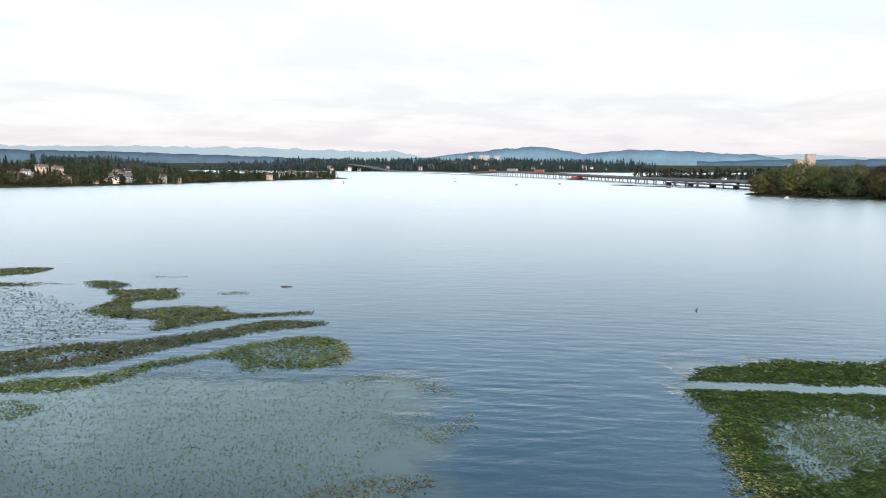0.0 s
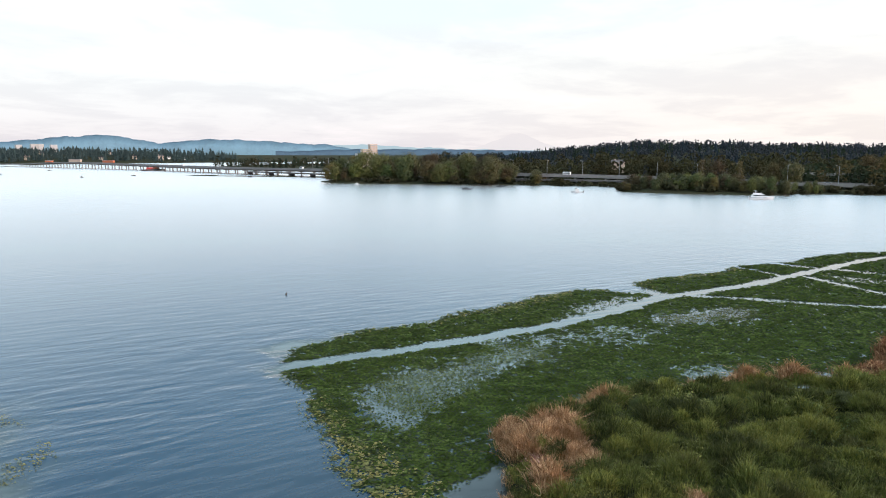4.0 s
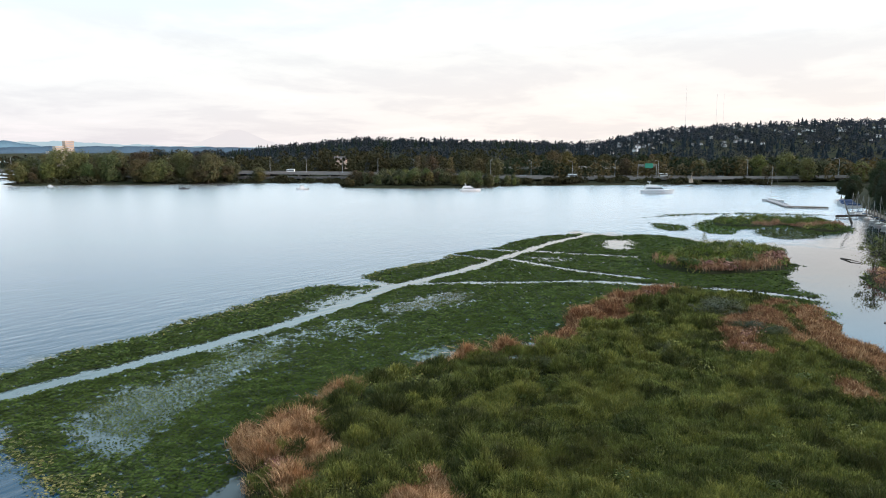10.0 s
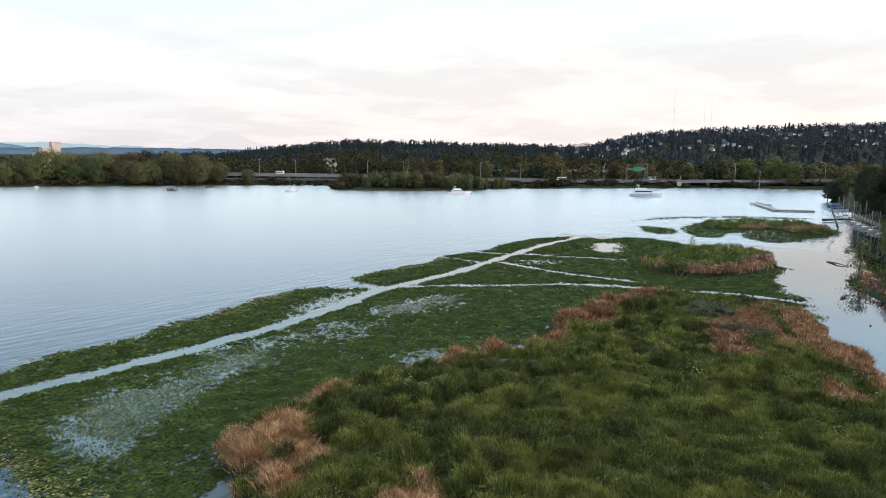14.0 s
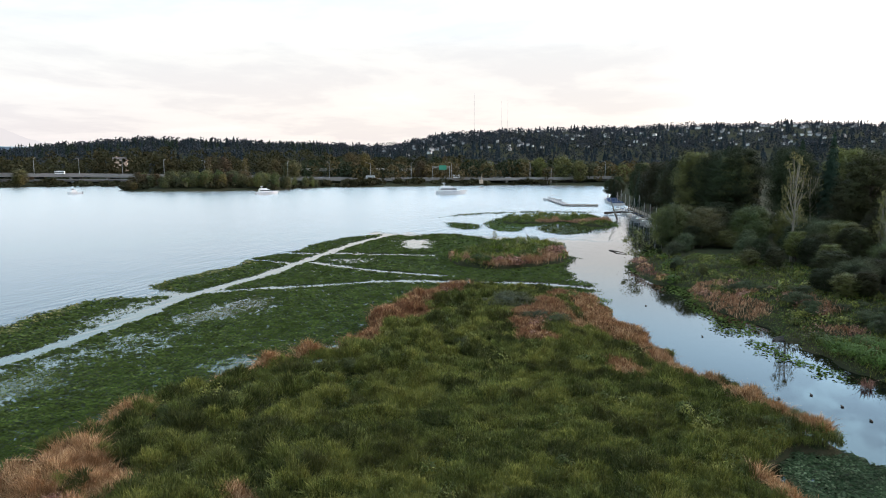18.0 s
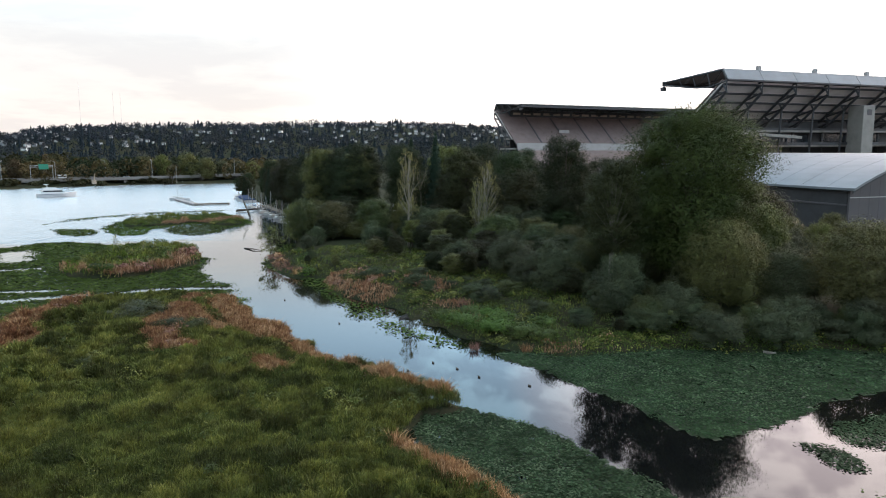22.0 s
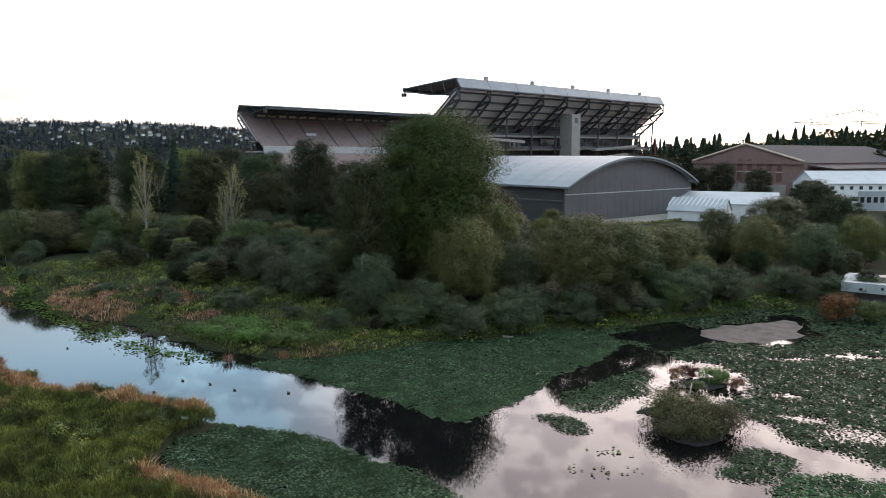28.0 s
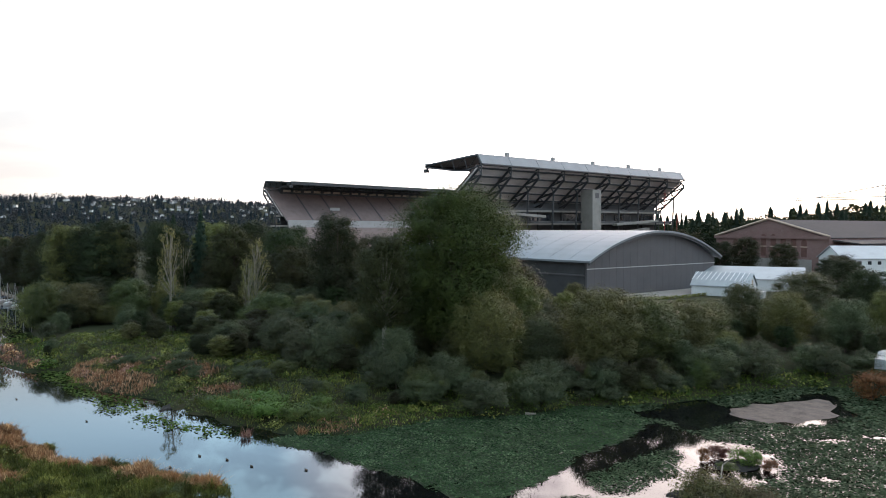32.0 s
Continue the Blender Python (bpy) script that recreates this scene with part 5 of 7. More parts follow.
for x, y, h, w, lab in ((137, -39.0, 20.4, 6.4, "thin tree with pale yellow leaves"), (141, -23.4, 23.0, 5.4, "thin tree with pale sparse leaves"), (134, -36.6, 16.0, 4.4, "thin tree with pale yellow leaves")):
    plant("pale_tree", x, y, h, w, lab, "birch_tree", z=1.0)
for x, y, h in ((136, -31.5, 19.0), (140, -26, 18), (146, -44.6, 17), (58, -84, 6)):
    plant("bare_tree", x, y, h, h * 0.27, "nearly bare tree with pale branches", "bare_tree")
plant("fir", 71, -97, 9.8, 5.0, "small dark conifer among the shore trees", "conifer_tree")
for x, y, h in ((150, -31, 24.5), (158, -27, 23.5), (260, -310, 30), (233, -330, 26)):
    plant("fir", x, y, h, 6.0, "tall dark conifer above the wood", "conifer_tree")
plant("leaning", 138, 4.5, 8.5, 7.5, "leaning shore tree with thin foliage", "tree", lean=(0, -14), turn=20)
# undergrowth that closes the wood
g = rng(280)
meadow = smooth_line([(124, 0), (106, -4), (90, -12), (70, -22), (66, -29), (72, -36), (87, -34), (98, -28), (109, -22), (122, -15)])
shown = 0
while shown < 230:
    az, r = g.uniform(89, 156), g.uniform(82, 190)
    x, y = r * math.sin(radians(az)), r * math.cos(radians(az))
    depth = float(inside(BANK, np.array([x]), np.array([y]))[0])
    if depth < 2.5 or depth > 60 or float(inside(meadow, np.array([x]), np.array([y]))[0]) > 0 or (138 < x and y < -130):
        continue
    shown += 1
    h = g.uniform(2.6, 6.0) + min(depth, 30) * (0.26 if az < 118 else 0.1)
    if az > 132 and r > 112:
        h = min(h, 4.5)
    if az < 117:
        h = min(h, 1.4 + 0.2 * depth)
    k = (("tall_a", "tall_b", "tall_b", "willow_a", "tall_c", "tall_a", "tall_b") if az < 113 else ("willow_b", "tall_b", "round_a", "willow_a", "round_b", "tall_a", "round_a"))[int(g.integers(0, 7))]
    plant(k, x, y, h, h * g.uniform(0.6, 1.0), {"willow_b": "grey-green willow scrub in the wood", "willow_a": "grey-green young willow under the trees", "tall_a": "dark young tree in the thicket", "tall_b": "green young tree in the thicket", "round_b": "olive young tree under the wood"}.get(k, "green scrub under the shore trees"), "shrub", cat="shrub", z=ground_at(x, y) - 0.1)
# dark wood behind the moorings, lower towards its far end
g = rng(290)
for k in range(64):
    az = 85.6 + 10.4 * g.random()
    r = float(np.interp(az, [85.5, 86.4, 88.2, 90, 91.7, 94, 96], [362, 348, 292, 246, 216, 196, 182])) + 4 + 30 * g.random() ** 1.4
    h = float(np.interp(az, [85.5, 86.6, 87.6, 88.6, 90, 94], [8, 11, 13, 19, 21, 22])) * g.uniform(0.7, 1.04)
    key = ("tall_a", "tall_b", "tall_a", "fir")[int(g.integers(0, 4))]
    x, y = r * math.sin(radians(az)), r * math.cos(radians(az))
    plant(key, x, y, h, h * (0.36 if key == "fir" else g.uniform(0.55, 0.8)), {"tall_a": "dark green tree behind the moorings", "tall_b": "dense dark tree behind the moorings", "fir": "dark conifer behind the moorings"}[key], "conifer_tree" if key == "fir" else "tree", z=max(ground_at(x, y), 0.2) - 0.1)
for x, y, h, key in ((160, -4, 5.0, "tall_b"), (166, -6, 6.5, "tall_a"), (171, -3.5, 4.6, "tall_b"), (177, -7, 6.5, "tall_a"), (175, -12, 8, "tall_b"), (168, -11, 7, "tall_a"), (183, -9, 7.5, "tall_b"), (155, -7, 5.5, "tall_a"), (162, -10, 7.5, "tall_b"), (150, -5, 4.4, "willow_a"), (189, -8, 7, "tall_a"), (144, -3, 3.6, "willow_b"), (181, -14, 9, "tall_a")):
    plant(key, x, y, h, h * 1.0, {"tall_a": "dark young tree on the bank", "tall_b": "dense dark shrub on the bank"}.get(key, "grey-green willow shrub on the bank"), "shrub", cat="shrub", z=max(0.2, ground_at(x, y)) - 0.1)
# low growth along the bank
for k in range(96):
    g = rng(300 + k)
    i = int(g.integers(22, 66))
    bx, by = BANK[i] * 0.5 + BANK[i + 1] * 0.5 if k % 2 else BANK[i]
    d = g.uniform(0.6, 6)
    inw = Vector((bx, by)).normalized()
    x, y = bx + inw.x * d, by + inw.y * d
    if float(inside(meadow, np.array([x]), np.array([y]))[0]) > -1:
        continue
    key = ("bush_a", "bush_b", "willow_b")[k % 3]
    h = g.uniform(1.6, 4.6) * (1.2 if key == "willow_b" else 1.0)
    h = min(h, 1.8) if y > -40 else h
    plant(key, x, y, h, h * g.uniform(0.9, 1.6), ("grey-green shrub", "dark green shrub", "grey willow scrub")[k % 3] + " along the lake bank", "shrub", cat="shrub", z=max(ground_at(x, y), 0) - 0.1)
for x, y, h, w in ((83.5, -19.8, 1.3, 3.6), (80.5, -21.4, 1.5, 4.0), (77.4, -23.4, 1.5, 4.2), (75, -25.6, 1.4, 3.8), (72.6, -27.6, 1.3, 3.4), (87, -19, 1.1, 3.2), (79, -25, 1.3, 3.4), (82, -24, 1.2, 3.6), (75.5, -28.6, 1.3, 3.4), (85, -22.4, 1.2, 3.4)):
    plant("bush_lime", x, y, h, w, "bright green leafy bush on the reed bank", "shrub", cat="shrub", z=max(0.25, ground_at(x, y)))
for x, y, h, w, key, lab in ((40.4, -57.6, 1.2, 3.0, "bush_lime", "bright green bush on a mud islet"), (42.6, -56.4, 1.3, 2.2, "bush_red", "reddish bush on a mud islet"), (40.0, -54.2, 0.8, 1.7, "bush_b", "small dark bush on a mud islet"), (38.2, -57.8, 0.9, 1.7, "bush_red", "small reddish bush on a mud islet"), (43, -54.8, 1.2, 1.2, "bush_red", "small reddish bush on a mud islet"),
                             (35.0, -46.2, 2.3, 6.4, "bush_olive", "low brownish willow bush on a mud islet"), (33.0, -47.2, 1.9, 5.0, "bush_olive", "low brownish willow bush on a mud islet"), (34.1, -44.4, 1.7, 4.8, "bush_olive", "low brownish willow bush on a mud islet"), (34.4, -49.0, 1.2, 1.8, "bush_red", "small reddish bush on a mud islet"), (37.4, -46.6, 1.2, 2.0, "bush_b", "small dark bush on a mud islet"),
                             (47.5, -93.5, 3.6, 4.6, "bush_red", "reddish bush at the lake bank"), (44.5, -96, 3.0, 4.0, "bush_b", "dark bush at the lake bank"), (21.5, -62.5, 0.8, 2.0, "bush_b", "low dark bush on a mud patch")):
    plant(key, x, y, h, w, lab, "shrub", cat="shrub", z=0.08)
g = rng(320)
for k in range(26):
    q = g.random()
    x, y = 72 + 44 * q + g.normal(0, 1.2), -33 + 19.5 * q + g.normal(0, 1.6)
    h = g.uniform(0.9, 2.4)
    plant(("bush_a", "bush_b", "bush_a")[k % 3], x, y, h, h * g.uniform(1.1, 1.7), ("low grey willow bush in the meadow", "low dark green bush in the meadow", "low grey willow bush in the meadow")[k % 3], "shrub", cat="shrub", z=max(0.2, ground_at(x, y)) - 0.05)
for x, y, h, key in ((99, -45.4, 5.5, "willow_a"), (98, -39.3, 4.6, "willow_b"), (90.5, -45.8, 5.0, "willow_b"), (93, -36.6, 3.0, "bush_a"), (86, -40, 4.2, "willow_b"), (81, -38, 3.4, "bush_a"), (76, -33.6, 2.4, "bush_a"), (108, -34, 5.6, "willow_a"), (115, -31, 5.2, "tall_b"), (121, -26, 5.5, "tall_b"), (101, -33, 3.4, "bush_b"), (94, -31.4, 2.4, "bush_a")):
    plant(key, x, y, h, h * 1.15, {"tall_b": "young dark tree at the edge of the wood"}.get(key, "grey-green willow shrub at the meadow's edge"), "shrub", cat="shrub", z=max(0.3, ground_at(x, y)) - 0.1)
plant("pale_tree", 155, 36.5, 4.6, 1.8, "slim young tree on a reed islet", "young_tree", z=0.4)
plant("pale_tree", 152.5, 30.5, 3.6, 1.5, "slim young tree on a reed islet", "young_tree", z=0.4)

# dark bushes that stand out on the reed island
for x, y, h, w in ((93, 20, 2.6, 7.0), (85, 14.5, 2.2, 4.0), (71, 20, 1.9, 2.2), (60, 29, 1.8, 2.4), (84, 11.5, 2.2, 3.4), (44, 37, 1.8, 1.8), (40.5, 36, 1.7, 1.6), (50, 33.5, 1.8, 2.0), (56, -9.4, 1.9, 2.4), (58.5, -10.6, 1.8, 2.6)):
    plant("bush_b", x, y, h, w, "dark green bush among the reeds", "shrub", cat="shrub", z=0.3)


# ---------------------------------------------------------------- mud islets and driftwood
def mud_islet(x, y, rx, ry, turn, seed):
    g = rng(seed)
    bm = bmesh.new()
    bmesh.ops.create_icosphere(bm, subdivisions=4, radius=1)
    for v in bm.verts:
        q = 1 + 0.45 * noise.noise(v.co * 1.7 + Vector((seed, 0, 0))) + 0.2 * noise.noise(v.co * 5.0)
        v.co = Vector((v.co.x * rx * q, v.co.y * ry * q, v.co.z * 0.26 * (1 + 0.9 * noise.noise(v.co * 4))))
    bm.transform(pose(x, y, -0.08, 0, 0, turn))
    ob = part("mud_islet", bm, M_MUD, smooth=True)
    return tagged(ob, "low islet of dark wet mud in the pond", "mud islet", kind="structure")


mud_islet(34.6, -46.4, 3.9, 2.8, 100, 1)
mud_islet(40.8, -56.4, 2.4, 1.6, 80, 2)
mud_islet(20.5, -63.0, 2.6, 1.4, 30, 3)
mud_islet(38.3, -46.4, 1.4, 1.0, 60, 4)
mud_islet(90, -14.8, 2.4, 0.8, -35, 5)
# wet mud, its sky sheen put into a paler matt brown
M_FLAT = plain("wet_mud_flat_sheen", (0.098, 0.072, 0.058), 0.9, 0.5, 0.5, grain=4.0, bump=0.8)
ring = smooth_line([(53.6, -71.6), (54.6, -78.4), (52.4, -88), (49.8, -89.6), (45.4, -83.9), (45.4, -78.7), (45.4, -74.8), (47.7, -72.2), (49.5, -72), (51.5, -71.4)])
ring = np.array([49.5, -79]) + (ring - np.array([49.5, -79])) * (0.72 + 0.5 * vnoise(ring[:, 0], ring[:, 1], 2.2, 5))[:, None]
bm = bmesh.new()
mid = bm.verts.new((49.5, -79, 0.05))
rim = [[bm.verts.new((49.5 + (x - 49.5) * q, -79 + (y + 79) * q, z + 0.03 * (vnoise(x * q, y * q, 1.5, 7) - 0.5))) for x, y in ring] for q, z in ((0.4, 0.04), (0.75, 0.03), (1.0, -0.03))]
for i in range(len(ring)):
    j = (i + 1) % len(ring)
    bm.faces.new((mid, rim[0][i], rim[0][j]))
    for a, b in zip(rim[:-1], rim[1:]):
        bm.faces.new((a[i], b[i], b[j], a[j]))
bmesh.ops.recalc_face_normals(bm, faces=bm.faces[:])
tagged(part("mud_flat", bm, M_FLAT, smooth=True), "flat of wet brown mud in the pond, sheen in its colour", "mud flat", kind="structure")


def log(pts, r, label="weathered grey driftwood branch lying in the water", mat=None):
    bm = bmesh.new()
    for i, (a, b) in enumerate(zip(pts[:-1], pts[1:])):
        k = len(pts) - 1
        tube(bm, a, b, r * (1 - 0.75 * i / k), r * (1 - 0.75 * (i + 1) / k), 6)
    return tagged(part("driftwood", bm, mat or M_BARK_PALE, smooth=True), label, "driftwood")


log([(38.4, -49.5, 0.1), (39.4, -49.0, 0.5), (40.5, -48.6, 1.1), (42, -48.2, 1.5)], 0.09)
log([(38.4, -49.5, 0.1), (38.0, -50.6, 0.7), (39.0, -52.2, 1.3), (38.8, -53.5, 1.9)], 0.10)
log([(38.6, -49.6, 0.1), (40.2, -50.2, 0.3), (42.2, -50.0, 0.6)], 0.07)
log([(152, 27, 0.6), (149, 31, 1.0), (146, 35, 1.5)], 0.18)
log([(240, 14, 0.2), (239, 15.5, 4.5), (238.6, 16.5, 7.5)], 0.35, "leaning dead trunk on the far reed islet")
log([(262, 20, 0.6), (266, 14, 0.8), (264, 10, 1.0)], 0.5, "dark drift log on the far reed islet", M_BARK)
log([(163.0, 11, 0.0), (160, 9, 0.25), (158, 7, 0.1)], 0.2, "dark snag lying low in the channel", M_BARK)
log([(64.6, -50.2, 0.1), (63.8, -51.2, 0.25)], 0.28, "pale log at the water's edge")


# ---------------------------------------------------------------- woods of the far shores
def firs(name, label, P, H, W, g, mat, tiers):
    """Conifers: tiers of drooping boughs round the stem, each a star of seven kites."""
    n, m = len(P), 7
    j = (np.arange(tiers)[None, :, None] + g.uniform(-0.2, 0.2, (n, tiers, 1))) / tiers
    a = np.arange(m)[None, None, :] * 2 * math.pi / m + g.uniform(0, 6.28, (n, tiers, 1))
    Hh, Ww = H[:, None, None], W[:, None, None]
    peak = np.clip(1.0 - 0.86 * j + 0 * a, 0.1, 1.0)
    foot = np.clip(peak - (0.9 / tiers + 0.10) * g.uniform(0.8, 1.15, (n, tiers, m)), 0.03, 1)
    rad = Ww * 0.5 * (1 - foot) ** 0.75 * g.uniform(0.75, 1.2, (n, tiers, m))
    X, Y, Z = P[:, 0][:, None, None], P[:, 1][:, None, None], P[:, 2][:, None, None]
    V = np.empty((n, tiers, m, 4, 3))
    for c, (turn, q, lift) in enumerate(((0, 0.0, 1.0), (-0.52, 0.72, 0.25), (0, 1.0, 0.0), (0.52, 0.72, 0.25))):
        V[..., c, 0], V[..., c, 1] = X + rad * q * np.cos(a + turn), Y + rad * q * np.sin(a + turn)
        V[..., c, 2] = Z + Hh * (foot + (peak - foot) * lift)
    return tagged(np_mesh(name, V.reshape(-1, 3), np.arange(n * tiers * m * 4).reshape(-1, 4), mat), label, "woods", kind="stuff")


def wood(name, label, P, H, W, g, mat, quads, conifer):
    """Many trees of loose leaf clumps in one object: P (n, 3) feet, H heights, W widths."""
    n = len(P)
    if conifer:
        return firs(name, label, P, H, W, g, mat, max(3, quads // 7))
    t = g.random((n, quads))
    a = g.uniform(0, 6.28, (n, quads))
    rad = 0.5 * np.sqrt(np.clip(1 - (2 * (t - 0.5)) ** 2, 0.05, 1))
    rad = rad * (0.55 + 0.5 * g.random((n, quads))) * W[:, None]
    C = np.stack([P[:, None, 0] + rad * np.cos(a), P[:, None, 1] + rad * np.sin(a), P[:, None, 2] + H[:, None] * (0.16 + 0.84 * t)], -1).reshape(-1, 3)
    s = np.repeat(W, quads) * 0.15 * min(1.0, (60 / quads) ** 0.5)
    return tagged(leaves(name, C, g, s, mat, None, 0.2), label, "woods", kind="stuff")


def grow(n, a0, a1, r0, r1, seed, name, label, h, mat, conifer, quads=26, bunch=True, low=1.0, shore=None):
    g = rng(seed)
    az = np.radians(g.uniform(a0, a1, n))
    r = np.interp(np.degrees(az), *shore) + r0 + (r1 - r0) * g.random(n) ** 1.3 if shore else np.sqrt(g.uniform(r0 * r0, r1 * r1, n)) if r1 / r0 < 1.6 else g.uniform(r0, r1, n)
    x, y = r * np.sin(az), r * np.cos(az)
    z = land(x, y)
    k = z > low
    if bunch:
        k &= vnoise(x, y, 60, seed) + 0.25 * g.random(n) > 0.3
    x, y, z = x[k], y[k], z[k]
    H = h * g.uniform(0.55, 1.2, len(x)) * (0.8 + 0.4 * vnoise(x, y, 90, seed + 1))
    W = H * g.uniform(0.42, 0.62, len(x)) if conifer else H * g.uniform(0.65, 1.0, len(x))
    return wood(name, label, np.stack([x, y, z - 0.5], -1), H, W, g, mat, quads, conifer)


M_WOOD_OLIVE = leaf_material("far_olive_wood", (0.020, 0.022, 0.011), (0.037, 0.038, 0.019), (0.064, 0.064, 0.034), 0.02, (0.036, 0.030, 0.015), 0.9, 0.05)
M_WOOD_BROWN = leaf_material("brown_wood", (0.030, 0.022, 0.014), (0.050, 0.038, 0.022), (0.080, 0.062, 0.034), 0.02, (0.040, 0.034, 0.016), 0.9, 0.05)
# far shore leaves carry the blue of the haze in their colour
M_WOOD_HAZE = leaf_material("far_shore_wood", (0.026, 0.044, 0.048), (0.040, 0.060, 0.062), (0.062, 0.082, 0.080), 0.01, (0.030, 0.050, 0.056), 0.9, 0.05)
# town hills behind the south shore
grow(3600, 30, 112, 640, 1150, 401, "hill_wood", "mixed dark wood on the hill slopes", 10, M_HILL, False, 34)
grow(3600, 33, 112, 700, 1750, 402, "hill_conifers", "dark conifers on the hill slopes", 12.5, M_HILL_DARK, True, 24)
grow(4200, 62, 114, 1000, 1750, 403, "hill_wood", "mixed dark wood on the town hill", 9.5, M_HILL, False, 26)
grow(700, 33, 66, 860, 1080, 404, "hill_conifers", "dark conifer wood along the ridge", 10, M_CONIFER, True, 34, False)
grow(460, 30, 74, 590, 760, 405, "shore_wood", "olive broadleaf wood behind the highway", 14.5, M_WOOD_OLIVE, False, 120)
grow(420, 60, 96, 520, 720, 406, "shore_wood", "green broadleaf wood behind the highway", 13, M_FOREST, False, 90)
grow(150, 60, 90, 500, 640, 407, "shore_wood", "turning broadleaf trees behind the highway", 13, M_LEAF["autumn"], False, 90)
# campus hill
grow(150, 138, 160, 430, 640, 408, "campus_conifers", "dark conifers behind the brick hall", 21, M_CONIFER, True, 90, False)
grow(420, 136, 162, 400, 640, 409, "campus_wood", "broadleaf trees behind the brick hall", 16, M_FOREST, False, 150, False)
# wooded point with houses
POINT_SHORE = ([-48, -33, -27, -21.5, -15, -9], [700, 745, 770, 830, 960, 1108])
grow(620, -46, -8.6, 3, 230, 410, "point_wood", "mixed trees among the houses of the point", 10, M_FOREST, False, 40, False, 0.2, POINT_SHORE)
grow(230, -46, -8.8, 8, 240, 411, "point_conifers", "dark conifers among the houses of the point", 13, M_CONIFER, True, 44, False, 0.2, POINT_SHORE)
grow(420, -46, -8.6, 2, 160, 412, "point_wood", "brownish trees among the houses of the point", 9, M_WOOD_BROWN, False, 44, False, 0.2, POINT_SHORE)
grow(110, -46, -8.8, -1, 60, 417, "point_wood", "dark shore trees before the houses of the point", 8.5, M_FOREST, False, 60, False, 0.0, POINT_SHORE)
grow(110, -46, -8.8, -1, 50, 418, "point_wood", "reddish brown shore trees before the houses", 7.5, M_WOOD_BROWN, False, 60, False, 0.0, POINT_SHORE)
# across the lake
grow(2200, -30, 17, 2390, 2800, 413, "far_shore_wood", "conifer wood on the far shore, tinted haze blue", 24, M_WOOD_HAZE, True, 14, False)
grow(2600, -30, 22, 2370, 2700, 414, "far_shore_wood", "broadleaf wood on the far shore, tinted haze blue", 17, M_WOOD_HAZE, False, 14, False, 0.3)
# flat shore behind the viaduct
grow(260, 11, 36, 1000, 1500, 415, "south_shore_wood", "trees behind the viaduct", 15, M_WOOD_OLIVE, False, 34, True)
grow(200, 11, 36, 1100, 1700, 416, "south_shore_wood", "dark conifers behind the viaduct", 16, M_CONIFER, True, 30, True)

# trees of the near islands on the south shore
ISLAND_KINDS = ("far_a", "far_c", "far_c", "far_d", "far_a", "far_c")
NAMES = {"far_a": "olive-green shore tree on the wooded island", "far_b": "green shore tree on the wooded island", "far_c": "turning yellow-brown tree on the wooded island", "far_d": "dark green tree on the wooded island"}
g = rng(500)
for k in range(78):
    q = g.random()
    az = 23.9 + q * 18
    r = np.interp(az, [23.8, 26, 34.5, 42], [592, 574, 548, 532]) + 1 + 62 * g.random() ** 1.5
    x, y = r * math.sin(radians(az)), r * math.cos(radians(az))
    h = (5 + 16 * g.random() ** 1.5 + 4 * (25.5 < az < 38)) * np.interp(az, [24, 26, 37, 41, 42], [0.9, 1.0, 0.95, 0.55, 0.35])
    key = ISLAND_KINDS[int(g.integers(0, 6))]
    plant(key, x, y, h, h * g.uniform(0.75, 1.05), NAMES[key], "tree", group="island trees")
for k in range(90):
    az = 47.9 + g.random() * 14.5
    r = np.interp(az, [47.5, 52, 59.5, 61, 63], [452, 447, 441, 455, 470]) + 0.5 + 32 * g.random() ** 1.3
    x, y = r * math.sin(radians(az)), r * math.cos(radians(az))
    h = g.uniform(5, 11.0) * np.interp(az, [47, 50, 60, 62.4], [0.85, 1.0, 0.95, 0.5])
    key = ("far_c", "far_d", "far_d", "far_a")[int(g.integers(0, 4))]
    plant(key, x, y, h, h * g.uniform(0.6, 0.95), NAMES[key], "tree", group="island trees")
for az, r, h, key in ((55.0, 500, 19, "far_c"), (56.6, 505, 19, "far_pale"), (53.9, 498, 20, "far_pale"), (58.9, 520, 17, "far_c"), (60.2, 515, 17, "far_a"), (65, 560, 22, "far_c"), (66, 565, 22, "far_c"), (70.6, 540, 16, "far_c"), (79, 560, 18, "far_a"), (80.4, 545, 19, "far_b"), (82.2, 530, 20, "far_a"), (83.6, 525, 17, "far_b"), (84.6, 540, 15, "far_d"), (72.6, 560, 20, "far_pale"), (73.6, 560, 18, "far_pale"), (76.2, 560, 15, "far_a"), (87, 520, 14, "far_a"), (88.6, 540, 15, "far_b"), (90.4, 520, 14, "far_d")):
    x, y = r * math.sin(radians(az)), r * math.cos(radians(az))
    plant(key, x, y, h, None, {"far_pale": "tall thin yellowing poplar by the highway"}.get(key, "tall tree by the highway on the south shore"), "tree")
g = rng(510)
az = np.where(np.arange(150) < 70, 24.5 + g.random(150) * 25, 48 + g.random(150) * 33)
r = np.interp(az, [23.8, 26, 34.5, 42, 47.5, 48, 52, 59.5, 61, 66, 76, 79, 84], [592, 574, 548, 532, 520, 452, 447, 441, 455, 478, 502, 510, 500]) + g.uniform(-2, 16, 150)
x, y = r * np.sin(np.radians(az)), r * np.cos(np.radians(az))
h = g.uniform(1.6, 4.4, 150)
wood("shore_scrub", "low olive scrub along the marshy south shore", np.stack([x, y, np.maximum(land(x, y), 0) - 0.4], -1), h, h * g.uniform(2.0, 3.2, 150), g, M_WOOD_OLIVE, 60, False)



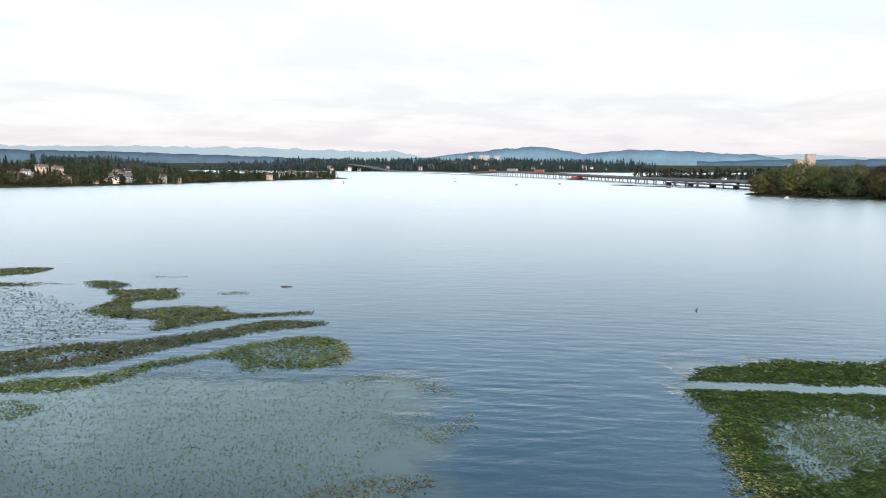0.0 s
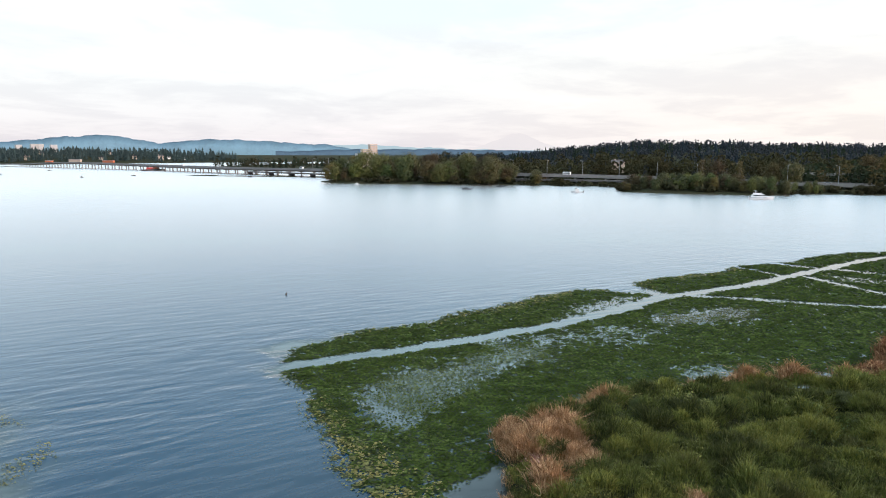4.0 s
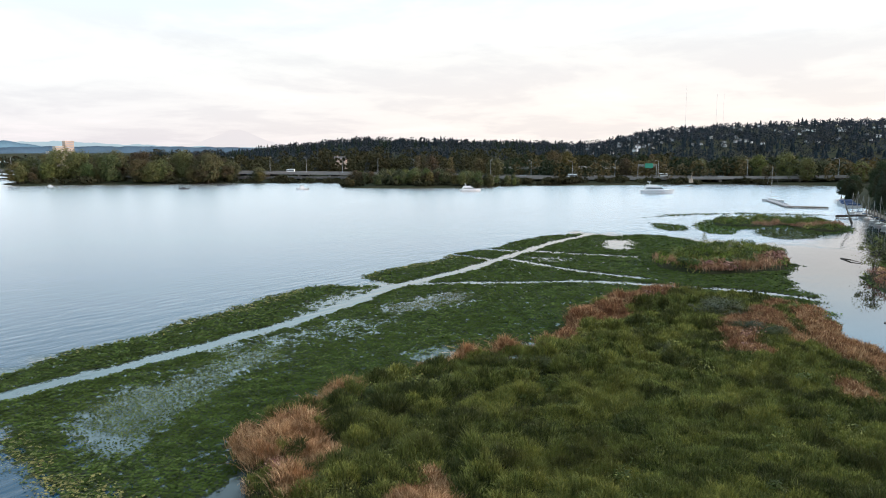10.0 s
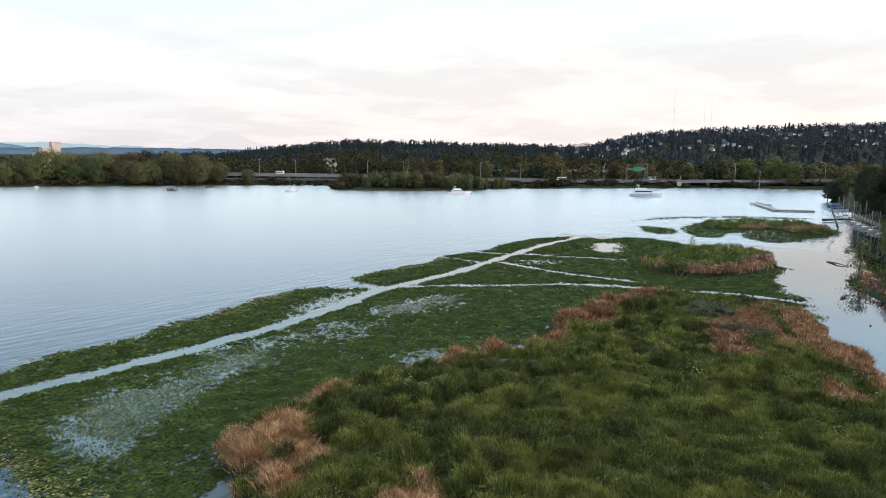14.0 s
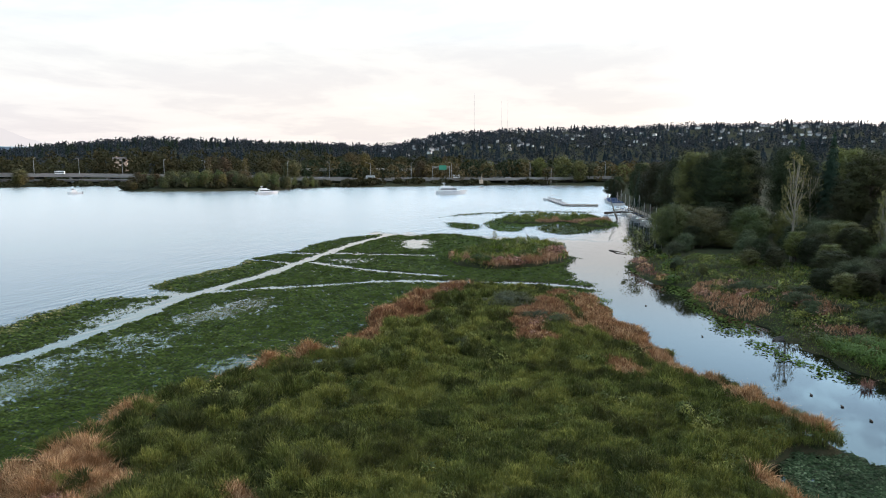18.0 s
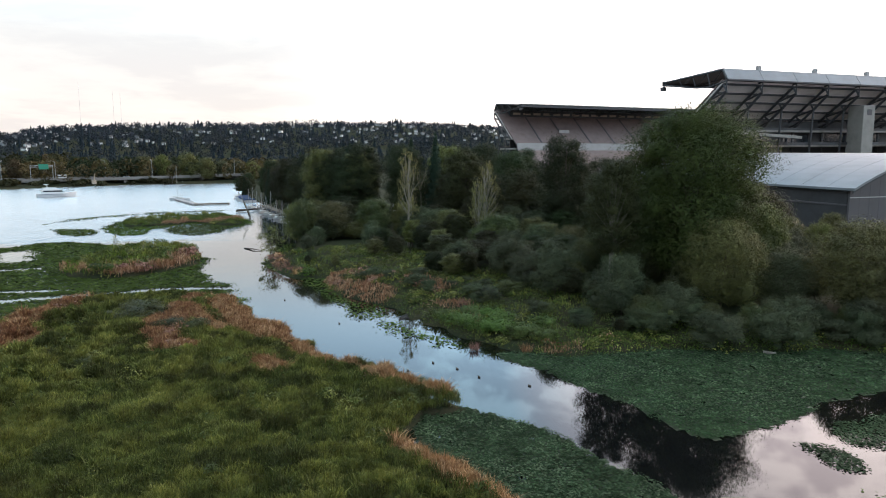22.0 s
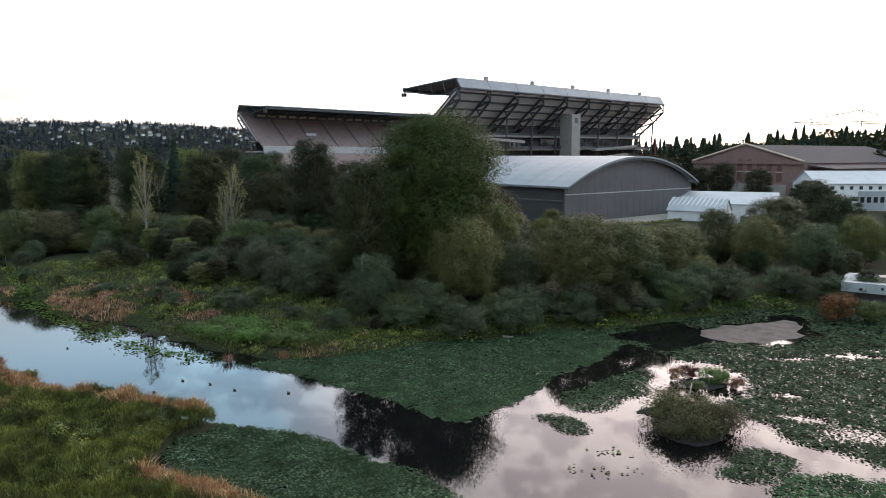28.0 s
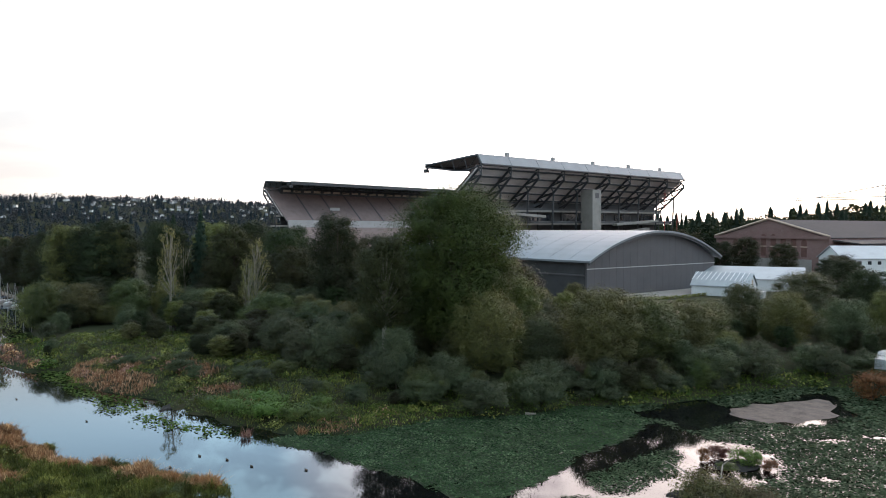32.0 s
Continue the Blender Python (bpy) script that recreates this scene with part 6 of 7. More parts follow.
# ---------------------------------------------------------------- buildings
M_STEEL = plain("dark_steel", (0.055, 0.055, 0.060), 0.55, 0.2, 1.0, 0.4)
M_CONCRETE = plain("concrete", (0.25, 0.23, 0.21), 0.85, 0.14, 0.3)
M_PRECAST = plain("pale_precast", (0.36, 0.34, 0.33), 0.8, 0.1, 0.2)
# lightened and warmed to stand in for bounce light under the stand
M_DECK = plain("deck_soffit_bounce_tint", (0.52, 0.455, 0.435), 0.8, 0.08, 0.2)
M_VIADUCT = plain("weathered_concrete", (0.19, 0.175, 0.165), 0.9, 0.18, 0.08)
M_SEATS = plain("stadium_seating", (0.20, 0.145, 0.135), 0.8, 0.14, 0.25)
M_ROOFMETAL = plain("pale_roof_metal", (0.155, 0.168, 0.182), 0.5, 0.14, 0.12, 0.1)
M_GREYPANEL = plain("grey_metal_siding", (0.078, 0.070, 0.074), 0.7, 0.1, 0.2)
M_DARKPANEL = plain("dark_siding", (0.034, 0.032, 0.034), 0.7, 0.2, 0.3)
M_WHITEMETAL = plain("white_roof_metal", (0.33, 0.355, 0.375), 0.5, 0.08, 0.3, 0.1)
M_WHITE = plain("white_paint", (0.66, 0.66, 0.66), 0.5, 0.06, 0.6)
M_CREAM = plain("cream_paint", (0.42, 0.33, 0.25), 0.7, 0.1, 0.3)
M_TANWALL = plain("tan_wall", (0.44, 0.33, 0.26), 0.8, 0.12, 0.3)
M_GREYWALL = plain("grey_wall", (0.30, 0.31, 0.33), 0.8, 0.12, 0.3)
M_SLATE = plain("dark_roof", (0.075, 0.068, 0.068), 0.85, 0.2, 0.4)
M_REDROOF = plain("brown_roof", (0.026, 0.022, 0.025), 1.0, 0.2, 0.4)
M_ASPHALT = plain("asphalt", (0.055, 0.055, 0.057), 0.9, 0.15, 0.4)
M_MASTS = plain("pale_mast_paint", (0.52, 0.50, 0.52), 0.6, 0.05, 0.5)
M_WOOD = plain("dock_wood", (0.20, 0.17, 0.14), 0.85, 0.2, 0.7)
M_DARKGLASS = plain("dark_glass", (0.018, 0.022, 0.028), 0.12, 0.2, 0.5, bump=0)
M_NAVY = plain("navy_canvas", (0.03, 0.06, 0.14), 0.8, 0.15, 0.8)
M_SIGN = plain("sign_green", (0.02, 0.20, 0.12), 0.5, 0.05, 0.6)
M_TARP = plain("orange_panel", (0.45, 0.12, 0.05), 0.6, 0.1, 0.6)
M_REDPAINT = plain("red_paint", (0.40, 0.04, 0.03), 0.45, 0.1, 0.6)
M_IVY = leaf_material("ivy_leaves", (0.10, 0.12, 0.02), (0.19, 0.20, 0.03), (0.30, 0.28, 0.06), 0.3, (0.09, 0.12, 0.025), 0.6, 0.2)


def brick_material():
    m, n, pos = material("brown_brick")
    b = n.add("ShaderNodeTexBrick", {"Vector": n.add("ShaderNodeMapping", {"Vector": pos, "Rotation": (radians(90), 0, 0)}).outputs[0], "Scale": 1.0, "Color1": (0.215, 0.118, 0.112, 1), "Color2": (0.165, 0.095, 0.092, 1), "Mortar": (0.26, 0.20, 0.17, 1), "Mortar Size": 0.02, "Brick Width": 0.6, "Row Height": 0.25})
    c = n.mix(n.range(n.noise(pos, 0.15, 5.0), 0.4, 0.65, 0.0, 0.45), b.outputs[0], (0.15, 0.085, 0.07))
    finish(n, c, 0.9)
    return m


M_BRICK = brick_material()


def thing(name, label, cat, m, group=""):
    e = new(name)
    e.matrix_basis = m
    return tagged(e, label, cat, group)


def stadium_stand(name, label, m, y0, y1, back_view):
    """A grandstand seen in section along y: back edge at x = 0, field at positive x."""
    e = thing(name, label, "grandstand", m)
    n = 9
    ys = [y0 + (y1 - y0) * i / n for i in range(n + 1)]
    # roof skins: a steep outer strip and the long cantilever, in bays
    for a, b in zip(ys[:-1], ys[1:]):
        part("roof_panel", prism([(-3.2, 48.9), (-0.4, 53.3), (0.2, 53.3), (-2.8, 48.7)], a + 0.12, b - 0.12), M_ROOFMETAL, e, "pale metal roof panel")
        part("roof_deck", prism([(0.0, 53.4), (34, 51.0), (34, 50.5), (0.0, 52.9)], a + 0.05, b - 0.05), M_STEEL, e)
    part("roof_fascia", prism([(33.6, 50.9), (34.4, 50.9), (34.4, 49.2), (33.6, 49.2)], y0, y1), M_STEEL, e)
    part("roof_coping", prism([(33.5, 51.4), (34.6, 51.4), (34.6, 50.92), (33.5, 50.92)], y0, y1), M_PRECAST, e)
    part("gutter", prism([(-3.5, 49.1), (-2.7, 49.1), (-2.7, 48.5), (-3.5, 48.5)], y0, y1), M_STEEL, e)
    for k, y in enumerate(ys):
        # roof truss
        low = [(-2.5, 48.4), (6, 46.6), (14, 46.9), (22, 48.0), (33, 49.6)]
        up = [(0, 52.8), (8, 52.2), (16, 51.7), (24, 51.2), (33.6, 50.6)]
        for name, chain in (("lower_chord", low), ("upper_chord", up)):
            bm = bmesh.new()
            for (a, b), (c, d) in zip(chain[:-1], chain[1:]):
                tube(bm, (a, y, b), (c, y, d), 0.32, n=5)
            part(name, bm, M_STEEL, e)
        for i in range(4):
            part("truss_brace", tube(bmesh.new(), (low[i][0], y, low[i][1]), (up[i][0], y, up[i][1]), 0.2, n=4), M_STEEL, e)
            part("truss_brace", tube(bmesh.new(), (up[i][0], y, up[i][1]), (low[i + 1][0], y, low[i + 1][1]), 0.2, n=4), M_STEEL, e)
        # raking frame that carries the upper deck, with zig-zag bracing
        rake = [(-1.0, 47.0), (6.0, 41.5), (13.0, 36.0), (22.0, 29.0)]
        out = [(-2.6, 44.4), (4.0, 38.4), (10.0, 33.6), (14.0, 30.0)]
        bm = bmesh.new()
        for chain in (rake, out):
            for (a, b), (c, d) in zip(chain[:-1], chain[1:]):
                tube(bm, (a, y, b), (c, y, d), 0.6, n=5)
        for i in range(3):
            tube(bm, (rake[i][0], y, rake[i][1]), (out[i][0], y, out[i][1]), 0.42, n=4)
            tube(bm, (rake[i + 1][0], y, rake[i + 1][1]), (out[i][0], y, out[i][1]), 0.42, n=4)
        tube(bm, (-2.6, y, 44.4), (-2.6, y, 48.6), 0.28, n=5)
        tube(bm, (14, y, 30), (14, y, 8), 0.5, n=6)
        tube(bm, (4, y, 38.4), (5.5, y, 8), 0.42, n=6)
        part("raking_frame", bm, M_STEEL, e)
    # upper deck in stepped bands
    for k in range(6):
        t0, t1 = k / 6, (k + 0.86) / 6
        a, b = (-0.6 + 24 * t0, 47.6 - 19 * t0), (-0.6 + 24 * t1, 47.6 - 19 * t1)
        part("deck_band", prism([a, b, (b[0], b[1] + 0.9), (a[0], a[1] + 0.9)], y0, y1), M_DECK, e, "stepped seating deck, bounce light in its pale colour")
        bm = bmesh.new()
        tube(bm, (a[0] - 0.2, y0, a[1] - 0.4), (a[0] - 0.2, y1, a[1] - 0.4), 0.45, n=5)
        part("purlin", bm, M_STEEL, e)
    part("deck_soffit", prism([(0, 48.3), (30, 24.4), (30, 24.8), (0, 48.6)], y0, y1), M_STEEL, e)
    part("upper_seating", prism([(0, 48.7), (30, 24.9), (30, 25.4), (0, 49.2)], y0, y1), M_SEATS, e)
    for k in range(1, 9):
        y = y0 + (y1 - y0) * k / 9
        part("aisle", prism([(1, 48.75), (29.5, 26.0), (29.5, 26.25), (1, 49.0)], y - 0.5, y + 0.5), M_GREYPANEL, e)
    part("deck_parapet", boxed(29.6, 30.6, y0, y1, 23.6, 26.6), M_PRECAST, e)
    part("lower_seating", prism([(31, 21), (62, 8), (62, 9), (31, 22)], y0, y1), M_SEATS, e)
    # concourses behind
    for z, x0, x1 in ((8, 6, 30), (15.5, 5, 30), (22.5, 7, 28), (29, 12, 24)):
        part("concourse_slab", boxed(x0, x1, y0, y1, z, z + 0.9), M_CONCRETE, e)
    part("concourse_wall", boxed(16, 17, y0 + 2, y1 - 2, 2, 34), M_DARKPANEL, e)
    for k in range(7):
        y = y0 + (y1 - y0) * (k + 0.5) / 7
        part("concourse_window", boxed(15.6, 15.9, y - 8, y + 8, 24.4, 28.2), M_DARKGLASS, e)
    for z in (16.4, 23.4, 29.9):
        part("guard_rail", boxed(5.2 if z < 29 else 12.2, 5.3 if z < 29 else 12.3, y0, y1, z, z + 1.1), M_STEEL, e)
    if back_view:
        for k in range(5):
            y = y0 + (y1 - y0) * (0.12 + 0.19 * k)
            part("roof_vent", boxed(0.6, 2.2, y - 0.8, y + 0.8, 53.2, 55.2, 0.1), M_PRECAST, e)
        p = part("stair_tower", boxed(-1.5, 6, -89, -81.5, 2, 40.5, 0.15), M_CONCRETE, e, "concrete stair tower")
        part("emblem", boxed(-1.62, -1.52, -86.8, -83.8, 36.2, 38.8), M_GREYPANEL, p)
        for k, (z0, z1, ya, yb) in enumerate(((28, 24, -8, -48), (22, 26, -108, -150), (17, 22, -108, -140))):
            part("stair_flight", prism([(1.5, 0), (4.5, 0), (4.5, 1.2), (1.5, 1.2)], 0, 1), M_CONCRETE, e).matrix_basis = Matrix(((1, 0, 0, 0), (0, yb - ya, 0, ya), (0, z1 - z0, 1, z0), (0, 0, 0, 1)))
        for k in range(4):
            tube_bm = bmesh.new()
            y = -150 - 7 * k
            tube(tube_bm, (2, y, 6), (0, y + 3, 44), 0.16, n=4)
            part("brace", tube_bm, M_REDPAINT if k % 2 else M_STEEL, e)
    else:
        part("press_box", boxed(2.0, 6.0, y0 + 8, y1 - 4, 44.6, 48.6), M_STEEL, e)
        # cream paint stands in for the lamplight of the press box windows
        for k in range(20):
            y = y0 + 10 + (y1 - y0 - 16) * k / 20
            part("press_window", boxed(6.0, 6.2, y, y + 5.6, 45.9, 47.3), M_CREAM, e)
        part("field_wall", boxed(30.7, 31.1, y0, y1, 20.5, 24.0), M_PRECAST, e)
        part("sign_board", boxed(20.0, 20.3, 38, 46, 33.6, 35.6), M_PRECAST, e)
    bm = bmesh.new()
    tube(bm, (29, y1 if back_view else y0, 51), (33.5, y1 if back_view else y0, 48.6), 0.2, n=5)
    box(bm, 32.6, 34.6, (y1 if back_view else y0) - 0.8, (y1 if back_view else y0) + 0.8, 47.2, 48.8)
    part("floodlight", bm, M_STEEL, e)
    return e


stadium_stand("stadium_stand", "tall steel grandstand with a pale cantilevered metal roof", pose(249.2, -167.1, 1.2, -0.5, 0, 11.1), -171, 0, True)
stadium_stand("stadium_stand", "grandstand with rows of brown-grey seats under a roof", pose(460, -137, 1.0, 0, 0, 191.1), 0, 175, False)


def arched_hall():
    e = thing("sports_hall", "grey metal indoor practice hall with a low arched roof", "sports hall", pose(146.9, -135.8, 0, 0, 0, 7.7))
    wid, ln, ez, rise = 67.6, 88.0, 12.4, 8.6
    arc = [(-wid * i / 20, ez + rise * (1 - (2 * i / 20 - 1) ** 2)) for i in range(21)]

    def sweep(lo, hi, x0, x1, name, mat, over, label=""):
        bm = bmesh.new()
        ring = [(y * (1 + over) + over * wid / 2, z) for y, z in arc]
        a = [[bm.verts.new((x, y, z + dz)) for y, z in ring] for x in (x0, x1) for dz in (lo, hi)]
        for i in range(20):
            bm.faces.new((a[0][i], a[0][i + 1], a[1][i + 1], a[1][i]))
            bm.faces.new((a[2][i], a[3][i], a[3][i + 1], a[2][i + 1]))
            bm.faces.new((a[1][i], a[1][i + 1], a[3][i + 1], a[3][i]))
            bm.faces.new((a[0][i], a[2][i], a[2][i + 1], a[0][i + 1]))
        for i in (0, 20):
            bm.faces.new((a[0][i], a[1][i], a[3][i], a[2][i]))
        bmesh.ops.recalc_face_normals(bm, faces=bm.faces[:])
        return part(name, bm, mat, e, label)

    for k in range(11):
        sweep(0.15, 0.75, -2.2 + 8.2 * k, -2.2 + 8.2 * k + 8.1, "roof_panel", M_ROOFMETAL, 0.035, "pale grey roof panel" if k == 0 else "")
    sweep(-0.5, 0.1, -1.8, -1.4, "roof_edge", M_STEEL, 0.03)
    # gable wall in upright panels with a trim line
    for k in range(20):
        bm = bmesh.new()
        (ya, za), (yb, zb) = arc[k], arc[k + 1]
        v = [bm.verts.new((x, y, z)) for x in (0.0, 0.5) for y, z in ((ya - 0.03, 1.5), (yb + 0.03, 1.5), (yb + 0.03, zb), (ya - 0.03, za))]
        for f in ((0, 1, 2, 3), (7, 6, 5, 4), (0, 3, 7, 4), (1, 5, 6, 2), (3, 2, 6, 7), (0, 4, 5, 1)):
            bm.faces.new([v[i] for i in f])
        bmesh.ops.recalc_face_normals(bm, faces=bm.faces[:])
        part("wall_panel", bm, M_GREYPANEL, e)
    part("trim", boxed(-0.12, 0.0, -wid, 0, 10.6, 10.85), M_PRECAST, e)
    part("side_wall", boxed(1, ln, -0.9, -0.4, 1.5, 12.2), M_DARKPANEL, e)
    part("side_wall", boxed(1, ln, -wid + 0.4, -wid + 0.9, 1.5, 12.2), M_DARKPANEL, e)
    part("end_wall", boxed(ln, ln + 0.5, -wid, 0, 1.5, 16), M_GREYPANEL, e)
    part("side_trim", boxed(1, ln, -0.38, -0.1, 8.6, 9.0), M_GREYPANEL, e)
    # round terrace with an ivy hedge in front
    bm = bmesh.new()
    prof = [(-14.5 * math.sin(math.pi * i / 16), -wid / 2 + 2 + 33 * math.cos(math.pi * i / 16)) for i in range(17)]
    lo = [bm.verts.new((x, y, 0.8)) for x, y in prof]
    hi = [bm.verts.new((x, y, 2.6)) for x, y in prof]
    for i in range(16):
        bm.faces.new((lo[i], lo[i + 1], hi[i + 1], hi[i]))
    bm.faces.new(hi)
    part("terrace", bm, M_CONCRETE, e)
    return e, prof


HALL, RING = arched_hall()
g = rng(610)
P = []
for (ax, ay), (bx, by) in zip(RING[:-1], RING[1:]):
    t = g.random(420)
    P.append(np.stack([ax + (bx - ax) * t - 0.5 - 0.4 * g.random(420), ay + (by - ay) * t, 0.6 + 2.5 * g.random(420)], -1))
hedge = leaves("hedge", np.concatenate(P), g, 0.3, M_IVY)
hedge.matrix_basis = HALL.matrix_basis
tagged(hedge, "yellow-green ivy hedge round the hall's terrace", "hedge")


def gable_house(e, x0, x1, y0, y1, base, eave, ridge_z, wall, roof, over=0.6, along="x"):
    """Walls and a pitched roof: the ridge runs along x or y."""
    part("wall", boxed(x0, x1, y0, y1, base, eave), wall, e)
    if along == "x":
        m_, prof = (y0 + y1) / 2, None
        for s, a in ((1, y1), (-1, y0)):
            bm = bmesh.new()
            q = [(x0 - over, a + s * over, eave - over * 0.3), (x1 + over, a + s * over, eave - over * 0.3), (x1 + over, m_, ridge_z), (x0 - over, m_, ridge_z)]
            v = [bm.verts.new(p) for p in q] + [bm.verts.new((p[0], p[1], p[2] + 0.25)) for p in q]
            for f in ((3, 2, 1, 0), (4, 5, 6, 7), (0, 1, 5, 4), (1, 2, 6, 5), (2, 3, 7, 6), (3, 0, 4, 7)):
                bm.faces.new([v[i] for i in f])
            bmesh.ops.recalc_face_normals(bm, faces=bm.faces[:])
            part("roof", bm, roof, e)
        for x in (x0, x1 - 0.3):
            bm = bmesh.new()
            v = [bm.verts.new((xx, y, z)) for xx in (x, x + 0.3) for y, z in ((y0, eave), (y1, eave), (m_, ridge_z))]
            for f in ((0, 1, 2), (5, 4, 3), (0, 3, 4, 1), (1, 4, 5, 2), (2, 5, 3, 0)):
                bm.faces.new([v[i] for i in f])
            bmesh.ops.recalc_face_normals(bm, faces=bm.faces[:])
            part("gable", bm, wall, e)


# brick hall: gable to the north-east with tall arched windows
hall2 = thing("brick_hall", "large brown brick sports hall with arched windows", "hall", pose(188.8, -282, 0, 0, 0, 90))
gable_house(hall2, -105, 0, -27.2, 27.2, 2, 18.6, 26.4, M_BRICK, M_REDROOF, 0.3)
part("parapet", prism([(0.0, 18.2), (0.8, 18.2), (0.8, 19.4), (0.0, 19.4)], -27.8, 27.8), M_BRICK, hall2)
for s in (-1, 1):
    bm = bmesh.new()
    tube(bm, (0.35, s * 27.6, 19.3), (0.35, 0, 27.0), 0.5, n=4)
    part("coping", bm, M_TANWALL, hall2)
for k in range(8):
    y = -16.5 + 33 * k / 7
    top = 20.6 - abs(k - 3.5) * 0.75
    bm = bmesh.new()
    ring = [(y - 1.25, 10.5), (y + 1.25, 10.5)] + [(y + 1.25 * math.cos(math.pi * i / 8), top - 1.25 + 1.25 * math.sin(math.pi * i / 8)) for i in range(9)]
    a = [bm.verts.new((0.02, p, q)) for p, q in ring]
    b = [bm.verts.new((0.14, p * 1.0, q)) for p, q in ring]
    for i in range(len(ring)):
        bm.faces.new((a[i], a[(i + 1) % len(ring)], b[(i + 1) % len(ring)], b[i]))
    bm.faces.new(b)
    bmesh.ops.recalc_face_normals(bm, faces=bm.faces[:])
    w = part("window", bm, plain("bricked_window", (0.125, 0.06, 0.05), 0.9, 0.2, 0.5) if k == 0 else bpy.data.materials["bricked_window"], hall2)
    part("sill", boxed(0.14, 0.4, y - 1.5, y + 1.5, 14.6, 15.0), M_TANWALL, w)
part("plinth", boxed(0.02, 0.5, -20, 20, 2, 9.5), M_CONCRETE, hall2)
# lean-to wing on its flank
part("wing_wall", boxed(-60, -3, 27.3, 38, 2, 14.5), M_BRICK, hall2)
part("wing_roof", prism([(-61, 0), (-2.5, 0), (-2.5, 0.5), (-61, 0.5)], 0, 1), M_REDROOF, hall2).matrix_basis = Matrix(((1, 0, 0, 0), (0, 11.5, 0, 27.2), (0, -2.6, 1, 17.4), (0, 0, 0, 1)))
# white sheds
shed = thing("white_shed", "white metal shed with a pitched ribbed roof", "shed", pose(128.6, -184.6, 0, 0, 0, 204))
gable_house(shed, -16, 0, -6, 6, 1.0, 5.2, 8.8, M_WHITE, M_WHITEMETAL, 0.4)
part("loft_door", boxed(0.02, 0.1, -0.9, 0.9, 5.5, 7.2), M_CREAM, shed)
part("lean_to", boxed(0.05, 4, -6, -1, 1.0, 4.0), M_WHITEMETAL, shed)
for k in range(12):
    part("roof_rib", prism([(-0.06, 0), (0.06, 0), (0.06, 0.16), (-0.06, 0.16)], 0, 6.4), M_WHITE, shed).matrix_basis = Matrix(((1, 0, 0, -15.6 + 1.35 * k), (0, -1, 0, 0.0), (0, -0.60, 1, 9.0), (0, 0, 0, 1)))
shed2 = thing("white_shed", "long low white shed behind another", "shed", pose(132.9, -217.6, 0, 0, 0, 214.6))
gable_house(shed2, -32, 0, -9, 9, 1.0, 6.0, 9.5, M_WHITE, M_WHITEMETAL, 0.4)
long_ = thing("white_building", "long white building with small square windows", "building", pose(140.6, -248, 0, 0, 0, 238.4))
gable_house(long_, -1, 44, -8, 8, 1.5, 12.0, 16.2, M_WHITE, M_WHITEMETAL, 0.5)
part("stone_base", boxed(14, 44, -8.4, -8.0, 1.5, 9.4), M_GREYWALL, long_)
for k in range(12):
    part("window", boxed(0.8 + 3.4 * k, 2.0 + 3.4 * k, -8.12, -7.98, 10.0, 11.2), M_DARKGLASS, long_)
    part("window", boxed(0.8 + 3.4 * k, 2.0 + 3.4 * k, 7.98, 8.12, 10.0, 11.2), M_DARKGLASS, long_)
    part("window", boxed(14.8 + 2.4 * k, 16.2 + 2.4 * k, -8.5, -8.4, 5.4, 7.4), M_DARKGLASS, long_)
# boathouse at the edge of the pond
boathouse = thing("boathouse", "low pale blue metal boathouse with round vents", "boathouse", pose(51.4, -102.5, -2.6, 0, 0, 203))
part("roof", prism([(-0.5, 5.1), (26, 5.1), (26, 6.5), (-0.5, 6.5)], -0.4, 9.0), M_WHITEMETAL, boathouse)
part("wall", boxed(0.6, 25, 0.6, 8.6, 0.4, 5.1), M_DARKPANEL, boathouse)
for k in range(16):
    part("seam", boxed(0.2 + 1.5 * k, 0.26 + 1.5 * k, -0.46, -0.4, 5.1, 6.5), M_GREYWALL, boathouse)
for k in range(8):
    bm = bmesh.new()
    tube(bm, (2.0 + 2.6 * k, -0.47, 5.6 + 0.3 * (k % 2)), (2.0 + 2.6 * k, -0.4, 5.6 + 0.3 * (k % 2)), 0.2, n=12)
    part("vent", bm, M_DARKGLASS, boathouse)
# construction crane far off
crane = thing("tower_crane", "tower crane far behind the trees", "crane", pose(267, -537, 0, 0, 0, 206))
bm = bmesh.new()
for a, b in (((0, 0, 10), (0, 0, 55)), ((-59, 0, 45), (27, 0, 45)), ((-59, 0, 46.6), (27, 0, 46.6)), ((0, 0, 55), (-46, 0, 46.5)), ((0, 0, 55), (22, 0, 46.5))):
    tube(bm, a, b, 0.35, n=4)
part("mast_and_jib", bm, M_PRECAST, crane)
for k, (az, r, h) in enumerate(((75.0, 1500, 152), (77.2, 1520, 138), (77.7, 1540, 138))):
    bm = bmesh.new()
    tube(bm, (0, 0, 40), (0, 0, h), 0.26, 0.14, n=4)
    e = thing("radio_mast", "thin radio mast on the town hill", "mast", pose(r * math.sin(radians(az)), r * math.cos(radians(az)), 0))
    part("mast", bm, M_MASTS, e)


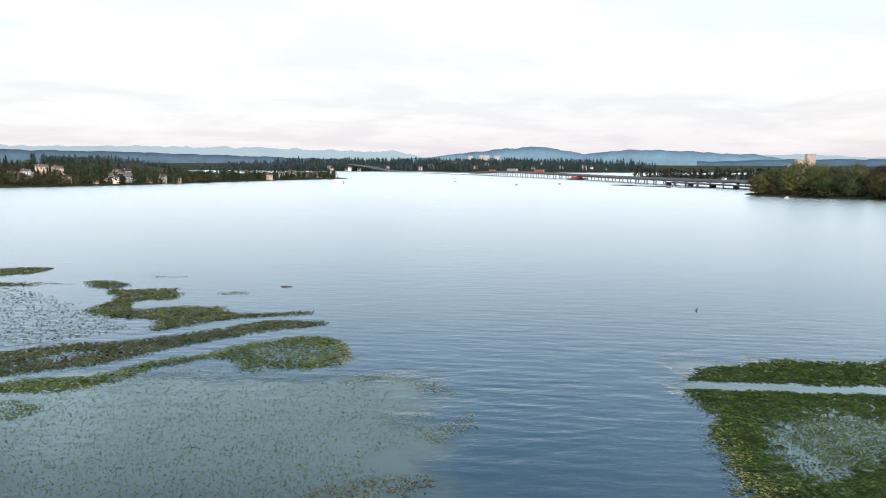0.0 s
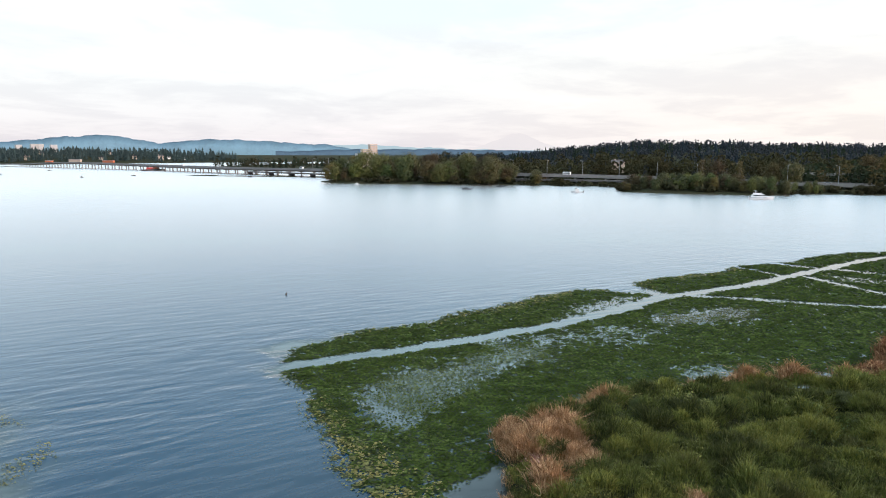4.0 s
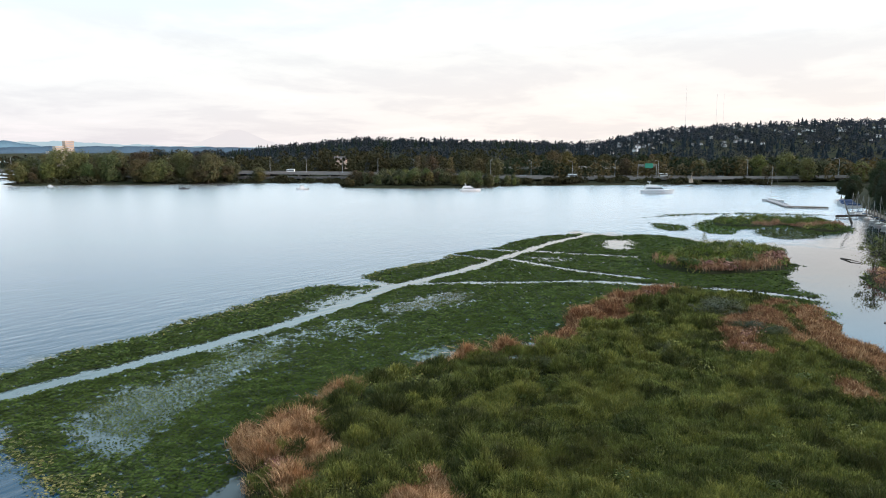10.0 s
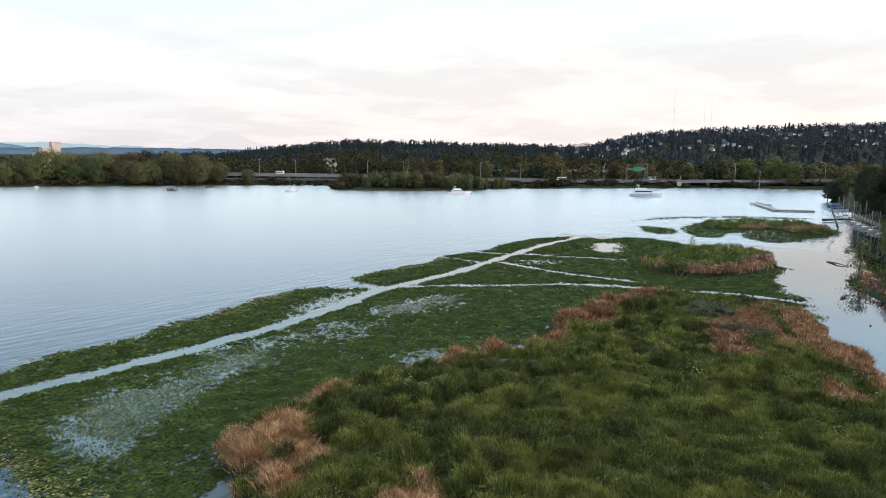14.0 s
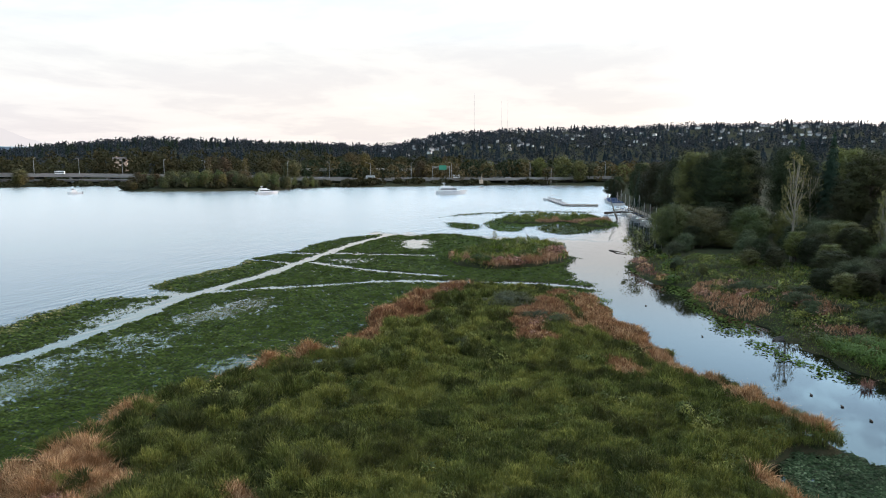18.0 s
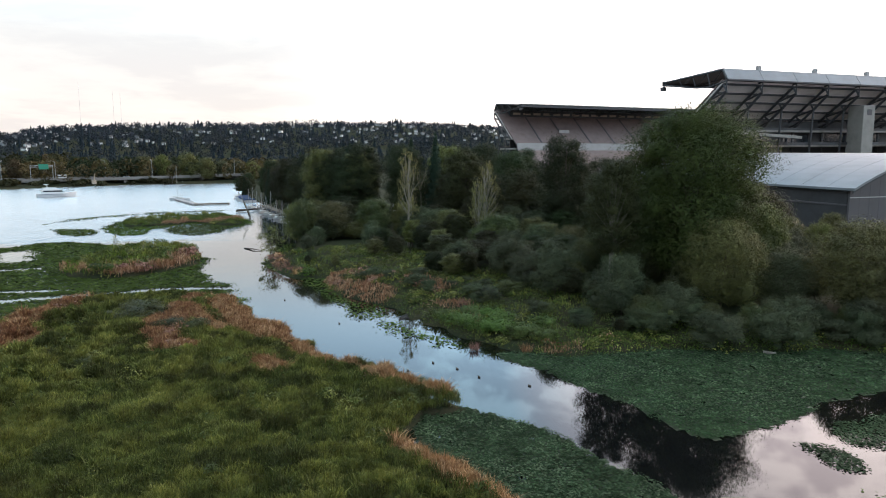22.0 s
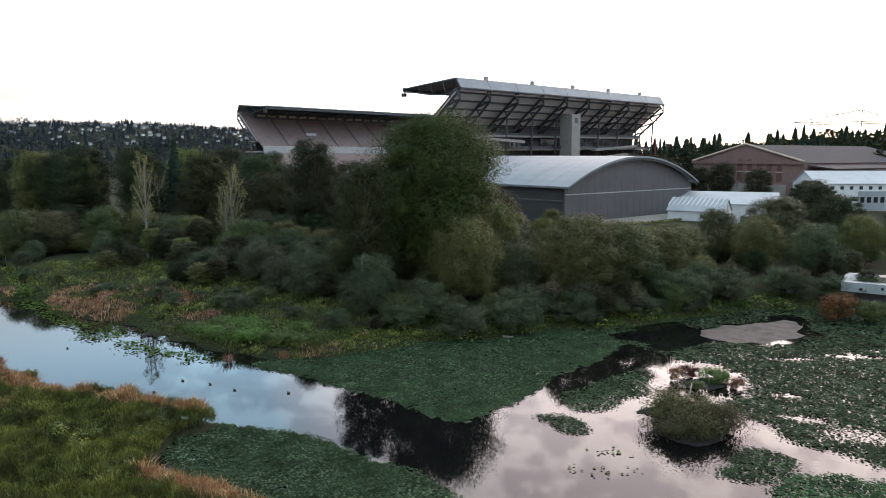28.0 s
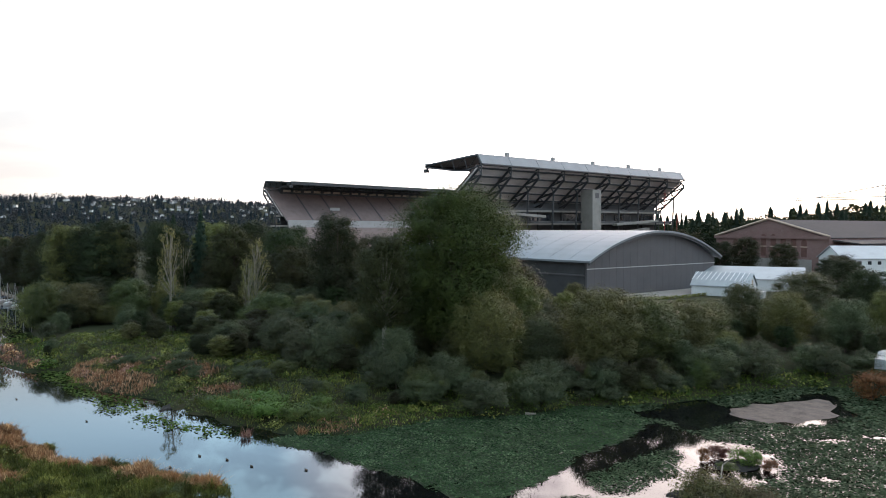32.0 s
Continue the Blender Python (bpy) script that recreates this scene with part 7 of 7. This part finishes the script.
# ---------------------------------------------------------------- houses of the hill and the point
def house_mesh(kind):
    g = rng(700 + kind)
    w, d, h = ((9, 8, 6.0), (11, 8, 5.5), (8, 9, 7.5), (14, 9, 8.5))[kind]
    e = new("proto")
    gable_house(e, -w / 2, w / 2, -d / 2, d / 2, -3, h, h + 2.6, (M_WHITE, M_CREAM, M_GREYWALL, M_TANWALL)[kind], (M_SLATE, M_REDROOF, M_SLATE, M_SLATE)[kind], 0.5)
    for k in range(3):
        x = -w / 2 + w * (k + 0.5) / 3
        part("window", boxed(x - 0.9, x + 0.9, d / 2, d / 2 + 0.06, h - 2.6, h - 0.8), M_DARKGLASS, e)
    part("chimney", boxed(w * 0.2, w * 0.2 + 1, -0.5, 0.5, h, h + 3.6), M_TANWALL, e)
    return e


PROTO = [house_mesh(k) for k in range(4)]
HOUSE_LABEL = ("white house with a dark pitched roof among trees", "cream house with a brown roof among trees", "grey house with a dark roof among trees", "large tan house with a dark roof among trees")


def settle_house(kind, x, y, lift, group, s=1.0, flat=1.0):
    z = ground_at(x, y)
    face = math.degrees(math.atan2(-x, -y))
    e = copy_thing(PROTO[kind], Matrix.Translation((x, y, z + lift)) @ pose(0, 0, 0, 0, 0, -face + (x * 7.3 + y * 3.1) % 70 - 35) @ Matrix.Diagonal((s, s, s * flat, 1)))
    e.name = "house"
    tagged(e, HOUSE_LABEL[kind], "house", group)


g = rng(720)
for k in range(210):
    az = g.uniform(66, 110)
    r = np.interp(az, [70, 90, 112], [1300, 1550, 1500]) * g.uniform(0.68, 0.9)
    settle_house(int(g.choice([0, 0, 2, 2, 0])), r * math.sin(radians(az)), r * math.cos(radians(az)), g.uniform(2.0, 5.0), "houses on the town hill", g.uniform(0.36, 0.66), 0.6)
for k in range(46):
    az = g.uniform(-34, -10)
    r = np.interp(az, [-33, -27, -21.5, -15, -9], [745, 770, 830, 960, 1100]) + 8 + 90 * g.random() ** 1.5
    settle_house(int(g.choice([1, 1, 3, 0, 2])), r * math.sin(radians(az)), r * math.cos(radians(az)), g.uniform(0, 3.5), "houses on the wooded point", g.uniform(0.45, 0.85))
for k in range(26):
    az = g.uniform(-12, 14)
    r = 2420 + 160 * g.random()
    settle_house(int(g.choice([0, 1, 3])), r * math.sin(radians(az)), r * math.cos(radians(az)), g.uniform(-1, 6), "houses across the lake", g.uniform(0.9, 1.4))
settle_house(3, 640 * math.sin(radians(47.6)), 640 * math.cos(radians(47.6)), 8, "houses behind the highway", 0.8)
for e in PROTO:
    for o in (*e.children_recursive, e):
        bpy.data.objects.remove(o)


def tower_block(az, r, w, d, top, floors, label, mats, steps=((0, 1.0),)):
    x, y = r * math.sin(radians(az)), r * math.cos(radians(az))
    e = thing("apartment_tower", label, "tower block", pose(x, y, 0, 0, 0, -az + 12))
    for k, (dx, q) in enumerate(steps):
        b = part("block", boxed(dx - w / 2, dx + w / 2, -d / 2, d / 2, 2, top * q), mats[k % len(mats)], e)
        for fl in range(int(floors * q)):
            z = 2 + (top * q - 2) * (fl + 0.35) / int(floors * q)
            part("window_band", boxed(dx - w * 0.42, dx + w * 0.42, -d / 2 - 0.12, -d / 2 - 0.02, z, z + 0.9), M_GREYWALL, b)
    return e


tower_block(27.55, 900, 9, 14, 37.0, 12, "tall orange-tan apartment tower above the trees", (M_TANWALL, M_CREAM), ((3.2, 1.0), (-7, 0.84)))
tower_block(27.15, 905, 13, 12, 25.5, 8, "lower pale wing of an apartment tower", (M_PRECAST,), ((-6, 1.0),))
for az, top, w in ((2.2, 62, 20), (3.15, 65, 24), (3.55, 65, 18), (4.35, 63, 22)):
    tower_block(az, 2950, w, 20, top, 12, "pale apartment tower across the lake", (M_PRECAST,))


# ---------------------------------------------------------------- the highway on its viaduct
def polar(az, r):
    return (r * math.sin(radians(az)), r * math.cos(radians(az)))


WAY = smooth_line([(*polar(-7.5, 2480), 24), (*polar(-5.8, 2370), 14.5), (*polar(-4.2, 2240), 4.5), (*polar(-1.5, 2000), 4.0), (*polar(2.0, 1700), 5.0), (*polar(5.2, 1480), 10.0), (*polar(8.6, 1290), 8.8), (*polar(12, 1130), 7.4), (*polar(18, 900), 7.0), (*polar(24.5, 745), 7.8), (*polar(30, 665), 8.0), (*polar(37, 600), 7.4), (*polar(47, 560), 6.4), (*polar(57, 525), 5.0), (*polar(66, 515), 3.9), (*polar(76, 522), 4.2), (*polar(83, 540), 4.8), (*polar(90, 570), 6.0)], False, 8)


def ribbon(bm, pts, off0, off1, z0, z1):
    """A beam along the road between two side offsets."""
    rings = []
    for i, p in enumerate(pts):
        a, b = pts[max(i - 1, 0)], pts[min(i + 1, len(pts) - 1)]
        t = Vector((b[0] - a[0], b[1] - a[1])).normalized()
        nx, ny = t.y, -t.x
        rings.append([bm.verts.new((p[0] + nx * o, p[1] + ny * o, p[2] + z)) for o, z in ((off0, z0), (off1, z0), (off1, z1), (off0, z1))])
    for r, s in zip(rings[:-1], rings[1:]):
        for k in range(4):
            bm.faces.new((r[k], r[(k + 1) % 4], s[(k + 1) % 4], s[k]))
    bm.faces.new(rings[0][::-1])
    bm.faces.new(rings[-1])
    bmesh.ops.recalc_face_normals(bm, faces=bm.faces[:])
    return bm


road = thing("highway_viaduct", "long concrete highway viaduct on piers over the lake", "viaduct", Matrix.Identity(4))
for i in range(0, len(WAY) - 1, 8):
    seg = WAY[i:i + 9]
    part("deck", ribbon(bmesh.new(), seg, -13, 13, -1.1, -0.15), M_VIADUCT, road)
    part("carriageway", ribbon(bmesh.new(), seg, -12, 12, -0.15, 0.0), M_ASPHALT, road)
    part("parapet", ribbon(bmesh.new(), seg, 12.6, 13.05, -0.4, 0.85), M_VIADUCT, road)
    part("parapet", ribbon(bmesh.new(), seg, -13.05, -12.6, -0.4, 0.85), M_VIADUCT, road)
pier_bm = boxed(-0.7, 0.7, -0.7, 0.7, -1, 1, 0.15)
pier_me = bpy.data.meshes.new("pier")
pier_bm.to_mesh(pier_me)
pier_me.materials.append(M_PRECAST)
cap_me = bpy.data.meshes.new("crossbeam")
cap_bm = boxed(-11, 11, -1.0, 1.0, -0.7, 0.7, 0.1)
cap_bm.to_mesh(cap_me)
cap_me.materials.append(M_CONCRETE)
cum = np.concatenate([[0], np.cumsum(np.linalg.norm(np.diff(WAY[:, :2], axis=0), axis=1))])
for s in np.arange(900, cum[-1] - 40, 26.0):
    x, y, z = (np.interp(s, cum, WAY[:, k]) for k in range(3))
    x2, y2 = (np.interp(s + 2, cum, WAY[:, k]) for k in range(2))
    turn = math.degrees(math.atan2(y2 - y, x2 - x)) + 90
    c = share("crossbeam", cap_me, road, pose(x, y, z - 2.1, 0, 0, turn))
    for o in (-8, 8):
        q = pose(x, y, 0, 0, 0, turn) @ Vector((o, 0, 0))
        share("pier", pier_me, road, Matrix.Translation((q.x, q.y, (z - 2.8 - 1.5) / 2)) @ pose(0, 0, 0, 0, 0, turn) @ Matrix.Diagonal((1, 1, (z - 1.3) / 2, 1)))
# lower old bridge alongside, and its trestle
OLD = [(x * 0.965, y * 0.965, 3.6) for x, y, z in WAY[64:100:2]]
old = thing("old_bridge", "low dark old bridge beside the viaduct", "bridge", Matrix.Identity(4))
part("deck", ribbon(bmesh.new(), OLD, -5, 5, -0.8, 0.4), M_SLATE, old)
for k, (x, y, z) in enumerate(OLD):
    if ground_at(x, y) < 0.6:
        part("bent", boxed(x - 3, x + 3, y - 0.4, y + 0.4, -1, 2.8), M_SLATE, old)


def lamp_post():
    e = new("street_lamp")
    bm = bmesh.new()
    tube(bm, (0, 0, 0), (0, 0, 11.5), 0.16, 0.1, 6)
    part("pole", bm, M_GREYWALL, e)
    bm = bmesh.new()
    tube(bm, (0, 0, 11.4), (2.4, 0, 12.0), 0.09, 0.07, 5)
    part("arm", bm, M_GREYWALL, e)
    part("lamp_head", boxed(2.2, 3.2, -0.2, 0.2, 11.85, 12.15, 0.04), M_PRECAST, e)
    return tagged(e, "tall grey street lamp beside the highway", "street lamp", "highway lamps")


lamp = lamp_post()
first = True
for k, s in enumerate(np.arange(cum[70], cum[-1] - 30, 30.0)):
    x, y, z = (np.interp(s, cum, WAY[:, q]) for q in range(3))
    m = pose(x * (1.022 if k % 2 else 0.98), y * (1.022 if k % 2 else 0.98), z, 0, 0, (k * 57) % 180)
    if first:
        lamp.matrix_basis, first = m, False
    else:
        copy_thing(lamp, m)


def road_vehicle(kind):
    e = new(("car", "bus", "van")[kind])
    ln, wd, ht = ((4.5, 1.8, 1.4), (12, 2.5, 3.1), (6.5, 2.2, 2.6))[kind]
    paint = (M_GREYWALL, M_WHITE, M_WHITE)[kind]
    part("body", boxed(-ln / 2, ln / 2, -wd / 2, wd / 2, 0.35, ht * (0.62 if kind == 0 else 1.0), 0.15), paint, e)
    if kind == 0:
        part("cabin", boxed(-ln * 0.25, ln * 0.28, -wd * 0.44, wd * 0.44, ht * 0.6, ht, 0.2), M_DARKGLASS, e)
    else:
        part("window_band", boxed(-ln * 0.46, ln * 0.46, -wd / 2 - 0.03, wd / 2 + 0.03, ht * 0.52, ht * 0.8), M_DARKGLASS, e)
    for a in (-0.32, 0.32):
        for s in (-1, 1):
            bm = bmesh.new()
            tube(bm, (a * ln, s * wd * 0.42, 0.36), (a * ln, s * wd * 0.52, 0.36), 0.36, n=10)
            part("wheel", bm, M_SLATE, e)
    return tagged(e, ("grey car driving on the highway", "white bus on the highway", "white van on the highway")[kind], ("car", "bus", "van")[kind], "highway traffic")


vehicles = [road_vehicle(k) for k in range(3)]
used = set()
for k, (az, kind) in enumerate(((35.5, 1), (41.0, 0), (43.6, 2), (49, 0), (62.5, 0), (66.5, 2), (68, 0), (70.5, 0), (73.5, 2), (77.8, 0), (22, 2), (20.5, 0), (16, 0), (13, 2), (84, 0))):
    azs = np.degrees(np.arctan2(WAY[:, 0], WAY[:, 1]))
    x, y, z = (np.interp(az, azs, WAY[:, q]) for q in range(3))
    x2, y2 = (np.interp(az + 0.3, azs, WAY[:, q]) for q in range(2))
    q = 0.985 if k % 2 else 1.012
    m = pose(x * q, y * q, z, 0, 0, math.degrees(math.atan2(y2 - y, x2 - x)))
    if kind not in used:
        vehicles[kind].matrix_basis = m
        used.add(kind)
    else:
        copy_thing(vehicles[kind], m)

# flyover with an abutment, sign gantry and an excavator arm behind the shore
fly = thing("overpass", "short concrete overpass behind the shore", "bridge", Matrix.Identity(4))
part("deck", ribbon(bmesh.new(), [(*polar(60.5, 590), 9.4), (*polar(63, 580), 9.6), (*polar(66, 575), 9.8), (*polar(70, 590), 9.6)], -5, 5, -1.4, 0.6), M_CONCRETE, fly)
for az in (61.5, 64.0, 66.8):
    x, y = polar(az, 580)
    part("pier", boxed(x - 1.2, x + 1.2, y - 1.2, y + 1.2, 0, 8.2), M_CONCRETE, fly)
sx, sy = polar(72.3, 496)
gantry = thing("sign_gantry", "highway sign gantry with a green board", "road sign", pose(sx, sy, 4.6, 0, 0, -72))
bm = bmesh.new()
for a, b in (((-6, 0, 0), (-6, 0, 9)), ((6, 0, 0), (6, 0, 9)), ((-6, 0, 8.6), (6, 0, 8.6)), ((-6, 0, 7.8), (6, 0, 7.8))):
    tube(bm, a, b, 0.16, n=5)
part("frame", bm, M_GREYWALL, gantry)
part("board", boxed(-1.5, 3.8, -0.4, -0.25, 6.4, 9.6, 0.03), M_SIGN, gantry)
ex, ey = polar(75.6, 480)
digger = thing("barge_crane", "yellow crane arm beside the shore", "crane", pose(ex, ey, 2.0, 0, 0, 20))
bm = bmesh.new()
tube(bm, (0, 0, 1), (-5.5, 0, 6.5), 0.35, 0.18, 5)
part("boom", bm, M_CREAM, digger)
part("cab", boxed(-1, 2, -1.2, 1.2, 0, 2.4, 0.15), M_CREAM, digger)
bx, by = polar(10.9, 1150)
barge = thing("work_barge", "flat work barge with orange gear beside the bridge", "barge", pose(bx, by, 0, 0, 0, 60))
part("hull", boxed(-28, 28, -8, 8, -0.5, 2.2, 0.2), M_SLATE, barge)
part("container", boxed(4, 18, -3, 3, 2.2, 6.4, 0.1), M_TARP, barge)
part("container", boxed(-22, -8, -3, 3, 2.2, 5.0, 0.1), M_REDPAINT, barge)
cx, cy = polar(5.4, 1470)
for k, (dx, w, hh) in enumerate(((-32, 18, 3), (6, 30, 5.5), (52, 26, 4))):
    c = thing("site_cabin", "construction cabin with orange panels on the bridge", "cabin", pose(cx + dx, cy - dx * 1.6, 10, 0, 0, -57))
    part("body", boxed(-w / 2, w / 2, -2, 2, 0, hh, 0.1), (M_TARP, M_TANWALL, M_TARP)[k], c)
    part("roof", boxed(-w / 2 - 0.3, w / 2 + 0.3, -2.3, 2.3, hh, hh + 0.4), M_PRECAST, c)



# ---------------------------------------------------------------- boats and moorings
def hull(ln, wd, ht, mat, e, name="hull"):
    """A boat hull: pointed bow at +x, raised sheer, flat transom."""
    bm = bmesh.new()
    rings = []
    for i in range(9):
        t = i / 8
        half = wd / 2 * (1 - max(0, (t - 0.45) / 0.55) ** 2.2) + 0.02
        sheer = ht * (0.82 + 0.36 * t * t)
        x = -ln / 2 + ln * t
        rings.append([bm.verts.new(p) for p in ((x, -half, sheer), (x - 0.05 * ln * t, -half * 0.8, 0.05 * ht), (x - 0.08 * ln * t, 0, -0.35 * ht), (x - 0.05 * ln * t, half * 0.8, 0.05 * ht), (x, half, sheer))])
    for a, b in zip(rings[:-1], rings[1:]):
        for k in range(4):
            bm.faces.new((a[k], a[k + 1], b[k + 1], b[k]))
        bm.faces.new((a[4], a[0], b[0], b[4]))
    bm.faces.new(rings[0])
    bm.faces.new(rings[-1][::-1])
    bmesh.ops.recalc_face_normals(bm, faces=bm.faces[:])
    return part(name, bm, mat, e)


def raked(x0, x1, w, z0, z1, rake_f, rake_a):
    return prism([(x0, z0), (x1, z0), (x1 - rake_f, z1), (x0 + rake_a, z1)], -w / 2, w / 2)


def motor_yacht(x, y, ln, heading, label):
    e = thing("motor_yacht", label, "yacht", pose(x, y, 0, 0, 0, heading), "boats under way")
    k = ln / 18
    hull(ln, 4.6 * k, 2.0 * k, M_WHITE, e)
    d = part("deckhouse", raked(-7 * k, 3.6 * k, 3.7 * k, 1.7 * k, 3.6 * k, 2.0 * k, 0.3 * k), M_WHITE, e)
    part("window_band", raked(-6.3 * k, 3.0 * k, 3.76 * k, 2.5 * k, 3.2 * k, 0.8 * k, 0.2 * k), M_DARKGLASS, d)
    f = part("flybridge", raked(-5.6 * k, 0.6 * k, 3.2 * k, 3.6 * k, 4.6 * k, 1.0 * k, -0.6 * k), M_WHITE, e)
    part("windscreen", raked(-0.4 * k, 0.5 * k, 2.9 * k, 4.6 * k, 5.1 * k, 0.6 * k, 0.4 * k), M_DARKGLASS, f)
    bm = bmesh.new()
    for s in (-1, 1):
        tube(bm, (-4.0 * k, s * 1.4 * k, 4.6 * k), (-4.6 * k, s * 1.2 * k, 6.2 * k), 0.12 * k, n=5)
    box(bm, -5.6 * k, -3.6 * k, -1.5 * k, 1.5 * k, 6.1 * k, 6.3 * k)
    part("radar_arch", bm, M_WHITE, e)
    part("rub_rail", prism([(-ln / 2, 1.25 * k), (ln * 0.2, 1.3 * k), (ln * 0.2, 1.42 * k), (-ln / 2, 1.37 * k)], -2.34 * k, 2.34 * k), M_NAVY, e)
    for i in range(6):
        bm = bmesh.new()
        px = ln * (0.16 + 0.05 * i)
        tube(bm, (px, 0.9 * k, 2.1 * k), (px, 0.9 * k, 3.0 * k), 0.03, n=4)
        part("rail_post", bm, M_GREYWALL, e)
    return e


def small_boat(x, y, ln, heading, label, dark=False):
    e = thing("motor_boat", label, "boat", pose(x, y, 0, 0, 0, heading), "boats under way")
    hull(ln, ln * 0.32, ln * 0.14, M_SLATE if dark else M_WHITE, e)
    part("cabin", raked(-ln * 0.15, ln * 0.22, ln * 0.24, ln * 0.13, ln * (0.2 if dark else 0.32), ln * 0.1, 0.0), M_DARKGLASS if dark else M_WHITE, e)
    part("windscreen", raked(ln * 0.02, ln * 0.2, ln * 0.22, ln * (0.2 if dark else 0.3), ln * (0.25 if dark else 0.38), ln * 0.1, 0.02 * ln), M_DARKGLASS, e)
    part("engine", boxed(-ln * 0.55, -ln * 0.49, -ln * 0.04, ln * 0.04, -0.1, ln * 0.16), M_SLATE, e)
    return e


def sailboat(x, y, ln, heading, mast, label, cover):
    e = thing("sailboat", label, "sailboat", pose(x, y, 0, 0, 0, heading), "moored sailboats")
    hull(ln, ln * 0.3, ln * 0.11, M_WHITE, e)
    part("coachroof", raked(-ln * 0.15, ln * 0.22, ln * 0.17, ln * 0.09, ln * 0.15, ln * 0.06, 0.02), M_WHITE, e)
    bm = bmesh.new()
    tube(bm, (ln * 0.08, 0, ln * 0.1), (ln * 0.08, 0, mast), 0.09, 0.06, 6)
    part("mast", bm, M_PRECAST, e)
    bm = bmesh.new()
    tube(bm, (ln * 0.06, 0, ln * 0.26), (-ln * 0.34, 0, ln * 0.25), 0.16, 0.14, 6)
    part("boom_cover", bm, cover, e)
    for p in (ln * 0.48, -ln * 0.48):
        bm = bmesh.new()
        tube(bm, (ln * 0.08, 0, mast * 0.98), (p, 0, ln * 0.12), 0.025, n=3)
        part("stay", bm, M_GREYWALL, e)
    return e


motor_yacht(336.5, 208.5, 12.5, -48, "white motor yacht with dark windows under way")
motor_yacht(372.4, 112.8, 17.5, -68, "large white motor yacht under way")
small_boat(301, 307, 7.5, 138, "small white cabin cruiser under way")
small_boat(310.4, 394.3, 6, 130, "small dark open motor boat", True)
small_boat(268.7, 377.8, 6.5, 130, "small dark open motor boat", True)
small_boat(*polar(-8.75, 830), 16, 175, "white cabin cruiser off the point")
small_boat(*polar(26.4, 545), 4.5, 120, "small white motor boat")
for az, r in ((1.0, 950), (6, 800), (9.5, 850), (18, 760), (4, 1200)):
    small_boat(*polar(az, r), 5, az * 40, "small dark open boat far out", True)
sailboat(335, 50.5, 9, 100, 15.5, "white sailboat moored at the end of a dock", M_WHITE)
g = rng(800)
for k in range(10):
    t = k / 9
    x, y = 284 - 74 * t, 15.4 - 17.4 * t
    sailboat(x, y + 1.2, g.uniform(4.6, 6.0), 150 + g.uniform(-8, 8), g.uniform(6.2, 8.6), "white sailboat with a blue sail cover at its mooring" if k % 3 else "white sailboat at its mooring", M_NAVY if k % 3 else M_WHITE)
pier_ = thing("mooring_dock", "long wooden mooring dock below the trees", "dock", Matrix.Identity(4))
for k in range(18):
    a, b = k / 18, (k + 0.96) / 18
    pts = [(290 - 86 * a, 11.5 - 18.5 * a, 0.55), (290 - 86 * b, 11.5 - 18.5 * b, 0.55)]
    part("plank_section", ribbon(bmesh.new(), pts, -1.2, 1.2, -0.25, 0.0), M_WOOD, pier_)
    bm = bmesh.new()
    tube(bm, (pts[0][0], pts[0][1] + 1.3, -1), (pts[0][0], pts[0][1] + 1.3, 2.2), 0.16, n=6)
    part("pile", bm, M_WOOD, pier_)
dock = thing("floating_dock", "bent grey floating dock with a ramp", "dock", Matrix.Identity(4))
part("deck", ribbon(bmesh.new(), [(336, 52, 0.6), (300.5, 39, 0.6)], -1.3, 1.3, -0.4, 0.1), M_PRECAST, dock)
part("deck", ribbon(bmesh.new(), [(300.5, 39.6, 0.6), (303.5, 26, 0.6)], -1.2, 1.2, -0.4, 0.1), M_WOOD, dock)
part("guard_rail", ribbon(bmesh.new(), [(336, 53.1, 0.6), (300.5, 40.1, 0.6)], -0.05, 0.05, 0.9, 1.1), M_GREYWALL, dock)
for k in range(11):
    t = k / 10
    bm = bmesh.new()
    tube(bm, (336 - 35.5 * t, 53.1 - 13 * t, 0.5), (336 - 35.5 * t, 53.1 - 13 * t, 1.7), 0.07, n=5)
    part("rail_post", bm, M_GREYWALL, dock)
for k, (px, py) in enumerate(((330, 22), (322, 21), (314, 19), (338, 23))):
    b = thing("moored_launch", "small covered launch at the shore", "boat", pose(px, py, 0, 0, 0, 100 + 9 * k), "moored sailboats")
    hull(7, 2.3, 1.0, M_WHITE, b)
    part("cover", raked(-3, 2.4, 1.9, 0.9, 1.6, 0.9, 0.3), M_NAVY, b)
# ducks and leaves float as dark specks: buoys and sticks on the water
g = rng(820)
for k, (px, py) in enumerate(((67, -11), (69, -14), (63.5, -17.5), (60, -21.5), (66.5, -16), (88, -5.5), (104, 1.5))):
    log([(px - 0.25, py, 0.03), (px, py + 0.1, 0.1), (px + 0.25, py, 0.03)], 0.1, "short dark stick floating on the water", M_BARK)
log([(-29.3, 123.6, 0.0), (-28.2, 123.5, 0.15), (-27.2, 123.7, 0.0)], 0.16, "dark log afloat on the lake", M_BARK)
log([(39.0, 104.5, 0.0), (39.2, 104.5, 0.4)], 0.16, "small dark mooring buoy", M_BARK)

# parked cars glimpsed through the wood
for k in range(9):
    x, y = 178 + 7 * k, -66 + 5.2 * k
    m = pose(x, y, ground_at(x, y) + 0.1, 0, 0, 40 + 6 * k)
    c = copy_thing(vehicles[2 if k % 3 == 0 else 0], m)
    tagged(c, "white van parked behind the wood" if k % 3 == 0 else "grey car parked behind the wood", group="parked cars")
